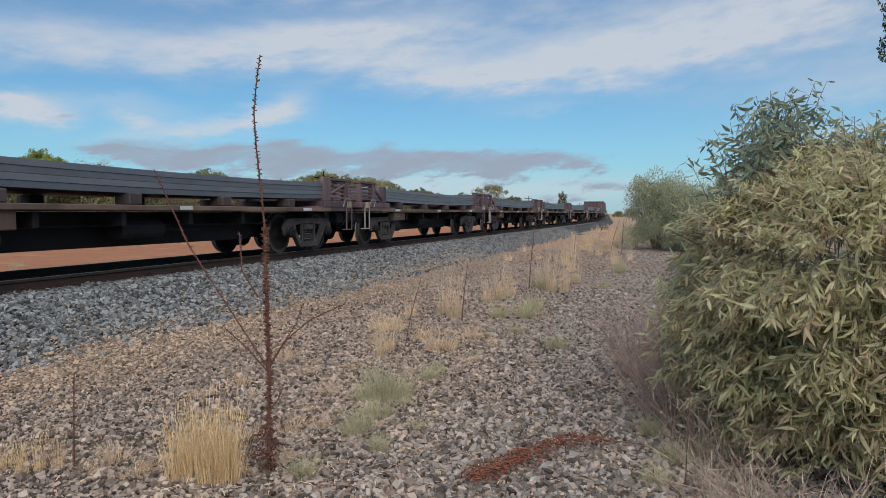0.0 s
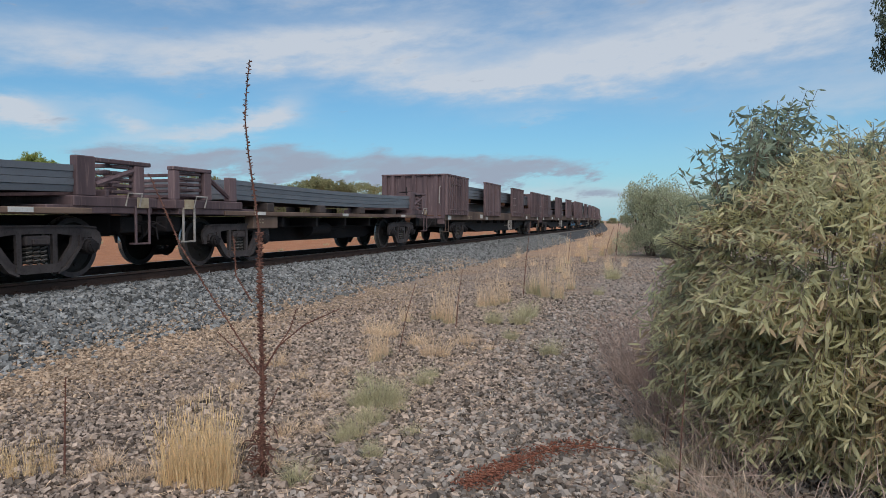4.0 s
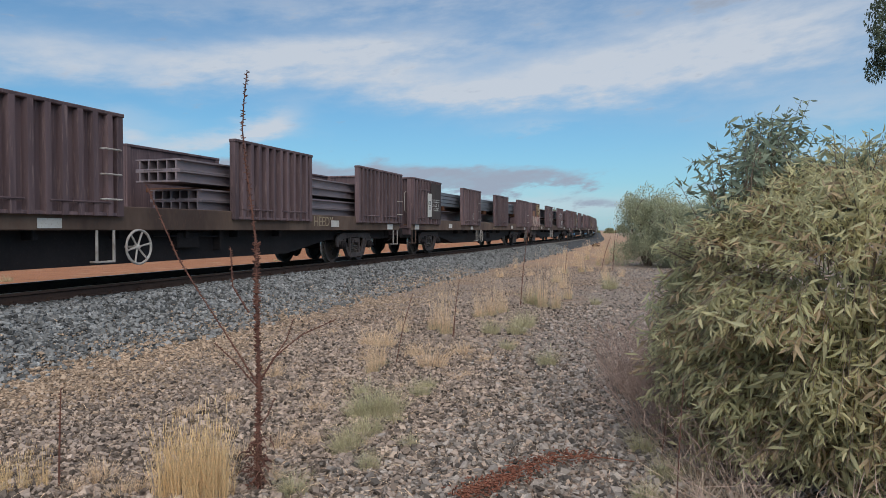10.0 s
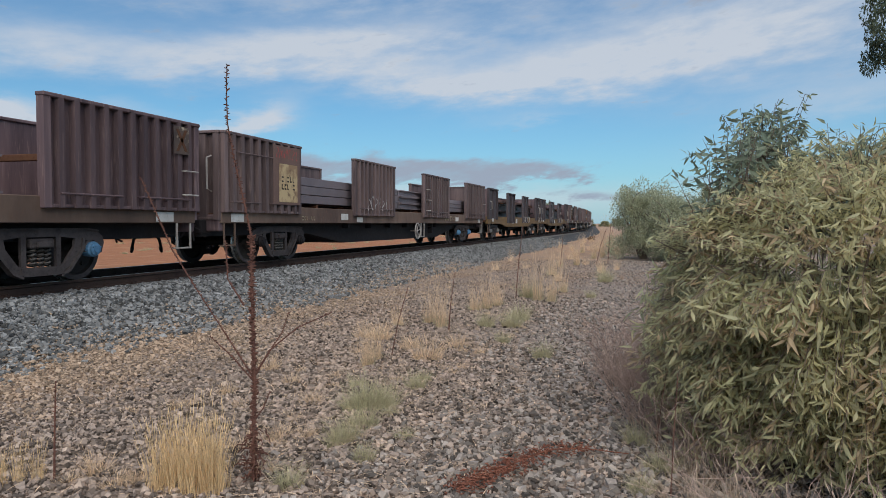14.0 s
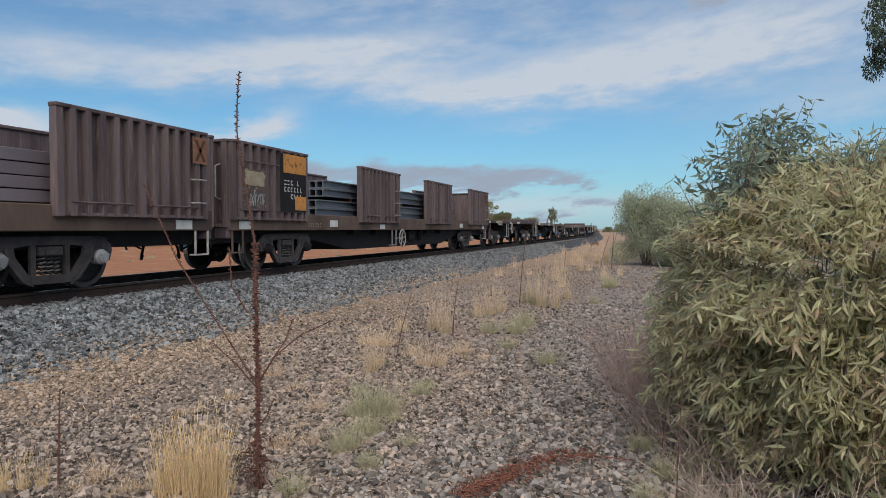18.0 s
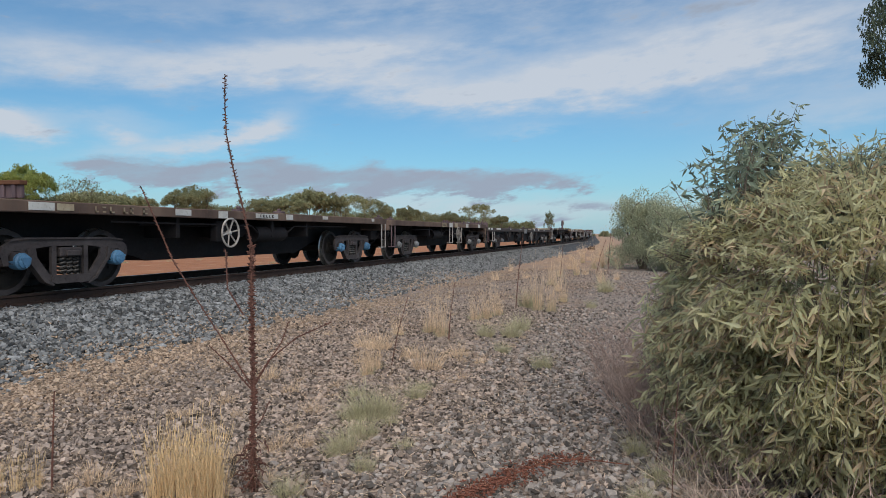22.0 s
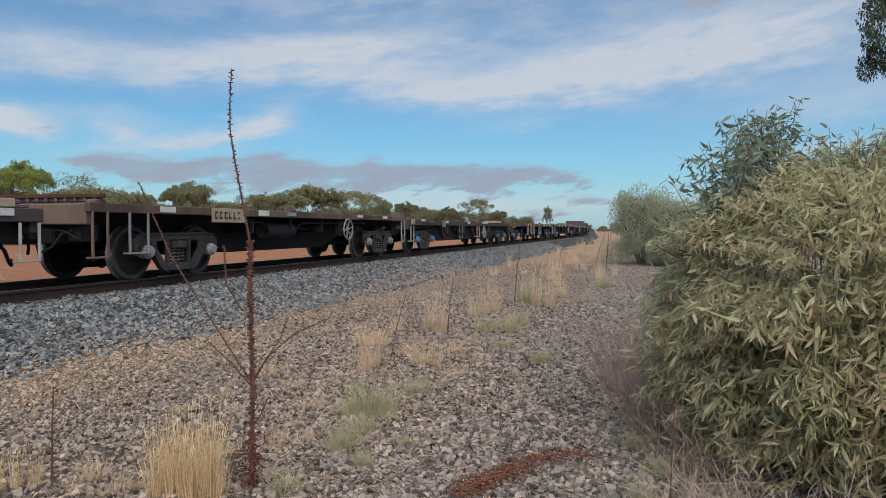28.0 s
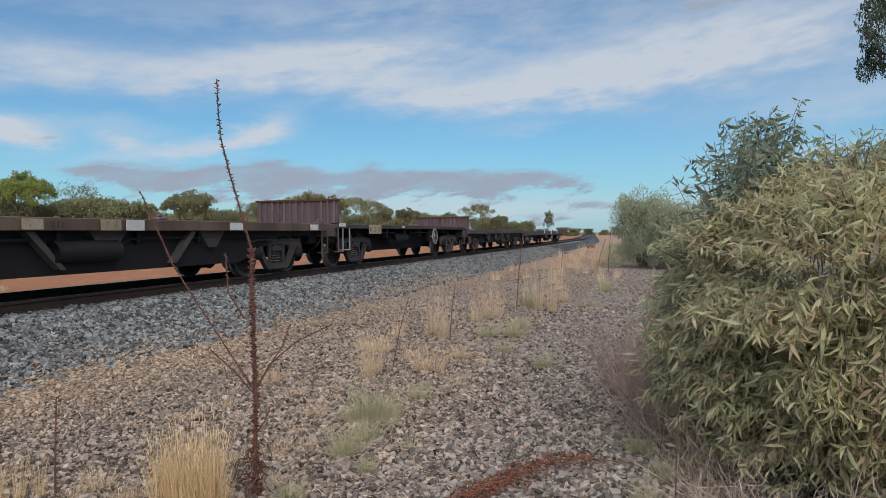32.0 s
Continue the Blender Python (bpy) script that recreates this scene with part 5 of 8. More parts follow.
# ---------------------------------------------------------------- empty container flats
def flat_wagon(length, deck, front, rear, colour, side_h=0.17, belly=0.36, sill=None, caps=None, plates=(), wheels=(), steps=(), hooks=(), posts=False, arms=False,
               codes=(), extra=None, bulk=None, pads=()):
    """Placed by its front end (y = 0); plates: (y, width, height, material)."""
    L2 = length / 2
    cname = {"brown": "rusty brown", "dark": "dark grey", "black": "sooty black", "ochre": "dusty ochre"}[colour]
    cm = {"brown": SILL, "dark": DARK, "black": DARK, "ochre": TIMBERY}[colour]
    wg = thing("flat_wagon", "empty %s container flat wagon on two bogies" % cname, "freight wagon", "wagons of the train")
    mid = L2 - front - 2.3
    centre_sill(wg, length, 0.66, deck - 0.08, belly, BLACK, mid=mid, width=0.9)
    bottom = deck - side_h
    part("deck", M().box(-1.18, 1.18, -L2 + 0.05, L2 - 0.05, deck - 0.06, deck - 0.01, 0.008), cm if colour != "black" else DARK, wg, "bare steel deck")
    for sd in (-1, 1):
        x0, x1 = sorted((sd * 1.17, sd * 1.28))
        m = M().box(x0, x1, -L2, L2, bottom if sill != "deep" else deck - 0.19, deck, 0.012)
        part("side_sill", m, cm, wg, "%s side sill" % cname)
        if sill == "deep":
            w0, w1 = sorted((sd * 1.0, sd * 1.06))
            m = M().prism([(-L2 + 0.3, deck - 0.19), (L2 - 0.3, deck - 0.19), (L2 - 0.3, bottom - 0.1), (mid + 2.3, bottom - 0.1), (mid + 0.6, belly), (-mid - 0.6, belly), (-mid - 2.3, bottom - 0.1), (-L2 + 0.3, bottom - 0.1)], w0, w1)
            # web in black: the shade below the sill is put into its colour
            part("web", m, BLACK, wg, "deep black web")
            y, n = -mid, 0
            while y <= mid:
                slope = 0.55 if n % 2 else -0.55
                m = M().prism([(y - 0.04, belly + 0.08), (y + 0.06, belly + 0.08), (y + 0.08 + slope, deck - 0.2), (y - 0.06 + slope, deck - 0.2)], *sorted((sd * 1.06, sd * 1.2)))
                part("stiffener", m, DARK, wg)
                y += 2.4
                n += 1
        for y in (-L2 + 0.3, -L2 + 6.2, L2 - 6.2, L2 - 0.3):
            def lock():
                return M().box(-0.1, 0.1, -0.11, 0.11, 0, 0.05, 0.01).box(-0.035, 0.035, -0.05, 0.05, 0.05, 0.11, 0.015)
            part("twist_lock", shared(("twist_lock",), lock, BROWN), None, wg, "", pose(sd * 1.13, y, deck))
    for q in (-1, 1):
        part("headstock", M().box(-1.2, 1.2, -0.07, 0.07, deck - 0.34, deck - 0.02, 0.015), cm, wg, "", pose(0, q * (L2 - 0.07), 0))
        bogie(wg, -L2 + front if q < 0 else L2 - rear, caps)
        coupler(wg, q * L2, q)
        hose(wg, q * L2, q)
        ladder(wg, q * (L2 - 0.22), 0.42, bottom + 0.02, 0.3, (WORN, SILL, BROWN)[int(length * 10 + q) % 3])
    tank = 1.12 if sill == "deep" else 0.98
    ty = -mid * 0.45 if wheels and wheels[0] > L2 else mid * 0.2
    part("air_reservoir", M().tube([(tank, ty - 0.62, bottom - 0.3), (tank, ty - 0.55, bottom - 0.3), (tank, ty + 0.55, bottom - 0.3), (tank, ty + 0.62, bottom - 0.3)], 0.17, 14), BLACK, wg, "sooty round air reservoir", smooth=True)
    part("brake_pipe", M().tube([(1.14, -mid - 1.6, bottom - 0.1), (1.15, ty - 0.9, bottom - 0.12), (1.12, ty - 0.6, bottom - 0.28)], 0.018, 6).tube([(1.12, ty + 0.6, bottom - 0.28), (1.15, ty + 0.9, bottom - 0.12), (1.14, mid + 1.6, bottom - 0.1)], 0.018, 6), BLACK, wg)
    for y, z, w, h, mt in plates:
        plate(wg, y - L2, deck + z, w, h, mt, 1.285 if sill != "deep" else 1.318, "marker_plate")
    for y, z, w, h, n, mt in codes:
        bars(wg, y - L2, deck + z, w, h, n, mt, 1.296 if sill != "deep" else 1.33, int(y * 10))
    for y in wheels:
        handwheel(wg, y - L2, bottom - 0.27, 0.28, 1.31, WORN)
        part("brake_box", M().box(1.0, 1.16, y - L2 - 0.2, y - L2 + 0.2, bottom - 0.45, bottom - 0.02, 0.02), BLACK, wg)
    for y in steps:
        ladder(wg, y - L2, 0.46, bottom + 0.02, 0.42, (WORN, CAPGREY)[int(y * 3) % 2])
    for y in hooks:
        def hook():
            return M().tube([(0.02, -0.06, 0.1), (0.05, -0.06, -0.04), (0.05, 0.0, -0.09), (0.05, 0.06, -0.04), (0.02, 0.06, 0.1)], 0.016, 6)
        part("lashing_hook", shared(("lashing_hook",), hook, WORN), None, wg, "worn white lashing hook", pose(1.29, y - L2, deck - 0.08))
    if arms:
        for y in (-mid * 0.9, -mid * 0.3, mid * 0.3, mid * 0.9):
            part("outrigger", M().prism([(y - 0.5, deck - 0.08), (y + 0.5, deck - 0.08), (y + 0.12, deck - 0.5), (y - 0.12, deck - 0.5)], -1.16, 1.16), DARK, wg)
    if bulk:
        # low ribbed wall across the end of the deck
        y, h, teeth = bulk
        y -= L2
        w = part("end_bulkhead", M().box(-1.24, 1.24, y - 0.03, y + 0.03, deck + 0.02, deck + h, 0.008), BROWN, wg, "low brown ribbed bulkhead across the deck")
        for n in range(13):
            x = -1.14 + n * 0.19
            part("rib", shared(("bulk_rib", h, deck, teeth), lambda: M().box(-0.03, 0.03, -0.07, -0.02, deck + 0.02, deck + h + (0.06 if teeth else -0.03), 0.008), BROWN), None, w, "", pose(x, y, 0))
        if not teeth:
            part("top_rail", M().box(-1.27, 1.27, y - 0.08, y + 0.05, deck + h - 0.04, deck + h + 0.02, 0.008), RUST, w)
    for y, w, h in pads:
        # raised pale end plates on the deck
        part("deck_pad", M().box(0.3, 1.29, y - L2 - w / 2, y - L2 + w / 2, deck + 0.005, deck + h, 0.01), CREAM, wg, "pale raised deck plate")
    if posts:
        for y in (0.15, 0.62):
            part("post", M().box(0.5, 0.6, L2 - 1.15 + y - 0.07, L2 - 1.15 + y + 0.07, deck, deck + 0.86, 0.012), BROWN, wg, "dark brown steel post")
        part("brake_stand", M().box(0.45, 0.6, L2 - 0.98, L2 - 0.55, deck + 0.3, deck + 0.8, 0.02).tube([(0.5, L2 - 0.3, deck), (0.5, L2 - 0.3, deck + 0.8)], 0.03, 6), BLACK, wg)
        ring = [(0.62, L2 - 0.28 + 0.23 * math.cos(2 * math.pi * i / 20), deck + 0.66 + 0.23 * math.sin(2 * math.pi * i / 20)) for i in range(21)]
        m = M().tube(ring, 0.018, 5)
        for i in range(3):
            a = math.pi * i / 3
            m.tube([(0.62, L2 - 0.28 - 0.23 * math.cos(a), deck + 0.66 - 0.23 * math.sin(a)), (0.62, L2 - 0.28 + 0.23 * math.cos(a), deck + 0.66 + 0.23 * math.sin(a))], 0.013, 5)
        part("brake_wheel", m, CAPGREY, wg, "spoked brake wheel on a stand")
        part("end_deck", M().box(-1.2, 1.3, L2 - 1.5, L2, deck, deck + 0.02).box(1.24, 1.3, L2 - 1.9, L2, deck - 0.2, deck + 0.02), TIMBERY, wg, "ochre end platform")
    return wg


# ---------------------------------------------------------------- the train
TRAIN = []      # keyed thing, place of its middle along the train (metres along the track at 9 s)


def join_train(ob, start, length):
    TRAIN.append((ob, start + length / 2))


def build_train():
    # flats with bars
    for i in range(7):
        join_train(rail_flat(i), -170.2 + 13.95 * i, R_LEN)
        join_train(bar_load(i), -170.2 + 13.95 * i, R_LEN)
    # ribbed steel wagons
    kinds = ("mixed", "beams", "beams", "beams", "channels", "mixed", "beams", "beams", "bars", "channels", "channels")
    slack = {0: -0.5, 1: -0.5, 2: -0.35, 8: -0.35}      # play in the couplings
    starts = [-70.9 + 22.35 * i + slack.get(i, 0.0) for i in range(9)] + [163.1, 184.85]
    for i, s in enumerate(starts):
        wg = steel_wagon(i, i in (0, 2, 3, 8))
        mark_steel_wagon(wg, i)
        join_train(wg, s, B_LEN)
        join_train(steel_load(kinds[i], i), s, B_LEN)
    for i, s in enumerate((130.1, 146.6)):
        join_train(stake_wagon(i == 1), s, C_LEN)
        ld = thing("beam_load", "long rusty steel beams stacked in a stake wagon", "steel load", "loads of the train")
        dunnage(ld, (-6, -2, 2, 6), 1.05, 0.12)
        for x in (-0.55, 0.05, 0.72):
            for k in (0, 1):
                beam(ld, x, 0, 1.38 + 0.41 * k, 14.6, 0.40, 0.46, DARKSTEEL)
        dunnage(ld, (-6.4, -3.2, 0, 3.2, 6.4), 1.99, 0.06)
        slab_pack(ld, 0.2, -0.3, 2.05, 14.2, 1.5, 0.13, 1, RUSTSTEEL)
        slab_pack(ld, 0.1, -0.8, 2.18, 13.6, 1.2, 0.09, 1, RUSTSTEEL)
        join_train(ld, s, C_LEN)
    W, C, Y, G = WHITE, CREAM, YELLOW, CAPGREY
    # start along the train, length, and what each carries: (place from the front end, height from the deck, width, height, colour)
    def flat(start, length, kw):
        wg = flat_wagon(length, **kw)
        if kw.get("extra"):
            text(wg, kw["extra"][0], -length / 2 + 0.18, kw["deck"] - 0.09, 0.17, BLACK, 1.30)
            text(wg, kw["extra"][1], -length / 2 + 0.34, kw["deck"] - 0.09, 0.17, BLACK, 1.30)
        join_train(wg, start, length)

    flat(206.9, 12.9, dict(deck=1.34, front=1.9, rear=2.1, colour="dark", caps=CAPGREY, side_h=0.13, wheels=(5.3,), steps=(4.4,), plates=((0.15, -0.07, 0.3, 0.1, W), (1.75, -0.07, 0.3, 0.1, W), (2.53, -0.1, 1.0, 0.22, C), (5.2, -0.07, 0.42, 0.1, W), (7.5, -0.06, 0.8, 0.1, W)), codes=((2.53, -0.1, 0.8, 0.16, 6, DARK),)))
    flat(220.4, 13.9, dict(deck=1.34, front=1.95, rear=1.95, colour="brown", caps=BLUE, side_h=0.17, wheels=(8.46,), steps=(0.5, 10.4), plates=((0.2, -0.09, 0.3, 0.2, W), (1.3, -0.08, 0.44, 0.14, C), (1.74, -0.08, 0.34, 0.15, W), (2.74, -0.09, 1.3, 0.18, C), (4.2, -0.08, 0.5, 0.1, C), (6.1, -0.08, 1.2, 0.14, W), (8.36, -0.07, 0.3, 0.12, W)), codes=((2.74, -0.09, 1.1, 0.13, 9, DARK), (6.1, -0.08, 0.9, 0.1, 5, DARK)), extra="AA", bulk=(0.25, 0.2, True)))
    flat(235.0, 21.4, dict(deck=1.16, front=2.7, rear=2.6, colour="black", caps=CAPGREY, sill="deep", side_h=0.24, belly=0.34, wheels=(12.8,), plates=((5.1, -0.06, 0.42, 0.1, W), (6.58, -0.2, 1.1, 0.3, C), (8.4, -0.07, 0.42, 0.08, W), (11.4, -0.06, 0.5, 0.08, W), (13.7, -0.06, 0.4, 0.08, W)), codes=((6.58, -0.2, 0.9, 0.22, 7, DARK),), arms=True))
    flat(256.8, 14.0, dict(deck=1.32, front=2.0, rear=2.05, colour="brown", caps=BLUE, side_h=0.17, wheels=(5.62,), steps=(0.2,), plates=((1.3, -0.08, 0.42, 0.11, W), (1.7, -0.08, 0.3, 0.1, C), (4.27, -0.08, 0.43, 0.11, W), (5.45, -0.09, 0.3, 0.14, W), (7.04, -0.08, 0.9, 0.1, W), (8.0, -0.08, 0.3, 0.12, W), (9.8, -0.06, 0.3, 0.08, W), (12.9, -0.06, 0.2, 0.08, W)), codes=((2.74, -0.09, 1.3, 0.13, 9, C), (7.04, -0.08, 0.6, 0.08, 5, DARK)), bulk=(1.05, 0.24, False)))
    flat(271.2, 12.9, dict(deck=1.30, front=2.0, rear=1.75, colour="brown", caps=CAPGREY, side_h=0.18, wheels=(7.66,), steps=(6.8, 8.2), plates=((5.78, -0.09, 0.55, 0.18, C), (6.71, -0.09, 0.44, 0.18, W), (7.5, -0.09, 0.42, 0.18, C), (9.26, -0.09, 0.4, 0.16, W), (11.45, -0.09, 0.4, 0.15, W)), codes=((5.78, -0.09, 0.4, 0.13, 3, DARK),)))
    flat(284.4, 21.9, dict(deck=1.16, front=3.3, rear=2.5, colour="black", caps=CAPGREY, sill="deep", side_h=0.22, belly=0.36, wheels=(12.5,), steps=(1.4, 13.35), plates=((0.2, -0.05, 0.3, 0.1, W), (0.8, -0.05, 0.4, 0.1, W), (2.4, -0.05, 1.0, 0.1, W), (5.6, -0.05, 0.4, 0.08, G), (8.7, -0.05, 0.6, 0.08, G), (10.4, -0.16, 1.0, 0.26, G), (12.0, -0.03, 1.1, 0.08, C), (13.85, -0.05, 0.45, 0.1, W), (15.7, -0.05, 0.4, 0.09, W), (18.2, -0.05, 0.4, 0.08, W)), codes=((10.4, -0.16, 0.8, 0.2, 5, DARK),), arms=True, bulk=(0.2, 0.26, True), pads=((20.2, 2.3, 0.1),)))
    flat(306.8, 13.6, dict(deck=1.30, front=2.0, rear=1.8, colour="dark", caps=CAPGREY, side_h=0.14, belly=0.5, plates=((0.66, -0.07, 0.5, 0.16, W), (3.6, -0.07, 0.8, 0.14, C), (8.66, -0.04, 0.24, 0.1, C)), posts=True, arms=True))
    flat(320.9, 17.7, dict(deck=1.24, front=2.3, rear=2.0, colour="brown", caps=CAPGREY, side_h=0.22, wheels=(10.83,), steps=(5.86, 6.76), hooks=(4.4, 5.23, 7.5, 9.4, 12.6), plates=((0.41, -0.03, 0.85, 0.16, W), (0.72, -0.27, 1.15, 0.2, G), (2.36, -0.06, 0.75, 0.16, W), (5.85, -0.1, 0.44, 0.18, W), (11.5, -0.1, 0.42, 0.14, W), (13.5, -0.12, 0.3, 0.12, W)), codes=((0.72, -0.27, 0.9, 0.15, 7, DARK),), pads=((14.75, 0.85, 0.13), (16.5, 1.3, 0.06))))
    flat(339.2, 14.2, dict(deck=1.22, front=2.1, rear=2.1, colour="dark", caps=CAPGREY, side_h=0.15, wheels=(9.16,), steps=(1.1, 8.2), plates=((0.5, 0.02, 0.3, 0.16, W), (1.87, 0.0, 0.7, 0.12, W), (4.25, -0.15, 1.2, 0.22, G), (9.5, -0.05, 0.3, 0.1, W), (12.2, -0.02, 0.5, 0.12, W)), codes=((4.25, -0.15, 0.9, 0.16, 6, DARK),), arms=True))
    flat(353.9, 20.0, dict(deck=1.16, front=2.5, rear=2.4, colour="black", caps=BLUE, sill="deep", side_h=0.22, belly=0.36, wheels=(10.93,), steps=(11.56,), plates=((10.26, 0.0, 0.34, 0.1, C), (13.38, -0.06, 0.4, 0.09, W), (16.65, -0.06, 0.4, 0.08, W), (19.4, -0.06, 0.2, 0.1, W)), arms=True, pads=((19.3, 0.5, 0.12),)))
    flat(374.7, 13.7, dict(deck=1.28, front=2.3, rear=1.9, colour="brown", caps=CAPGREY, side_h=0.15, wheels=(8.98,), steps=(1.05,), plates=((1.73, -0.07, 0.4, 0.1, W), (3.51, -0.14, 1.1, 0.28, C), (4.8, -0.07, 0.42, 0.12, W), (6.0, -0.07, 0.4, 0.08, G), (9.9, -0.05, 0.4, 0.08, W), (11.8, -0.06, 0.4, 0.08, W)), codes=((3.51, -0.14, 0.9, 0.2, 6, DARK),), bulk=(0.3, 0.12, False)))
    flat(388.9, 17.2, dict(deck=1.18, front=2.1, rear=1.7, colour="dark", caps=BLUE, sill="deep", side_h=0.22, belly=0.38, wheels=(10.6,), steps=(6.55, 9.66), plates=((0.15, -0.06, 0.4, 0.2, C), (1.28, 0.0, 0.44, 0.08, W), (3.85, -0.12, 0.5, 0.26, G), (4.28, -0.04, 0.41, 0.1, W), (7.74, -0.05, 0.42, 0.08, W), (10.86, -0.03, 1.1, 0.07, W)), codes=((2.42, -0.06, 0.9, 0.1, 6, G),), arms=True, pads=((14.4, 0.9, 0.1),)))
    flat(406.6, 17.6, dict(deck=1.22, front=2.2, rear=1.9, colour="brown", caps=BLUE, side_h=0.22, wheels=(6.62,), steps=(5.66, 8.03, 10.42, 11.18), hooks=(6.44, 7.9, 9.28, 12.1, 13.6), plates=((0.8, -0.16, 0.9, 0.3, TIMBERY), (5.71, -0.1, 0.42, 0.17, Y), (10.32, -0.1, 0.3, 0.16, Y), (12.71, -0.1, 0.4, 0.14, Y), (15.55, -0.1, 0.3, 0.15, W), (15.95, -0.1, 0.35, 0.13, Y)), codes=((0.8, -0.16, 0.7, 0.2, 5, DARK),)))
    flat(424.7, 17.1, dict(deck=1.20, front=2.0, rear=1.9, colour="dark", caps=CAPGREY, sill="deep", side_h=0.2, belly=0.38, wheels=(10.4,), steps=(0.4,), plates=((0.2, -0.07, 0.15, 0.18, W), (1.42, -0.07, 0.18, 0.17, W), (2.39, -0.06, 0.3, 0.1, C), (3.1, -0.09, 0.44, 0.16, W), (5.26, -0.08, 0.38, 0.15, W), (7.9, -0.08, 0.42, 0.15, W), (12.45, -0.08, 0.42, 0.12, W), (15.6, -0.05, 0.5, 0.1, W)), codes=((4.2, -0.08, 0.75, 0.12, 9, G), (6.5, -0.09, 0.5, 0.1, 6, G)), pads=((14.6, 0.7, 0.08),)))
    flat(442.3, 17.4, dict(deck=1.18, front=2.0, rear=2.2, colour="brown", caps=None, sill="deep", side_h=0.2, belly=0.34, wheels=(6.45,), plates=((0.27, -0.09, 0.4, 0.16, W), (2.61, -0.1, 0.5, 0.17, W), (1.98, -0.1, 0.12, 0.14, C), (6.75, -0.09, 0.43, 0.12, W), (8.5, -0.1, 0.34, 0.15, C), (9.9, -0.1, 0.42, 0.17, C), (10.42, -0.1, 0.41, 0.17, W), (13.23, -0.1, 0.45, 0.15, W), (16.53, -0.1, 0.4, 0.14, W)), codes=((5.68, -0.08, 1.1, 0.13, 9, G), (8.9, -0.1, 0.3, 0.1, 4, DARK)), arms=True))
    flat(460.2, 12.9, dict(deck=1.18, front=1.6, rear=1.9, colour="dark", caps=None, side_h=0.12, wheels=(8.27,), steps=(0.57,), plates=((0.3, -0.02, 0.4, 0.1, W), (2.57, -0.14, 0.95, 0.26, C), (5.0, -0.05, 0.3, 0.06, W)), codes=((2.57, -0.14, 0.8, 0.16, 5, DARK),), bulk=(0.15, 0.66, False)))
    flat(473.7, 13.8, dict(deck=1.05, front=1.9, rear=2.0, colour="black", caps=None, sill="deep", side_h=0.3, belly=0.4, arms=True, bulk=(0.15, 0.6, False)))
    flat(488.1, 19.4, dict(deck=1.0, front=2.2, rear=2.2, colour="dark", caps=CAPGREY, side_h=0.3, belly=0.45, plates=((8.0, 0.0, 0.5, 0.3, W), (11.5, -0.1, 0.5, 0.3, W), (15.0, 0.0, 0.4, 0.3, W)), steps=(9.0, 12.0)))


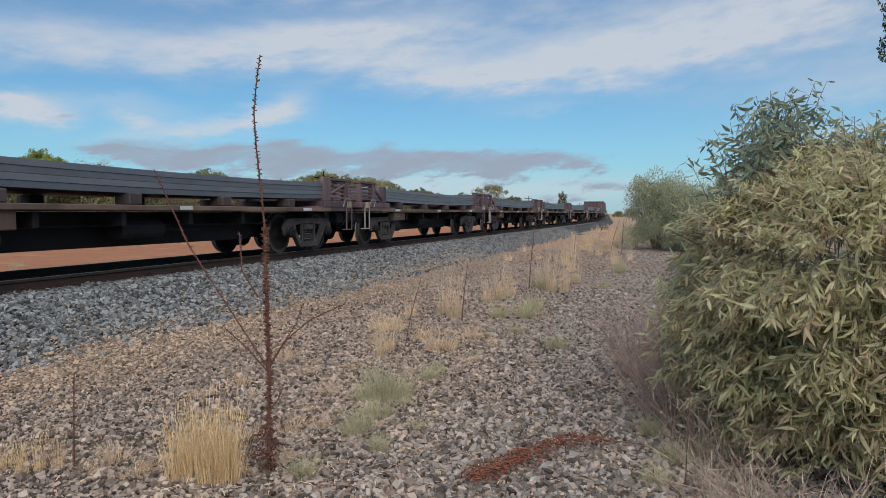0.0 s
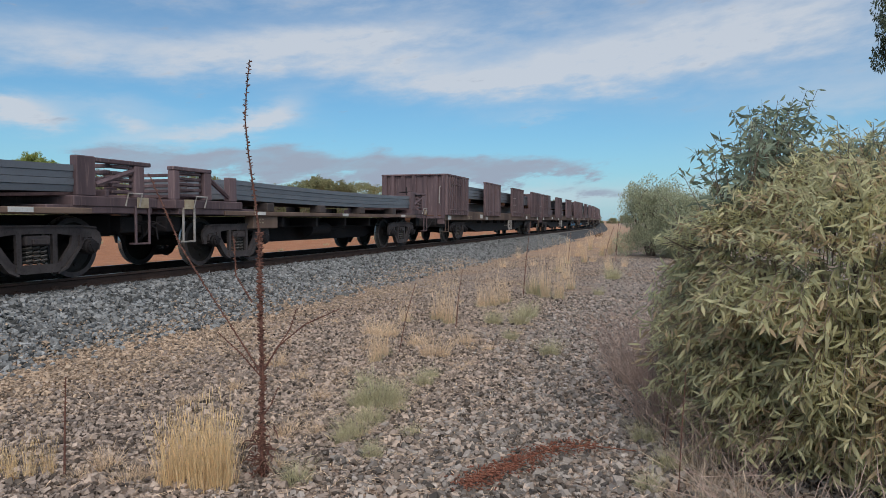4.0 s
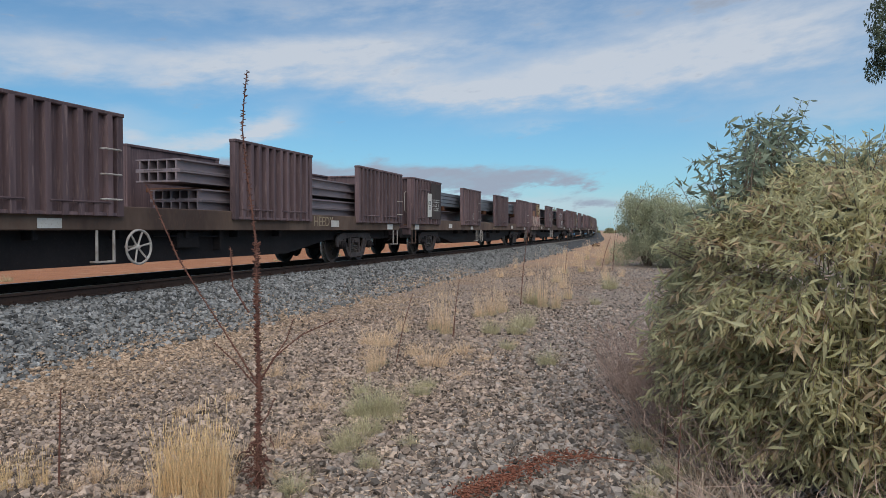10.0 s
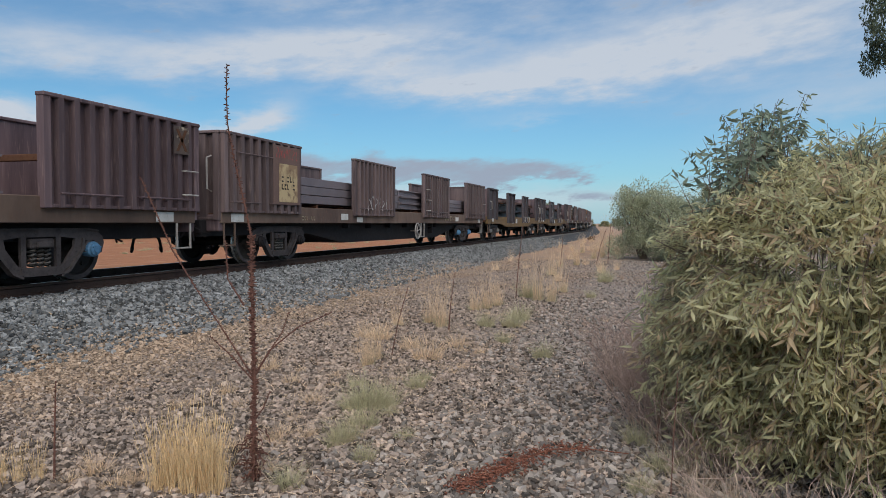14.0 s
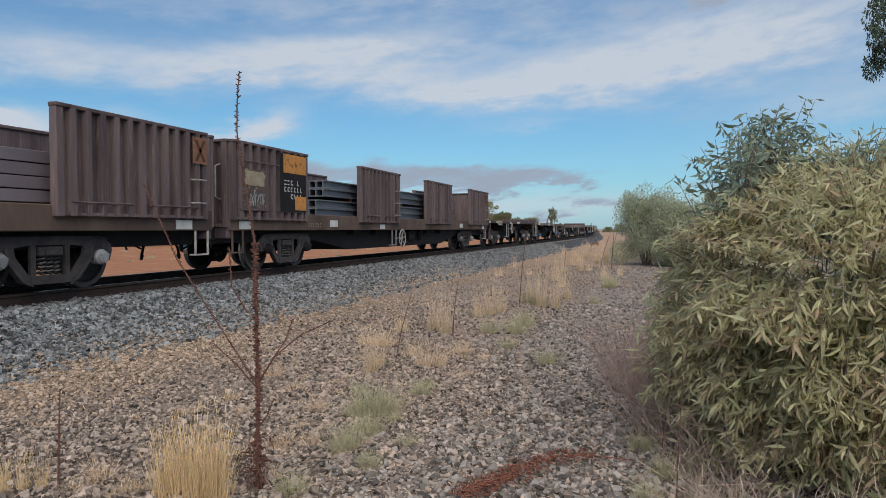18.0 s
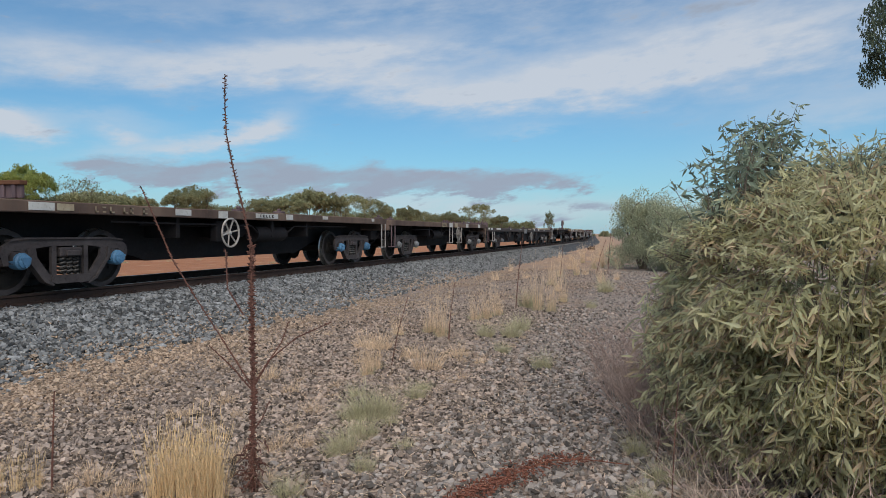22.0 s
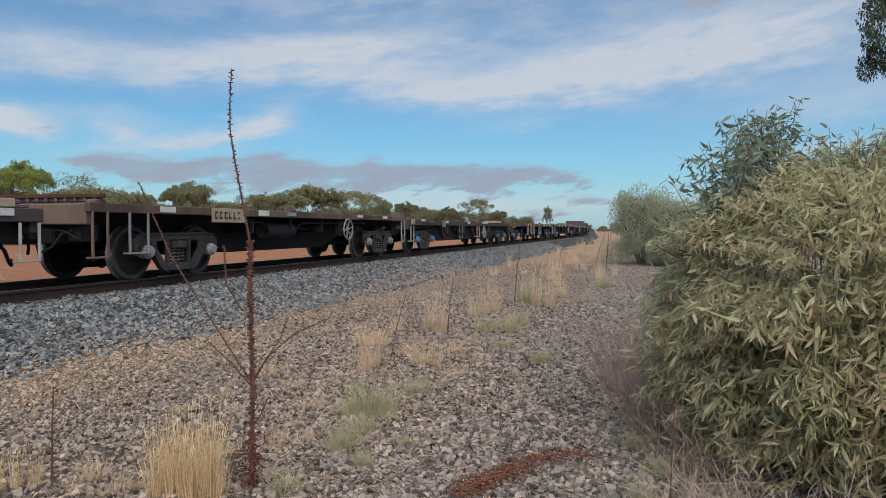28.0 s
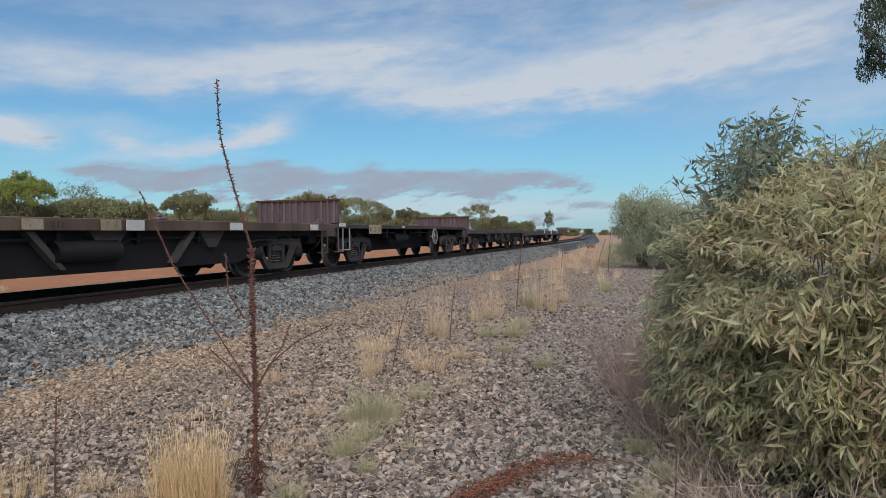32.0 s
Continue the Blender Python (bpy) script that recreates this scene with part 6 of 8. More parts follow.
def mark_steel_wagon(wg, i):
    """What is painted on the ribbed wagons: panels, codes, scrawls; alike in kind and different from wagon to wagon."""
    f, r = -9.10, B_PANELS[3]
    X = 1.412
    # flat boards over the ribs of the first panel, with worn code writing
    board = {1: BROWN, 2: DARK, 3: DARK, 4: ORANGE, 5: DARK, 6: POSTER, 7: RUSTSTEEL, 8: RUSTSTEEL, 9: RUST, 10: BLACK}
    if i in board:
        plate(wg, f + 0.95, 1.95, 1.15, 1.30, board[i], X, "code_board", "flat painted code board")
        if i not in (7, 8):
            bars(wg, f + 0.95, 1.80, 0.85, 0.46, 6, SILL if i == 1 else RUST if i == 6 else WHITE, X + 0.01, i, 3)
    if i in (6, 7):
        # a bent-line emblem, drawn as plain strokes
        plate(wg, f + 0.95, 2.34, 0.6, 0.46, RUST if i != 7 else FLAKED, X + 0.009, "emblem_ground")
        m = M()
        for y0, y1, flip in ((-0.26, -0.08, 1), (-0.08, 0.1, -1), (0.1, 0.22, 1)):
            m.prism([(y0, -0.16 * flip), (y0 + 0.08, -0.16 * flip), (y1 + 0.06, 0.16 * flip), (y1 - 0.02, 0.16 * flip)], 0, 0.005)
        part("emblem", m, RUST if i == 7 else CREAM, wg, "", pose(X + 0.02, f + 0.95, 2.34))
    if i in (7, 8, 5):
        plate(wg, f + (1.0 if i != 5 else 0.2), 1.78, 0.8 if i != 5 else 0.45, 0.42 if i == 7 else 0.85, {5: WHITE, 8: POSTER}.get(i, CREAM), X + 0.011, "code_plate", "cream code plate")
        bars(wg, f + (1.0 if i != 5 else 0.2), 1.78, 0.6 if i != 5 else 0.3, 0.34, 5, BLACK, X + 0.02, i + 40, 2)
    if i in (4, 7, 9, 10, 6):
        # weathered poster over the ribs
        plate(wg, f - 0.62, 1.72, 0.85, 0.85, {6: ORANGE, 4: DARK}.get(i, FLAKED), X - 0.012, "patch", "peeling painted patch")
        if i in (9, 10, 4):
            scrawl(wg, f - 0.55, 1.52, 0.5, 0.3, CAPGREY, i + 30, X, 0.012, 8)
    if i == 10:
        plate(wg, f + 1.0, 2.38, 1.0, 0.42, SIGNAL, X + 0.009, "paint_patch", "flaking orange paint")
        plate(wg, f + 1.25, 1.5, 0.5, 0.32, SIGNAL, X + 0.009, "paint_patch", "flaking orange paint")
        plate(wg, f - 0.62, 1.95, 0.7, 0.3, CREAM, X, "patch", "faded cream poster")
    if i == 4:
        plate(wg, f + 1.1, 1.62, 0.7, 0.4, CREAM, X + 0.009, "patch", "torn cream sheet")
    if i == 6:
        plate(wg, f + 0.15, 1.46, 2.75, 0.66, SPRAYED, X + 0.013, "graffiti", "faded pink and white sprayed graffiti")
        plate(wg, f + 0.15, 1.06, 2.7, 0.3, SPRAYED, 1.297, "graffiti", "faded pink and white sprayed graffiti")
        scrawl(wg, f + 0.3, 1.5, 2.4, 0.6, CAPGREY, 17, X + 0.023, 0.022, 9)
        scrawl(wg, f + 0.92, 1.66, 1.0, 0.42, REDSPRAY, 34, X + 0.026, 0.026, 4)
        scrawl(wg, f + 0.95, 2.1, 0.9, 0.5, POSTER, 37, X + 0.016, 0.02, 5)
    if i == 9:
        text(wg, "50T", f + 0.6, 2.02, 0.17, WHITE, X + 0.012)
        scrawl(wg, f + 0.95, 2.3, 1.1, 0.24, WHITE, 19, X + 0.012, 0.022, 22)
        scrawl(wg, f + 0.95, 2.3, 1.0, 0.16, BLUE, 29, X + 0.014, 0.012, 14)
        plate(wg, f - 1.04, 1.12, 0.42, 0.34, CREAM, 1.30, "patch", "torn cream patch")
    if i in (1, 7, 9, 10):
        plate(wg, r + 1.14, 2.33, 0.40, 0.48, ORANGE if i != 7 else FLAKED, X, "warning_sign", "faded sign with a painted cross")
        m = M()
        for s in (-1, 1):
            m.prism([(s * -0.15, -0.19), (s * -0.08, -0.19), (s * 0.15, 0.19), (s * 0.08, 0.19)], 0, 0.004)
        part("cross_mark", m, RUST, wg, "", pose(X + 0.01, r + 1.14, 2.33))
    if i == 6:
        plate(wg, r + 1.14, 2.30, 0.42, 0.52, FLAKED, X, "warning_sign", "flaked sign with a dark fork mark")
        part("fork_mark", M().prism([(-0.15, 0.19), (-0.08, 0.19), (0.03, -0.02), (0.03, -0.19), (-0.03, -0.19), (-0.03, -0.02)], 0, 0.004).prism([(0.15, 0.19), (0.08, 0.19), (-0.01, 0.0), (0.03, -0.05)], 0, 0.003), RUST, wg, "", pose(X + 0.01, r + 1.14, 2.30))
    if i == 2:
        plate(wg, r + 1.2, 2.42, 0.22, 0.26, CREAM, X, "warning_sign")
    if i == 7:
        for k in (0, 1):
            plate(wg, -B_LEN / 2 + 0.53 + 0.19 * k, 1.06, 0.17, 0.26, CREAM, 1.30, "end_plate")
            text(wg, "B", -B_LEN / 2 + 0.53 + 0.19 * k, 1.06, 0.19, BLACK, 1.312)
        scrawl(wg, 5.2 - B_LEN / 2, 1.06, 0.55, 0.2, WHITE, 71, 1.297, 0.018, 5)
    if i == 2:
        text(wg, "PLMS", 16.22 - B_LEN / 2, 1.08, 0.45, CHALK, 1.297, "graffiti")
    if i == 4:
        text(wg, "HEEDY", 16.3 - B_LEN / 2, 1.09, 0.34, CREAM, 1.297, "graffiti")
    if i == 6:
        scrawl(wg, 4.75 - B_LEN / 2, 1.08, 2.7, 0.27, CREAM, i, 1.297, 0.02, 15)
        scrawl(wg, 12.2 - B_LEN / 2, 1.08, 1.5, 0.24, CREAM, i + 5, 1.297, 0.02, 6)
    if i == 9:
        plate(wg, 0.05, 1.08, 1.9, 0.26, CREAM, 1.293, "patch", "pale worn strip on the sill")
        scrawl(wg, 0.05, 1.08, 1.5, 0.2, BLACK, 93, 1.306, 0.011, 9)
    if i == 6:
        loops(wg, B_PANELS[2], X + 0.008)
    if i == 8:
        scrawl(wg, f + 0.95, 2.42, 0.95, 0.26, REDSPRAY, 61, X + 0.012, 0.011, 7)
        bars(wg, 16.0 - B_LEN / 2, 1.08, 1.6, 0.24, 9, CREAM, 1.297, i)
    for k, sd_, z, w, h, n in {6: [(1, 1, 1.9, 1.3, 0.85, 3), (1, 2, 1.5, 0.2, 0.4, 3)], 8: [(1, 5, 1.45, 1.6, 0.42, 6)], 9: [(1, 6, 1.9, 2.7, 1.1, 5), (1, 16, 1.6, 2.6, 0.6, 7), (2, 7, 2.25, 1.6, 0.5, 6)],
                               5: [(1, 9, 1.5, 0.3, 0.3, 2)]}.get(i, ()):
        scrawl(wg, B_PANELS[k] + (0.6 if sd_ == 2 else 0), z, w, h, CHALK, 50 + sd_, X + 0.008, 0.028 if h > 0.6 else 0.02, n)
    bars(wg, 1.9 if i % 2 else -6.9, 1.0, 0.7, 0.14, 6, CREAM, 1.297, i + 3)


# ---------------------------------------------------------------- plants
def leaf_cloud(name, base, along_, size, width, material, bend=0.15, seed=0):
    """Many leaves in one mesh: each folded along its midrib. base: points, along_: directions, size: lengths."""
    rng = np.random.default_rng(seed)
    n = len(base)
    d = along_ / np.linalg.norm(along_, axis=1, keepdims=True)
    r = rng.normal(0, 1, (n, 3))
    s = np.cross(d, r)
    s /= np.linalg.norm(s, axis=1, keepdims=True)
    u = np.cross(s, d)
    L_ = np.asarray(size)[:, None]
    w = L_ * width
    pts = np.stack([
        base,
        base + d * L_ * 0.35 + s * w * 0.5 + u * w * 0.18, base + d * L_ * 0.35 - s * w * 0.5 + u * w * 0.18, base + d * L_ * 0.38,
        base + d * L_ * 0.7 + s * w * 0.34 - u * L_ * bend * 0.4 + u * w * 0.1, base + d * L_ * 0.7 - s * w * 0.34 - u * L_ * bend * 0.4 + u * w * 0.1, base + d * L_ * 0.72 - u * L_ * bend * 0.45,
        base + d * L_ - u * L_ * bend], 1)
    tris = np.array([(0, 3, 1), (0, 2, 3), (1, 3, 6), (1, 6, 4), (3, 2, 5), (3, 5, 6), (4, 6, 7), (6, 5, 7)])
    return tri_mesh(name, pts.reshape(-1, 3), (tris[None] + 8 * np.arange(n)[:, None, None]).reshape(-1, 3), material)


def tri_mesh(name, verts, tris, material):
    me = bpy.data.meshes.new(name)
    me.vertices.add(len(verts))
    me.vertices.foreach_set("co", np.ascontiguousarray(verts, dtype=np.float32).reshape(-1))
    me.loops.add(len(tris) * 3)
    me.loops.foreach_set("vertex_index", np.ascontiguousarray(tris, dtype=np.int32).reshape(-1))
    me.polygons.add(len(tris))
    me.polygons.foreach_set("loop_start", np.arange(0, len(tris) * 3, 3, dtype=np.int32))
    me.update(calc_edges=True)
    me.materials.append(material)
    return me


def spray_cloud(name, centres, radius, per, size, material, seed):
    """Far foliage: clumps of small four-sided leaves."""
    rng = np.random.default_rng(seed)
    c = np.repeat(np.asarray(centres, float), per, 0)
    r = np.repeat(np.asarray(radius, float), per)[:, None]
    v = rng.normal(0, 1, (len(c), 3))
    v /= np.linalg.norm(v, axis=1, keepdims=True)
    p = c + v * r * rng.uniform(0.35, 1.0, (len(c), 1)) ** 0.5 * np.array([1, 1, 0.75])
    d = rng.normal(0, 1, (len(c), 3)) + np.array([0, 0, -0.4])
    d /= np.linalg.norm(d, axis=1, keepdims=True)
    s = np.cross(d, rng.normal(0, 1, (len(c), 3)))
    s /= np.linalg.norm(s, axis=1, keepdims=True)
    L_ = rng.uniform(0.6, 1.3, (len(c), 1)) * size
    pts = np.stack([p, p + d * L_ * 0.5 + s * L_ * 0.22, p + d * L_, p + d * L_ * 0.5 - s * L_ * 0.22], 1).reshape(-1, 3)
    tris = (np.array([(0, 1, 2), (0, 2, 3)])[None] + 4 * np.arange(len(c))[:, None, None]).reshape(-1, 3)
    return tri_mesh(name, pts, tris, material)


def mallee(kind, seed, leaf, fine=0.24, more=1.0):
    """Trunk mesh and crown mesh of a dryland gum, 1 m of height a unit of its own 7 m."""
    rng = random.Random(seed)
    wood = M()
    centres, radii = [], []
    H, W = {"round": (7.0, 2.9), "umbrella": (7.0, 3.4), "sparse": (6.5, 2.8), "dome": (7.0, 3.0), "shrub": (3.2, 2.3), "tall": (12.0, 3.6)}[kind]
    stems = {"round": 5, "dome": 4, "umbrella": 3, "sparse": 6, "shrub": 7, "tall": 2}[kind]
    for i in range(stems):
        a = 2 * math.pi * i / stems + rng.uniform(-0.4, 0.4)
        lean = rng.uniform(0.35, 0.75) * W if stems > 1 else 0.2
        top = Vector((math.cos(a) * lean, math.sin(a) * lean, H * rng.uniform(0.62, 0.78)))
        base = Vector((math.cos(a) * 0.18, math.sin(a) * 0.18, 0))
        mid = base.lerp(top, 0.5) + Vector((rng.uniform(-0.3, 0.3), rng.uniform(-0.3, 0.3), 0.4))
        wood.tube([base, base.lerp(mid, 0.5), mid, top], 0.10 if kind != "tall" else 0.22, 6, 0.035)
        for j in range(5):
            t0 = rng.uniform(0.4, 1.0)
            st = base.lerp(mid, t0 * 2) if t0 < 0.5 else mid.lerp(top, t0 * 2 - 1)
            b = rng.uniform(0, 6.28)
            reach = rng.uniform(0.4, 1.0) * W * (0.45 if stems > 1 else 0.7)
            en = st + Vector((math.cos(b) * reach, math.sin(b) * reach, rng.uniform(0.3, 1.3)))
            en.z = min(en.z, H * 0.95)
            wood.tube([st, st.lerp(en, 0.5) + Vector((0, 0, 0.15)), en], 0.04, 5, 0.012)
            keep = 1.0 if kind != "sparse" else 0.45
            if rng.random() < keep:
                centres.append(en + Vector((0, 0, 0.1)))
                radii.append(rng.uniform(0.45, 0.85))
        centres.append(top + Vector((0, 0, 0.3)))
        radii.append(rng.uniform(0.6, 0.95))
    if kind == "dome":
        # rounded heads of foliage side by side, closed above and open below
        centres, radii = [], []
        for i in range(9):
            a = 2 * math.pi * i / 8 + rng.uniform(-0.3, 0.3)
            q = 0.62 * W * rng.uniform(0.7, 1.1) if i < 8 else 0.0
            hx, hz = W * rng.uniform(0.34, 0.5), H * rng.uniform(0.10, 0.15)
            mid = Vector((math.cos(a) * q, math.sin(a) * q, H * (0.97 - 0.16 * q / W * rng.uniform(0.6, 1.9)) - hz))
            for j in range(26):
                v = Vector((rng.gauss(0, 1), rng.gauss(0, 1), rng.gauss(0.35, 0.8))).normalized()
                k = rng.uniform(0.75, 1.0)
                centres.append(mid + Vector((v.x * hx, v.y * hx, v.z * hz)) * k)
                radii.append(rng.uniform(0.22, 0.42))
    if kind in ("round", "umbrella", "shrub", "tall"):
        n = {"round": 34, "umbrella": 30, "shrub": 58, "tall": 60}[kind]
        for i in range(n):
            a, q = rng.uniform(0, 6.28), math.sqrt(rng.random())
            x, y = math.cos(a) * q * W, math.sin(a) * q * W
            lim = math.sqrt(max(0, 1 - q * q))
            if kind == "umbrella":
                z = H * 0.74 + H * 0.2 * lim + rng.uniform(-0.3, 0.2)
            elif kind == "shrub":
                z = H * (0.08 + 0.84 * lim * rng.uniform(0.1, 1))
            else:
                z = H * (0.42 + 0.52 * lim * rng.uniform(0.2, 1))
            centres.append(Vector((x, y, z)))
            radii.append(rng.uniform(0.4, 0.8) * (1.3 if kind == "tall" else 1))
    per = {"round": 95, "dome": 42, "umbrella": 95, "sparse": 60, "shrub": 90, "tall": 150}[kind]
    return wood.mesh("trunk", BARK, True), spray_cloud("crown", [tuple(c) for c in centres], radii, int(per * more), fine, leaf, seed), H


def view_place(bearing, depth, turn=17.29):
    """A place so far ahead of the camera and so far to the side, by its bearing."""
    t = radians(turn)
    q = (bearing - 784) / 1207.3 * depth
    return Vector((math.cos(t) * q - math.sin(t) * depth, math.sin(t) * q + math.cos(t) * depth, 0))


def build_trees():
    kinds = {}
    for k, sd, lf in (("round", 1, LEAF_FAR), ("round2", 2, LEAF_FAR), ("dome", 14, LEAF_FAR), ("dome2", 15, LEAF_FAR), ("brightdome", 16, LEAF_BRIGHT), ("umbrella", 3, LEAF_FAR), ("sparse", 4, LEAF_FAR), ("shrub", 6, LEAF_FAR), ("shrub2", 7, LEAF_FAR),
                      ("tall", 8, LEAF_DARK), ("silver", 9, LEAF_SMALL)):
        kinds[k] = mallee({"round2": "round", "shrub2": "shrub", "dome2": "dome", "brightdome": "dome", "silver": "shrub"}.get(k, k), sd, lf, *((0.11, 3.4) if k == "silver" else (0.18, 1.8) if "shrub" in k else (0.15, 2.6) if k != "sparse" else (0.16, 1.5)))

    def put(name, kind, at, height, wide, turn, label, category, group=""):
        tr, cr, H = kinds[kind]
        ob = thing(name, label, category, group, at=pose(at.x, at.y, -0.03, 0, 0, turn))
        s = height / H
        for nm, me in (("trunk", tr), ("crown", cr)):
            c = part(nm, me, None, ob, "" if nm == "trunk" else "crown of small hanging leaves")
            c.matrix_basis = Matrix.Diagonal((s * wide, s * wide, s, 1))
        return ob

    gum = "olive green mallee gum with several thin stems beyond the track"
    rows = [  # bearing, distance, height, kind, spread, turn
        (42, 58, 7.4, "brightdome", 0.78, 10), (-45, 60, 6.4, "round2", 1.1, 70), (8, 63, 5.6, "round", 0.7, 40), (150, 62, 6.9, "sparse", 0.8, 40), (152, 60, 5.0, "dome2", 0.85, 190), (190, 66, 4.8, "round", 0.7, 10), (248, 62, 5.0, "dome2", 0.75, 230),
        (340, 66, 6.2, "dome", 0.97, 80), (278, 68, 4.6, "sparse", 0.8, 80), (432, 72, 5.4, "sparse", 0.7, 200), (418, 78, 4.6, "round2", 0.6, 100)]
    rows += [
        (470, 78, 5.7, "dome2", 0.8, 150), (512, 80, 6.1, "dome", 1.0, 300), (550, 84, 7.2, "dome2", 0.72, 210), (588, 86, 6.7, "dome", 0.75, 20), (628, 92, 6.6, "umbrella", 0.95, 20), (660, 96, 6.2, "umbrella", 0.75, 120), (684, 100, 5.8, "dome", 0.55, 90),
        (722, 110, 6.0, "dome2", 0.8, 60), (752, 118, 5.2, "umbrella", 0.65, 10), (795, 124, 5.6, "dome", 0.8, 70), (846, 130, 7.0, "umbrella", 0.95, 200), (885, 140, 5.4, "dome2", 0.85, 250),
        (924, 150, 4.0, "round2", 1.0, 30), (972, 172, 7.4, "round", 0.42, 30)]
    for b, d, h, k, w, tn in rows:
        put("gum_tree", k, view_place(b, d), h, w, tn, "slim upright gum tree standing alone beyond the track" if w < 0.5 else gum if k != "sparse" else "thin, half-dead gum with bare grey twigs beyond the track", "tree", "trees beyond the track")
    rng = random.Random(3)
    for i in range(52):
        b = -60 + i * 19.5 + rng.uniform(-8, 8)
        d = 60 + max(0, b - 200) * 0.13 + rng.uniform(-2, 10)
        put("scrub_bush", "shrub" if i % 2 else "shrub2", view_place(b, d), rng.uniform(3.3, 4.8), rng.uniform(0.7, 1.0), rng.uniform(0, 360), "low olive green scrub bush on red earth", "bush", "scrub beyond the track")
    for i in range(16):
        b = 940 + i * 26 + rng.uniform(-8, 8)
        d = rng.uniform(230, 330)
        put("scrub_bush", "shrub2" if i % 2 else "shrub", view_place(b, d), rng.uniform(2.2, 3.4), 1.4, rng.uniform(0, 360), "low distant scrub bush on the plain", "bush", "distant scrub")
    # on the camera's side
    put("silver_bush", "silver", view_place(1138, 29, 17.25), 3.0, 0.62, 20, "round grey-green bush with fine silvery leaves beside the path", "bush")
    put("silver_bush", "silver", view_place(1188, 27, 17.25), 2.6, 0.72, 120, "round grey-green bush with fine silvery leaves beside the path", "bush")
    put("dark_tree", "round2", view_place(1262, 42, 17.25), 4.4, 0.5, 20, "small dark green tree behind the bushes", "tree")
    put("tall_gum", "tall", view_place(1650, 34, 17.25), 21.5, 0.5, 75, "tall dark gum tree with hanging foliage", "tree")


# the near bush's outline: metres along its width and the height of the leaves there; then the same for its upright shoots
BUSH_TOP = [(-1.5, 0.95), (-1.3, 1.12), (-1.0, 1.42), (-0.78, 1.58), (-0.43, 1.84), (-0.25, 1.94), (0.3, 2.0), (0.9, 1.95), (1.5, 1.2)]
SHOOT_TOP = [(-1.3, 1.62), (-1.1, 1.88), (-0.93, 2.05), (-0.67, 2.22), (-0.48, 2.34), (-0.30, 2.33), (-0.22, 2.08), (-0.05, 2.07), (0.12, 2.15), (0.6, 2.16), (1.4, 1.7)]


def height_at(rows, q):
    q = min(max(q, rows[0][0]), rows[-1][0])
    return next(h0 + (h1 - h0) * (q - q0) / (q1 - q0) for (q0, h0), (q1, h1) in zip(rows, rows[1:]) if q <= q1)


BOUGHS = []     # parts of the bush that the wind stirs: part, its foot, how far it sways


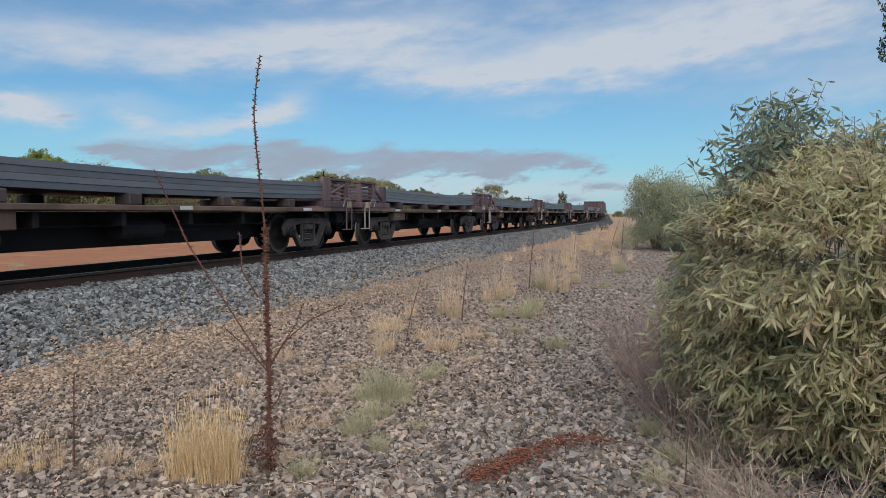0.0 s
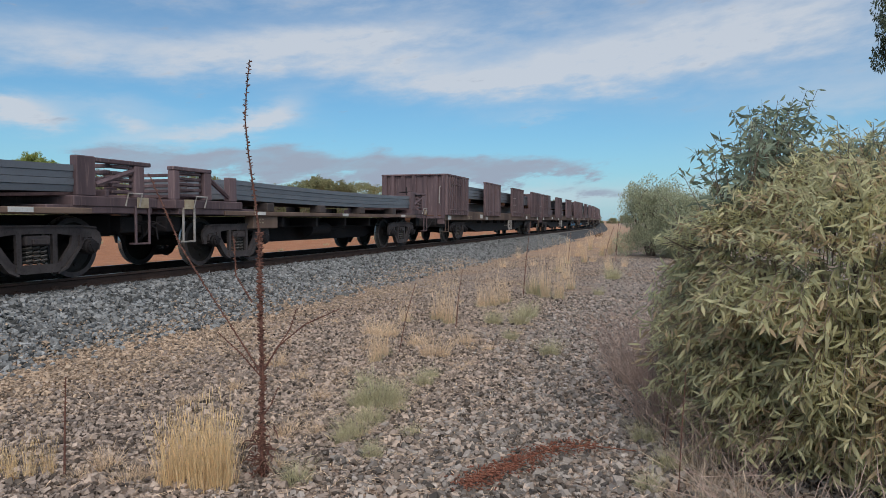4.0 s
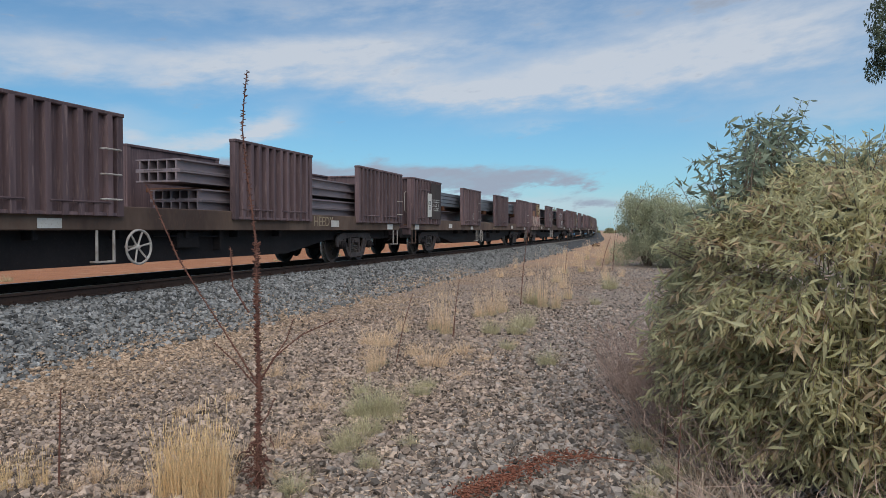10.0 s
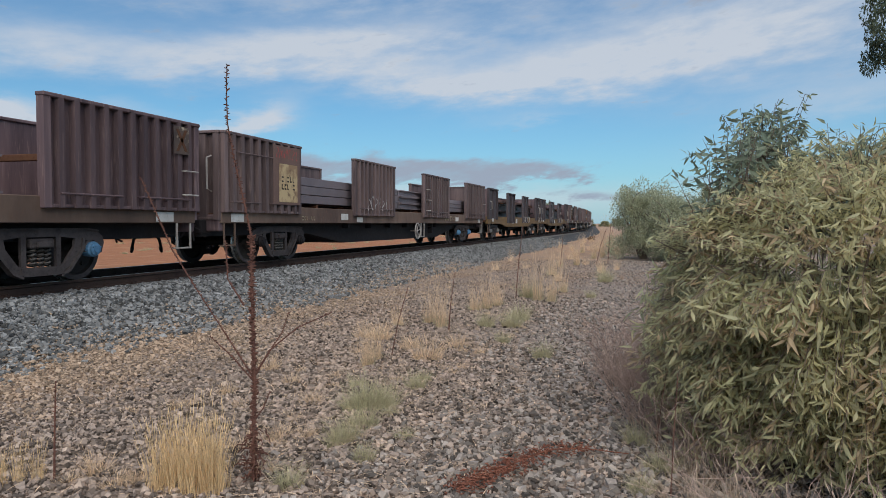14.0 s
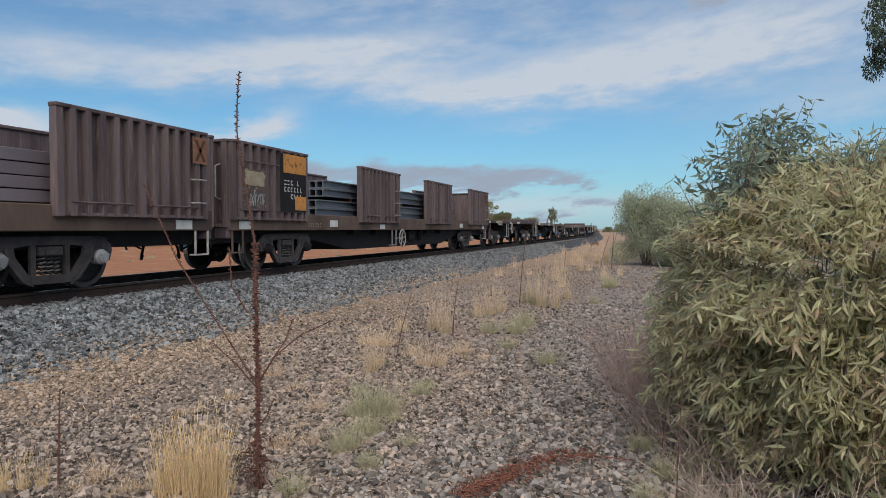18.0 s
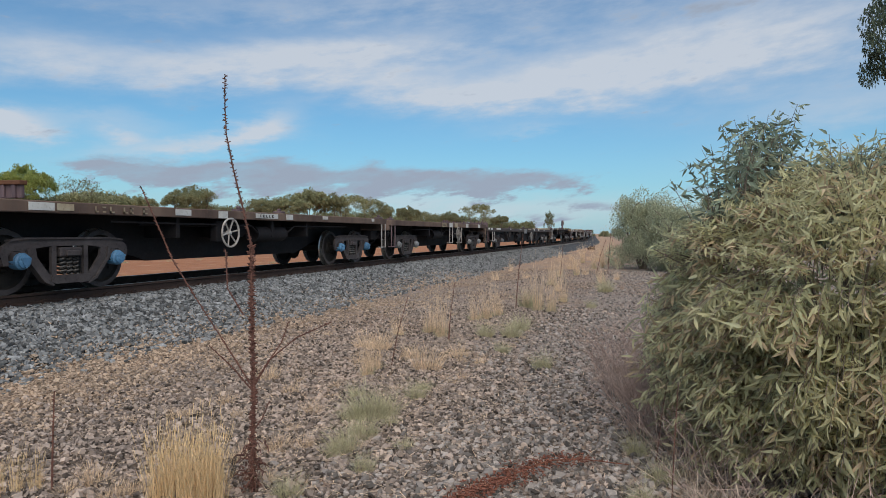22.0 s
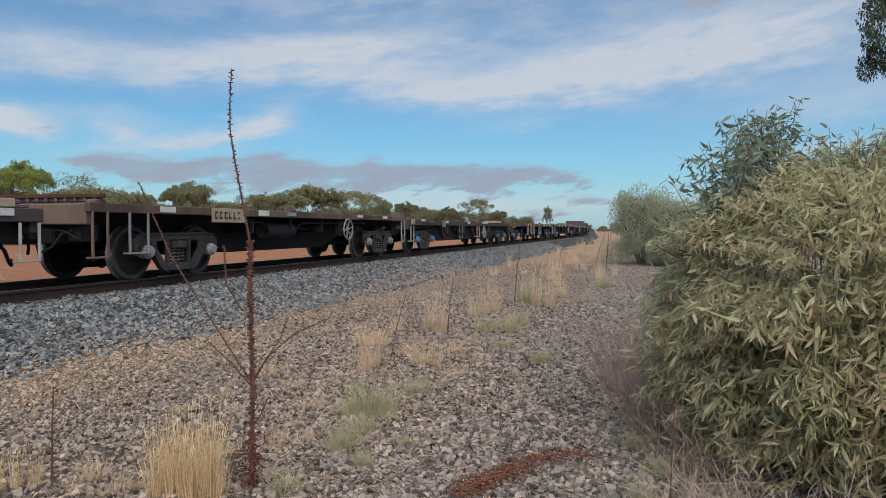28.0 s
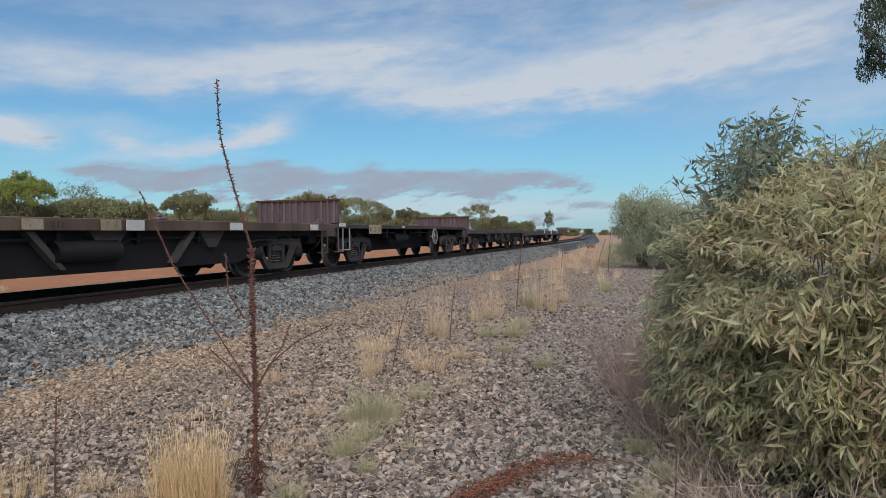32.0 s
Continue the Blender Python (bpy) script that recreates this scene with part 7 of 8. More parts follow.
def build_near_bush():
    rng = random.Random(21)
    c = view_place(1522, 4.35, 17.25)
    side = Vector((math.cos(radians(17.25)), math.sin(radians(17.25)), 0))
    back = Vector((-side.y, side.x, 0))
    ob = thing("gum_bush", "large leafy grey-green gum bush with drooping leaves", "bush", at=pose(c.x, c.y, 0))
    wood = M()
    # boughs fan out from the foot: each carries the twigs nearest to it
    n_bough = 9
    ways = [(-1.0, -0.5), (-0.9, 0.3), (-0.55, -0.9), (-0.35, 0.0), (0.0, -0.9), (0.15, 0.4), (0.55, -0.7), (0.7, 0.2), (-0.4, 0.9)]
    heaps = [([], [], []) for _ in range(n_bough)]
    dead = ([], [], [])
    twigs = [M() for _ in range(n_bough)]
    for i in range(5800):
        v = Vector((rng.gauss(0, 1), rng.gauss(-0.25, 1), rng.gauss(0.0, 0.85))).normalized()
        k = rng.uniform(0.3, 1.0) ** 0.22
        k *= 1.0 + 0.20 * noise.noise(v * 2.3 + Vector((3, 1, 7))) + 0.16 * noise.noise(v * 5.5)
        hollow = noise.noise(v * 2.9 + Vector((0.4, 5, 2)))
        if hollow < -0.22 and v.z > -0.35:
            k *= 0.88
        wide = k if v.z > 0 else k / math.sqrt(1 - 0.75 * v.z * v.z)
        q, d = v.x * 1.24 * wide, v.y * 1.22 * wide
        if v.z > 0:
            z = 0.95 + v.z / math.sqrt(max(0.05, 1 - v.x * v.x)) * (height_at(BUSH_TOP, q) - 0.95) * k
        else:
            z = 0.95 + v.z * 0.95 * k
        if z < 0.10:
            z = 0.10 + rng.random() * 0.35
        p = side * q + back * d + Vector((0, 0, z))
        b = min(range(n_bough), key=lambda j: (ways[j][0] * 1.1 - q) ** 2 + (ways[j][1] * 1.1 - d) ** 2)
        out = (side * v.x + back * v.y + Vector((0, 0, 0.15))).normalized()
        ln = rng.uniform(0.18, 0.34)
        a = p - out * ln * 0.5 + Vector((0, 0, 0.08))
        droop = -0.22 if v.z < 0.3 else -0.03
        pts = [a + out * ln * u + Vector((0, 0, droop * u * u + 0.05 * u)) for u in (0, 0.33, 0.66, 1.0)]
        twigs[b].tube(pts, 0.0024, 4, 0.0012)
        base, dirs, size = heaps[b] if rng.random() > 0.16 else dead
        n = rng.randint(9, 14)
        for j in range(n):
            u = (j + 0.5) / n
            base.append(tuple(pts[0].lerp(pts[3], u) + Vector((0, 0, 0.03))))
            hang = -0.62 if v.z < 0.3 else -0.35
            dirs.append(tuple(Vector((rng.gauss(0, 0.5), rng.gauss(0, 0.5), hang + rng.gauss(0, 0.5))) + out * 0.25))
            size.append(rng.uniform(0.05, 0.118) * (1.0 if v.z < 0.3 else 0.82))
    # low leaves round the foot
    for i in range(1150):
        a = rng.uniform(0, 2 * math.pi)
        k = rng.uniform(0.7, 1.08)
        p = side * (math.cos(a) * 1.1 * k) + back * (math.sin(a) * 1.15 * k) + Vector((0, 0, rng.uniform(0.06, 0.75)))
        b = min(range(n_bough), key=lambda j: (ways[j][0] * 1.1 - math.cos(a)) ** 2 + (ways[j][1] * 1.1 - math.sin(a)) ** 2)
        out = side * math.cos(a) + back * math.sin(a)
        twigs[b].tube([p - out * 0.16 + Vector((0, 0, 0.05)), p, p + out * 0.07 + Vector((0, 0, -0.04))], 0.003, 4, 0.0014)
        base, dirs, size = heaps[b]
        for j in range(9):
            base.append(tuple(p + out * (0.02 * j - 0.12) + Vector((0, 0, 0.03))))
            dirs.append(tuple(Vector((rng.gauss(0, 0.6), rng.gauss(0, 0.6), -0.4 + rng.gauss(0, 0.5))) + out * 0.3))
            size.append(rng.uniform(0.055, 0.115))
    # limbs from the foot, and twigs that run up through the leaves
    for j in range(n_bough):
        w = side * ways[j][0] + back * ways[j][1]
        st = w * 0.12
        en = w * 0.95 + Vector((0, 0, 1.25))
        wood.tube([st, st.lerp(en, 0.5) + Vector((0, 0, 0.2)), en], 0.02, 6, 0.006)
        for n in range(5):
            t0 = rng.uniform(0.3, 0.9)
            p0 = st.lerp(en, t0)
            p1 = p0 + w * rng.uniform(0.05, 0.4) + side * rng.gauss(0, 0.2) + Vector((0, 0, rng.uniform(0.1, 0.55)))
            wood.tube([p0, p0.lerp(p1, 0.5) + Vector((0, 0, 0.06)), p1], 0.008, 5, 0.003)
    # upright leafy shoots over the top, in tufts with sky between them
    shoots = []
    for i in range(15):
        t0 = -0.86 + 0.12 * i + rng.uniform(-0.05, 0.05)
        deep = rng.uniform(-0.1, 0.4)
        m, base, dirs, size = M(), [], [], []
        for j in range(10 if i < 9 else 6):
            q = max(-0.98, t0 + rng.gauss(0, 0.08))
            top = height_at(SHOOT_TOP, q)
            z1 = top * rng.uniform(0.90, 1.0) if j else top
            foot = side * q + back * (deep + rng.gauss(0, 0.08))
            lean = side * rng.gauss(-0.02, 0.11) + back * rng.gauss(0, 0.1)
            pts = [foot + Vector((0, 0, z1 - 0.7)), foot + lean * 0.25 + Vector((0, 0, z1 - 0.28)), foot + lean + Vector((0, 0, z1))]
            m.tube(pts, 0.0038, 5, 0.0012)
            for n in range(26):
                u = rng.uniform(0.1, 1) ** 0.8
                b = pts[0].lerp(pts[1], u * 2) if u < 0.5 else pts[1].lerp(pts[2], u * 2 - 1)
                ang = rng.uniform(0, 6.28)
                stalk = Vector((math.cos(ang), math.sin(ang), 0.3)) * rng.uniform(0.01, 0.12) * (1.15 - u)
                m.tube([b, b + stalk], 0.0014, 3, 0.001)
                base.append(tuple(b + stalk))
                dirs.append(tuple(Vector((math.cos(ang) * 0.8, math.sin(ang) * 0.8, rng.gauss(-0.25, 0.55)))))
                size.append(rng.uniform(0.06, 0.118) * (1.1 - 0.35 * u))
        shoots.append((m, base, dirs, size, side * t0 + back * deep))
    part("branchwork", wood, BARK, ob, "thin brown limbs from the foot", kind="stuff")

    def leaves(name, rows, lf, parent, label, seed, wide=0.19, bend=0.38):
        base, dirs, size = (np.array(r) for r in rows)
        return part(name, leaf_cloud(name, base, dirs, size, wide, lf, bend, seed), None, parent, label, kind="stuff")

    for j in range(n_bough):
        bough = part("bough", twigs[j], BARK, ob, "drooping leafy bough of the bush", kind="stuff")
        leaves("leaves", heaps[j], LEAF, bough, "narrow drooping grey-green leaves", 5 + j)
        BOUGHS.append((bough, Vector((0, 0, 0.2)), 0.7))
    leaves("dead_leaves", dead, LEAF_DEAD, ob, "dry brown leaves caught in the bush", 3)
    for m, base, dirs, size, foot in shoots:
        shoot = part("shoot", m, BARK, ob, "thin upright shoots", kind="stuff")
        leaves("shoot_leaves", (base, dirs, size), LEAF_SHOOT, shoot, "blue-green leaves of the upright shoots", 40, 0.27, 0.16)
        BOUGHS.append((shoot, foot + Vector((0, 0, 1.4)), 2.2))


def blades(n, radius, height, lean, width, material, seed, heads=0.0, top_heavy=1.0):
    """A tussock of thin tapering blades."""
    rng = np.random.default_rng(seed)
    a, q = rng.uniform(0, 2 * np.pi, n), np.sqrt(rng.uniform(0, 1, n)) * radius
    base = np.stack([np.cos(a) * q, np.sin(a) * q, np.zeros(n)], 1)
    h = height * rng.uniform(0.25, 1.0, n) ** top_heavy * (1 - 0.4 * (q / radius) ** 2)
    out = np.stack([np.cos(a), np.sin(a)], 1) * (q / max(radius, 1e-6) * lean)[:, None] + rng.normal(0, lean * 0.45, (n, 2))
    b = rng.uniform(0, 2 * np.pi, n)
    s = np.stack([np.cos(b), np.sin(b), np.zeros(n)], 1) * width
    mid = base + np.concatenate([out * 0.4 * h[:, None], (h * 0.55)[:, None]], 1)
    top = base + np.concatenate([out * 1.05 * h[:, None], h[:, None]], 1)
    pts = np.stack([base - s, base + s, mid - s * 0.75, mid + s * 0.75, top], 1)
    tris = (np.array([(0, 1, 3), (0, 3, 2), (2, 3, 4)])[None] + 5 * np.arange(n)[:, None, None]).reshape(-1, 3)
    verts = pts.reshape(-1, 3)
    if heads:
        k = int(n * heads)
        c = top[:k]
        up = (top - mid)[:k]
        up /= np.linalg.norm(up, axis=1, keepdims=True)
        s2 = s[:k] * 2.0
        hp = np.stack([c - up * 0.06, c - up * 0.03 + s2, c + up * 0.02, c - up * 0.03 - s2], 1).reshape(-1, 3)
        tris = np.concatenate([tris, (np.array([(0, 1, 2), (0, 2, 3)])[None] + len(verts) + 4 * np.arange(k)[:, None, None]).reshape(-1, 3)])
        verts = np.concatenate([verts, hp])
    return tri_mesh("tussock", verts, tris, material)


def build_grass():
    tall = [blades(130, 0.06, 0.53, 0.20, 0.0009, STRAW, 31 + i, 0.8, 1.3) for i in range(4)]
    mid_ = [blades(300, 0.10, 0.20, 0.75, 0.0011, PALE, 41 + i, 0.4, 1.5) for i in range(4)]
    green = [blades(520, 0.085, 0.25, 0.65, 0.0010, GREENGRASS, 51 + i, 0.1, 1.3) for i in range(3)]
    far = [blades(190, 0.10, 0.92, 0.24, 0.0016, PALE, 61 + i, 0.7, 2.2) for i in range(4)]
    foot = [blades(200, 0.13, 0.26, 0.5, 0.0014, GREENGRASS, 71 + i, 0.0, 1.3) for i in range(2)]
    rng = random.Random(8)

    def put(me, x, y, s, label, sz=None, under=None):
        m = Matrix.Translation((x, y, -0.02)) @ Matrix.Rotation(rng.uniform(0, 6.28), 4, "Z") @ Matrix.Diagonal((s, s, sz or s, 1))
        if under is None:
            tagged(new("grass_tussock", me), label, "grass", "tussocks of grass").matrix_basis = m
            return
        ob = thing("grass_tussock", label, "grass", "tussocks of grass", at=m)
        part("stem_clump", me, None, ob, "long dry stems with seed heads", kind="stuff")
        part("foot_growth", under, None, ob, "short grey-green blades at the foot", kind="stuff")

    dry, pale, grn = "dry yellow grass tussock on gravel", "small pale dry grass tuft on gravel", "grey-green grass tussock on gravel"
    # x, y, height
    straw = ((-2.61, 3.14, 0.44), (-2.44, 3.15, 0.45), (-2.31, 3.20, 0.44), (-2.59, 3.25, 0.35), (-2.46, 3.31, 0.37), (-3.48, 2.97, 0.24), (-3.67, 3.02, 0.20))
    tufts = ((-3.19, 3.25, 0.18), (-2.90, 3.10, 0.14), (-2.85, 3.19, 0.11), (-3.68, 4.58, 0.12), (-3.61, 4.65, 0.10), (-3.57, 5.11, 0.16), (-3.23, 4.77, 0.11), (-3.76, 6.11, 0.22), (-3.24, 5.65, 0.14),
             (-2.72, 5.06, 0.15), (-2.49, 4.14, 0.16), (-2.32, 4.22, 0.14), (-2.60, 4.56, 0.11), (-2.58, 3.87, 0.15), (-2.23, 3.57, 0.12), (-2.77, 7.60, 0.23), (-2.26, 7.92, 0.23), (-3.38, 8.11, 0.33),
             (-3.60, 8.17, 0.26), (-2.38, 7.09, 0.37), (-3.26, 7.15, 0.13), (-2.79, 5.61, 0.08), (-3.12, 4.24, 0.08), (-3.22, 3.07, 0.10), (-3.94, 3.58, 0.06), (-3.95, 4.37, 0.08), (-1.90, 7.59, 0.13))
    under_bush = ((0.08, 5.0, 0.3), (0.22, 4.4, 0.3), (0.0, 5.8, 0.26), (0.4, 3.8, 0.28), (-0.1, 6.7, 0.24), (0.6, 3.2, 0.26), (0.9, 3.3, 0.26), (1.2, 2.9, 0.28), (0.75, 2.8, 0.24), (1.35, 3.2, 0.26), (0.35, 3.3, 0.28), (0.5, 2.95, 0.3), (1.0, 3.0, 0.3),
                  (0.2, 3.75, 0.26), (0.28, 4.1, 0.26))
    columns = ((-2.89, 6.62, 0.45), (-2.94, 6.92, 0.37), (-2.94, 9.40, 0.75), (-3.22, 9.72, 0.59), (-2.81, 11.62, 0.64), (-2.71, 12.07, 0.61), (-2.96, 11.41, 0.49), (-2.17, 13.19, 0.99), (-1.87, 12.99, 1.02),
             (-2.47, 13.62, 0.68), (-1.91, 14.98, 0.74), (-3.12, 23.66, 0.88), (-2.67, 24.80, 0.81), (-2.22, 30.89, 1.62), (-2.49, 29.79, 1.21), (-2.15, 35.74, 1.72), (-3.52, 35.30, 1.15), (-3.57, 9.31, 0.41),
             (-2.85, 19.75, 0.82))
    for x, y, h in straw:
        for n in range(3):
            put(tall[rng.randrange(4)], x + rng.gauss(0, 0.04), y + rng.gauss(0, 0.05), min(1.0, h / 0.42), dry, h / 0.36 * rng.uniform(0.7, 1.1))
    wiry = [blades(150, 0.10, 0.34, 0.9, 0.0012, WIRY, 81 + i, 0.3, 1.4) for i in range(3)]
    for x, y, h in tufts:
        put(mid_[rng.randrange(4)], x, y, max(0.5, h / 0.2 * rng.uniform(0.8, 1.0)), pale, h / 0.2)
    for x, y, h in under_bush:
        put(wiry[rng.randrange(3)], x, y, rng.uniform(1.0, 1.5), "wiry greyish dry grass under the bush", h / 0.26)
    for x, y, h in columns:
        put(far[rng.randrange(4)], x, y, min(1.0, 0.55 + 0.025 * y) * rng.uniform(0.8, 1.1), "tall dry straw-coloured grass tussock on gravel", h / 0.66, foot[rng.randrange(2)])
    for i in range(64):
        y = rng.uniform(17, 62)
        x = rng.uniform(-6.0, -1.0) if y < 30 else rng.uniform(-6.0, 0.5) - max(0, y - 40) * 0.02
        if rng.random() < 0.75 and x < -3.6 and y < 40:
            continue
        put(far[rng.randrange(4)], x, y, rng.uniform(0.7, 1.3), "tall dry straw-coloured grass tussock on gravel", rng.uniform(0.4, 0.95))
    for i in range(70):
        # beyond the track
        y = rng.uniform(10, 70)
        put((foot if i % 3 else green)[rng.randrange(2)], track(y, -rng.uniform(4.5, 26))[0].x, y, rng.uniform(1.0, 2.2), "grey-green grass tuft on the red earth beyond the track", rng.uniform(0.6, 1.3))
    for i in range(46):
        y = rng.uniform(2.6, 16)
        x = rng.uniform(-3.2 - 0.05 * y, -1.7) if i % 3 else rng.uniform(-4.8, -0.6)
        put(mid_[rng.randrange(4)], x, y, rng.uniform(0.2, 0.5), pale)
    for x, y, h in ((-2.03, 4.25, 0.24), (-2.03, 4.59, 0.25), (-2.05, 4.12, 0.15), (-2.20, 5.05, 0.34), (-2.09, 5.14, 0.27), (-2.30, 4.98, 0.23), (-2.06, 5.80, 0.21), (-1.65, 4.41, 0.12), (-1.97, 3.40, 0.19),
             (-2.32, 9.59, 0.29), (-1.97, 9.71, 0.34), (-1.98, 10.42, 0.35), (-2.42, 13.64, 0.45), (-1.21, 17.89, 0.46), (-1.18, 7.54, 0.26), (-1.81, 8.39, 0.21), (-2.07, 6.07, 0.16), (-1.74, 3.93, 0.16),
             (-1.96, 4.92, 0.13), (-1.22, 14.02, 0.23), (-2.59, 5.68, 0.15)):
        put(green[rng.randrange(3)], x, y, max(0.6, h / 0.23), grn, h / 0.23)
    for x, y, s in ((0.05, 4.3, 0.9), (-0.05, 3.9, 0.8), (0.2, 3.3, 0.9), (-0.1, 4.8, 0.9)):
        put(green[rng.randrange(3)], x, y, s, grn)


def build_litter():
    """Bits of straw and broken stems strewn over the gravel."""
    rng = np.random.default_rng(12)
    n = 5200
    y = 2.6 + rng.gamma(2.0, 2.6, n)
    x = rng.normal(-2.2, 0.75, n) - 0.03 * y
    some = rng.uniform(0, 1, n) < 0.25
    x[some] = rng.uniform(-4.6, 0.6, some.sum())
    z = rng.uniform(0.004, 0.03, n)
    a, L_ = rng.uniform(0, 2 * np.pi, n), rng.uniform(0.025, 0.13, n)
    d = np.stack([np.cos(a) * L_, np.sin(a) * L_, rng.normal(0.0, 0.012, n)], 1)
    w = np.stack([-np.sin(a), np.cos(a), np.zeros(n)], 1) * rng.uniform(0.001, 0.0026, (n, 1))
    p = np.stack([x, y, z], 1)
    up = np.array([0, 0, 0.002])
    pts = np.stack([p - w, p + w, p + d * 0.5 + w + up, p + d * 0.5 - w + up, p + d], 1).reshape(-1, 3)
    tris = (np.array([(0, 1, 2), (0, 2, 3), (3, 2, 4)])[None] + 5 * np.arange(n)[:, None, None]).reshape(-1, 3)
    tagged(new("straw_litter", tri_mesh("straw_litter", pts, tris, PALE)), "short bits of dry straw strewn over gravel", "litter", kind="stuff")


def build_stalks():
    rng = random.Random(5)

    def seeded(m, pts, r0, r1, dens, pod):
        m.tube(pts, r0, 6, r1)
        pts = [Vector(p) for p in pts]
        for a, b in zip(pts, pts[1:]):
            n = max(1, int((b - a).length * dens))
            for j in range(n):
                p = a.lerp(b, (j + rng.random()) / n)
                ang = rng.uniform(0, 6.28)
                d = Vector((math.cos(ang), math.sin(ang), rng.uniform(-0.2, 0.7))) * pod * rng.uniform(0.7, 1.3)
                m.tube([p, p + d * 0.7, p + d * 1.5], pod * 0.42, 5, pod * 0.2)
    # the tall seed stalk before the camera
    st = thing("seed_stalk", "tall dead red-brown seed stalk with side stems", "dead plant", at=pose(-2.22, 3.43, -0.02))
    side = Vector((math.cos(radians(17.25)), math.sin(radians(17.25)), 0))

    def P(q, z, f=0.0):
        return side * q + Vector((-side.y, side.x, 0)) * f + Vector((0, 0, z))
    m = M()
    seeded(m, [P(0, 0), P(0.0, 0.3), P(0.01, 0.6), P(0.0, 1.0), P(-0.005, HINGE)], 0.011, 0.008, 430, 0.0145)
    part("stem", m, STEM, st)
    m = M()
    seeded(m, [P(0, 0), P(-0.03, 0.22), P(-0.065, 0.45), P(-0.085, 0.64), P(-0.078, 0.81), P(-0.062, 0.98)], 0.0058, 0.0022, 170, 0.0098)
    up = part("upper_stem", m, STEM, st, "thin upper stem set with seed pods", Matrix.Translation(P(-0.005, HINGE)))
    for pts in ([P(0, 0.62), P(-0.13, 0.83), P(-0.27, 1.05), P(-0.34, 1.16)], [P(0, 0.60), P(-0.12, 0.74), P(-0.25, 0.86)], [P(0, 0.62), P(0.10, 0.78), P(0.26, 0.91), P(0.46, 1.0)],
                [P(0, 0.61), P(0.09, 0.76), P(0.17, 0.88), P(0.21, 1.0)], [P(0.0, 0.36), P(0.06, 0.44), P(0.10, 0.54)], [P(-0.34, 1.16), P(-0.46, 1.36), P(-0.57, 1.62), P(-0.64, 1.78)],
                [P(-0.02, 1.05, -0.1), P(-0.11, 1.2, -0.1), P(-0.12, 1.42, -0.1)]):
        m = M()
        seeded(m, pts, 0.0044, 0.0026, 220, 0.007)
        part("side_stem", m, STEM, st)
    m = M()
    for i in range(90):
        a, z = rng.uniform(0, 6.28), rng.uniform(0.0, 0.3)
        p = P(rng.gauss(0, 0.03), z)
        d = Vector((math.cos(a), math.sin(a), -0.3)) * rng.uniform(0.03, 0.09)
        m.tube([p, p + d * 0.6 + Vector((0, 0, 0.02)), p + d], 0.006, 4, 0.002)
    part("dead_leaves", m, STEM, st, "curled dead leaves at the foot", kind="stuff")
    # thinner stalks
    for x, y, h, lean, k in ((-3.31, 3.06, 0.60, 0.02, 1.1), (-2.85, 7.21, 0.80, 0.19, 0.9), (-2.77, 9.18, 0.82, 0.09, 1.0), (-2.67, 13.56, 1.50, 0.14, 1.5), (-2.58, 19.49, 0.9, 0.08, 1.3), (-3.21, 24.63, 1.1, 0.06, 1.6), (-1.65, 25.84, 1.6, 0.1, 1.8), (0.10, 3.85, 0.72, 0.03, 0.6), (-2.08, 26.04, 1.3, 0.35, 1.8),
                             (-2.14, 33.25, 1.5, 0.3, 2.0), (0.02, 4.6, 0.75, 0.1, 0.5), (-2.7, 9.0, 0.45, 0.02, 0.7)):
        o = thing("thin_stalk", "thin dead brown weed stalk standing in gravel", "dead plant", "weed stalks", at=pose(x, y, -0.02))
        m = M()
        seeded(m, [(0, 0, 0), side * lean * 0.4 + Vector((0, 0, h * 0.5)), side * lean + Vector((0, 0, h))], 0.0065 * k, 0.003 * k, 60 / k, 0.009 * k)
        part("stem", m, STEM, o)
    # twiggy dead shrub beside the path, and dry stems under the bush
    for cx, cy, hh, rr, n in ((-0.2, 6.4, 0.72, 0.40, 210), (0.0, 7.6, 0.75, 0.38, 150), (0.05, 5.3, 0.66, 0.40, 200), (0.62, 3.5, 0.42, 0.5, 55), (0.95, 3.0, 0.4, 0.5, 50), (0.42, 4.4, 0.55, 0.4, 80), (0.2, 4.8, 0.5, 0.36, 80)):
        o = thing("dead_shrub", "grey-brown tangle of dead twigs and stems", "dead shrub", "dead shrubs", at=pose(cx, cy, -0.02))
        m = M()
        for i in range(n):
            a, q = rng.uniform(0, 6.28), rng.random()
            p0 = Vector((math.cos(a) * q * rr * 0.6, math.sin(a) * q * rr * 0.6, 0))
            h = hh * rng.uniform(0.4, 1.0)
            p2 = p0 + Vector((math.cos(a) * rr * rng.uniform(0.2, 1.1), math.sin(a) * rr * rng.uniform(0.2, 1.1), h))
            p1 = p0.lerp(p2, 0.5) + Vector((rng.gauss(0, 0.05), rng.gauss(0, 0.05), 0.06))
            m.tube([p0, p1, p2], 0.0024, 4, 0.0012)
            for j in range(2):
                b = p1.lerp(p2, rng.random())
                m.tube([b, b + Vector((rng.gauss(0, 0.08), rng.gauss(0, 0.08), rng.uniform(0, 0.12)))], 0.0016, 3, 0.0008)
        part("twig_tangle", m, TWIG, o, kind="stuff")
    # fallen red-brown stalk with its litter
    o = thing("fallen_stalk", "fallen red-brown seed stalk lying on the gravel", "dead plant", at=pose(0, 0, 0.01))
    m = M()
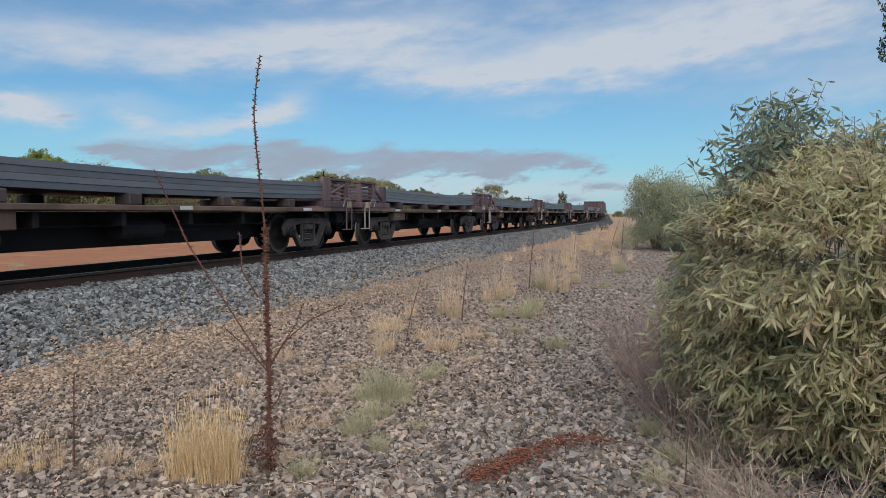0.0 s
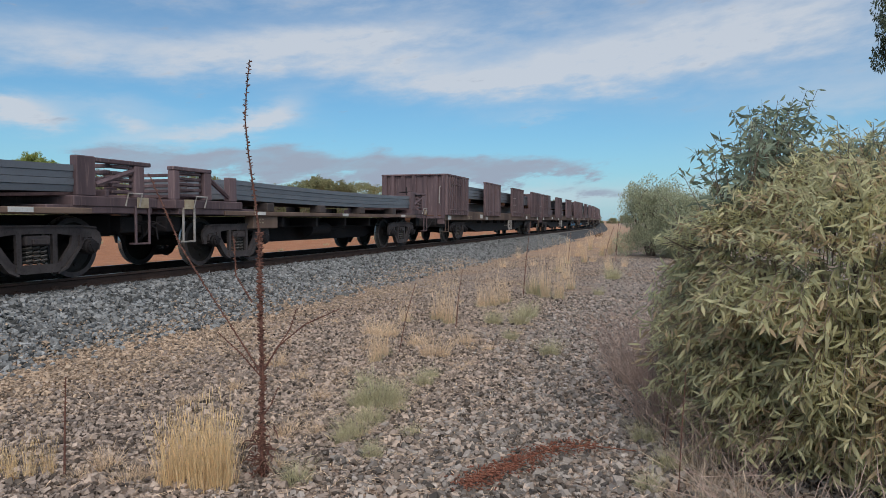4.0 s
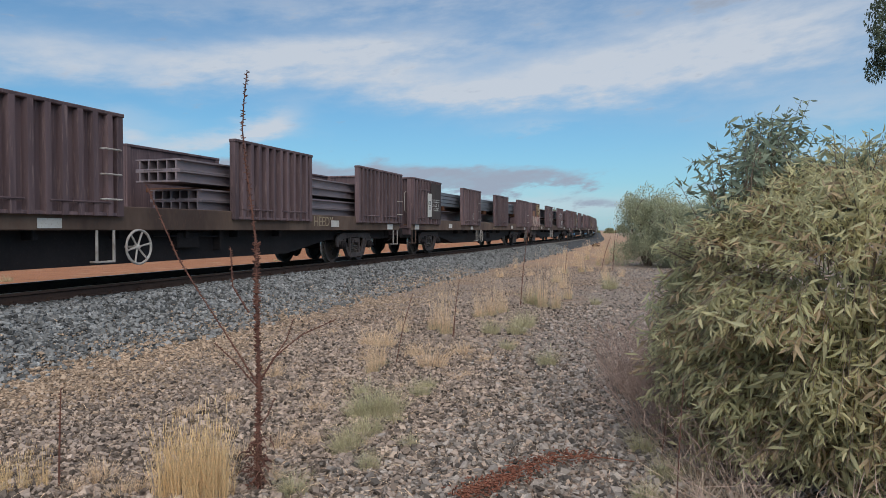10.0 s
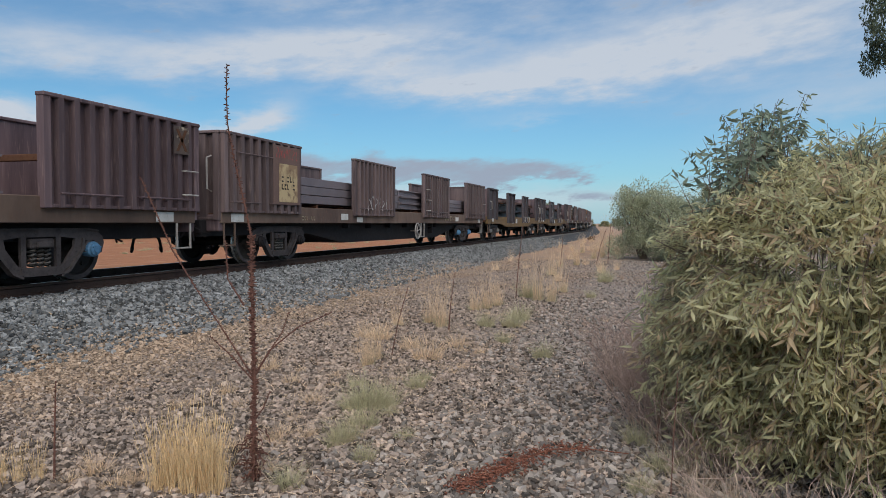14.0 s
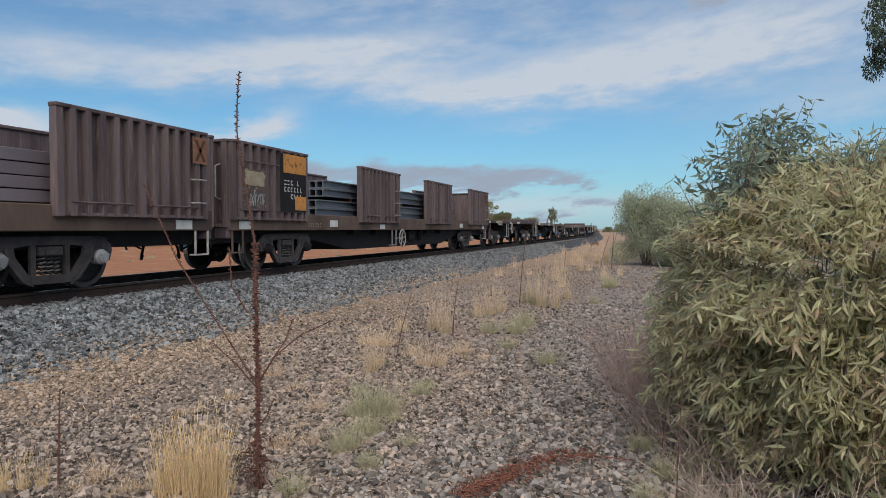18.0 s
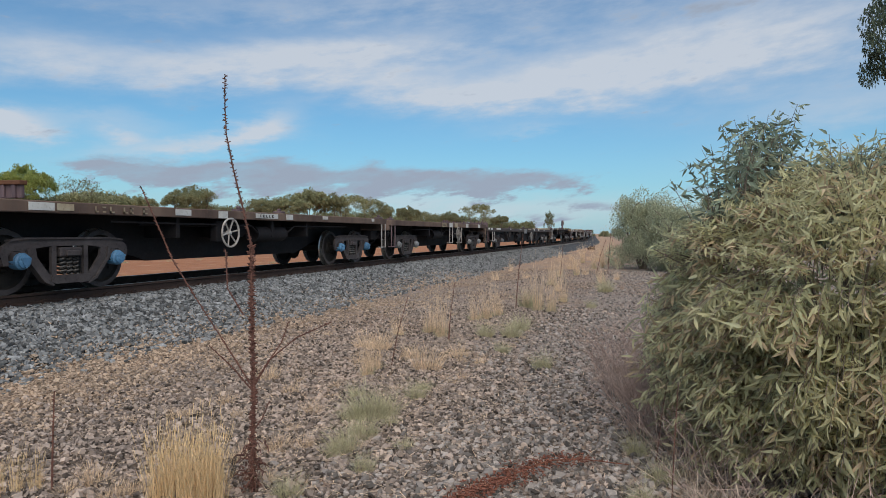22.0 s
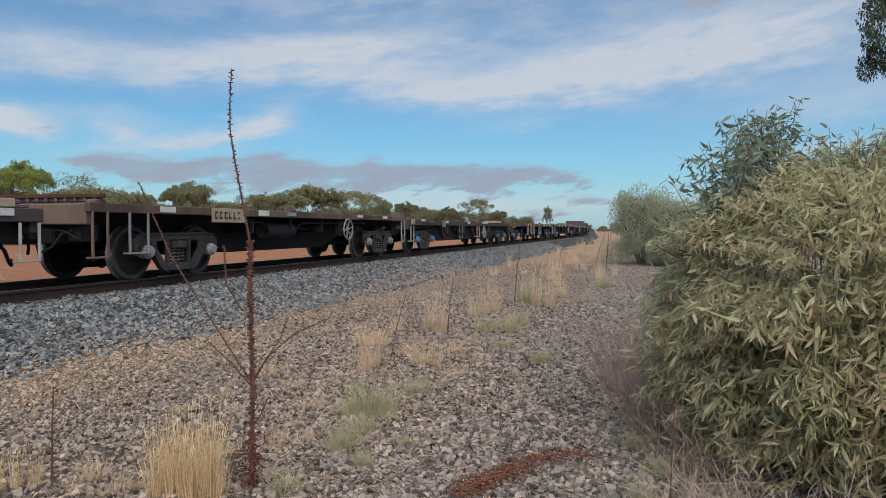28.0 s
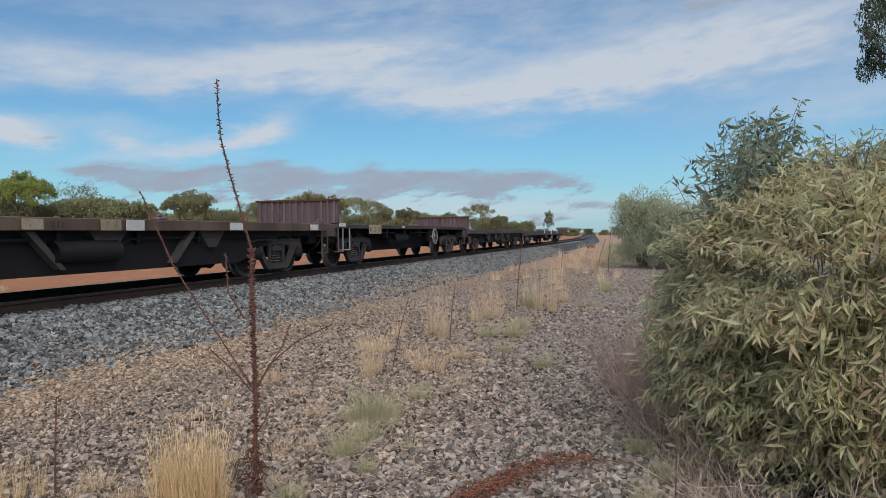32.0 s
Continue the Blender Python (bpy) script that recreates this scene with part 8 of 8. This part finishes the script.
    path = [Vector((-1.02, 3.55, 0.03)), Vector((-0.88, 3.82, 0.04)), Vector((-0.76, 4.05, 0.05)), Vector((-0.62, 4.3, 0.05)), Vector((-0.44, 4.42, 0.04)), Vector((-0.14, 4.46, 0.02))]
    seeded(m, path, 0.007, 0.003, 40, 0.01)
    part("stem", m, HUSK, o)
    m = M()
    for i in range(820):
        t0 = min(4.2, abs(rng.gauss(0, 1.7)) if i % 3 else rng.random() * 4.2)
        p = path[int(t0)].lerp(path[int(t0) + 1], t0 % 1) + Vector((rng.gauss(0, 0.048), rng.gauss(0, 0.048), rng.uniform(-0.02, 0.03)))
        d = Vector((rng.gauss(0, 1), rng.gauss(0, 1), rng.gauss(0, 0.4))).normalized() * rng.uniform(0.012, 0.03)
        m.tube([p, p + d], 0.005, 4, 0.002)
    part("seed_litter", m, HUSK, o, "heap of red-brown seed husks", kind="stuff")


HINGE = 1.45
build_ground()
build_track()
build_train()
build_trees()
build_near_bush()
build_grass()
build_litter()
build_stalks()
scatter_stones()


def motions():
    # the train runs past at an even speed, towards the camera's left
    for ob, mid in TRAIN:
        rows = []
        for t in range(33):
            p, a = track(mid - SPEED * (t - 9), 0, RAIL)
            rows.append((t, Matrix.Translation(p) @ Matrix.Rotation(a, 4, "Z")))
        walk(ob, rows)
    # its wheels turn; all wheelsets on the same side of a bogie turn alike
    for q, sets in WHEELSETS.items():
        step = SPEED / FPS / WHEEL_R
        walk(sets[0], [(i / FPS, Matrix.Translation((0, q * AXLE, WHEEL_R)) @ Matrix.Rotation(i * step, 4, "X")) for i in range(32 * FPS + 1)])
        lead = sets[0].animation_data
        for w in sets[1:]:
            w.rotation_mode = "QUATERNION"
            w.animation_data_create()
            w.animation_data.action = lead.action
            w.animation_data.action_slot = lead.action_slot
    # the bush stirs in the wind
    for n, (b, foot_, far_) in enumerate(BOUGHS):
        to, back_ = Matrix.Translation(foot_), Matrix.Translation(-foot_)
        rows = []
        for i in range(81):
            t = 0.4 * i
            a = far_ * (0.6 * math.sin(2.1 * t + 1.7 * n) + 0.4 * math.sin(4.3 * t + 0.9 * n))
            e = far_ * 0.6 * math.sin(2.7 * t + 2.3 * n)
            rows.append((t, to @ Matrix.Rotation(radians(a), 4, "Y") @ Matrix.Rotation(radians(e), 4, "X") @ back_))
        walk(b, rows)
    # the tall stalk sways in the wind
    st = [o for o in scene.objects if o.name == "upper_stem"][0]
    foot = st.matrix_basis.translation.copy()
    axis = Vector((-math.sin(radians(17.25)), math.cos(radians(17.25)), 0))
    sway = [(0, 3), (0.3, -1), (0.6, 8), (0.9, -5), (1.2, 2), (1.5, 6), (1.8, 4), (2, 6), (2.1, 7), (2.4, 0), (2.7, 4), (3, 8), (3.3, 7), (3.5, 0), (5.5, 6), (6, 3), (7, 3), (8, -10), (9, 1), (10, 1), (11, 1), (12, -4), (12.6, 0), (13, -2), (14, -4), (14.5, 4), (16.5, -3), (17, -2),
            (18, -1), (19, -4), (20, -7), (21, -2), (22, -5), (23, 4), (24, 2), (25, 4), (25.5, 6), (27.5, -1), (28, -2), (28.5, -4), (29, 3), (30, -6), (30.5, -2), (31, -2), (31.5, -10), (32, -7)]
    walk(st, [(t, Matrix.Translation(foot) @ Matrix.Rotation(radians(a), 4, axis)) for t, a in sway])


motions()
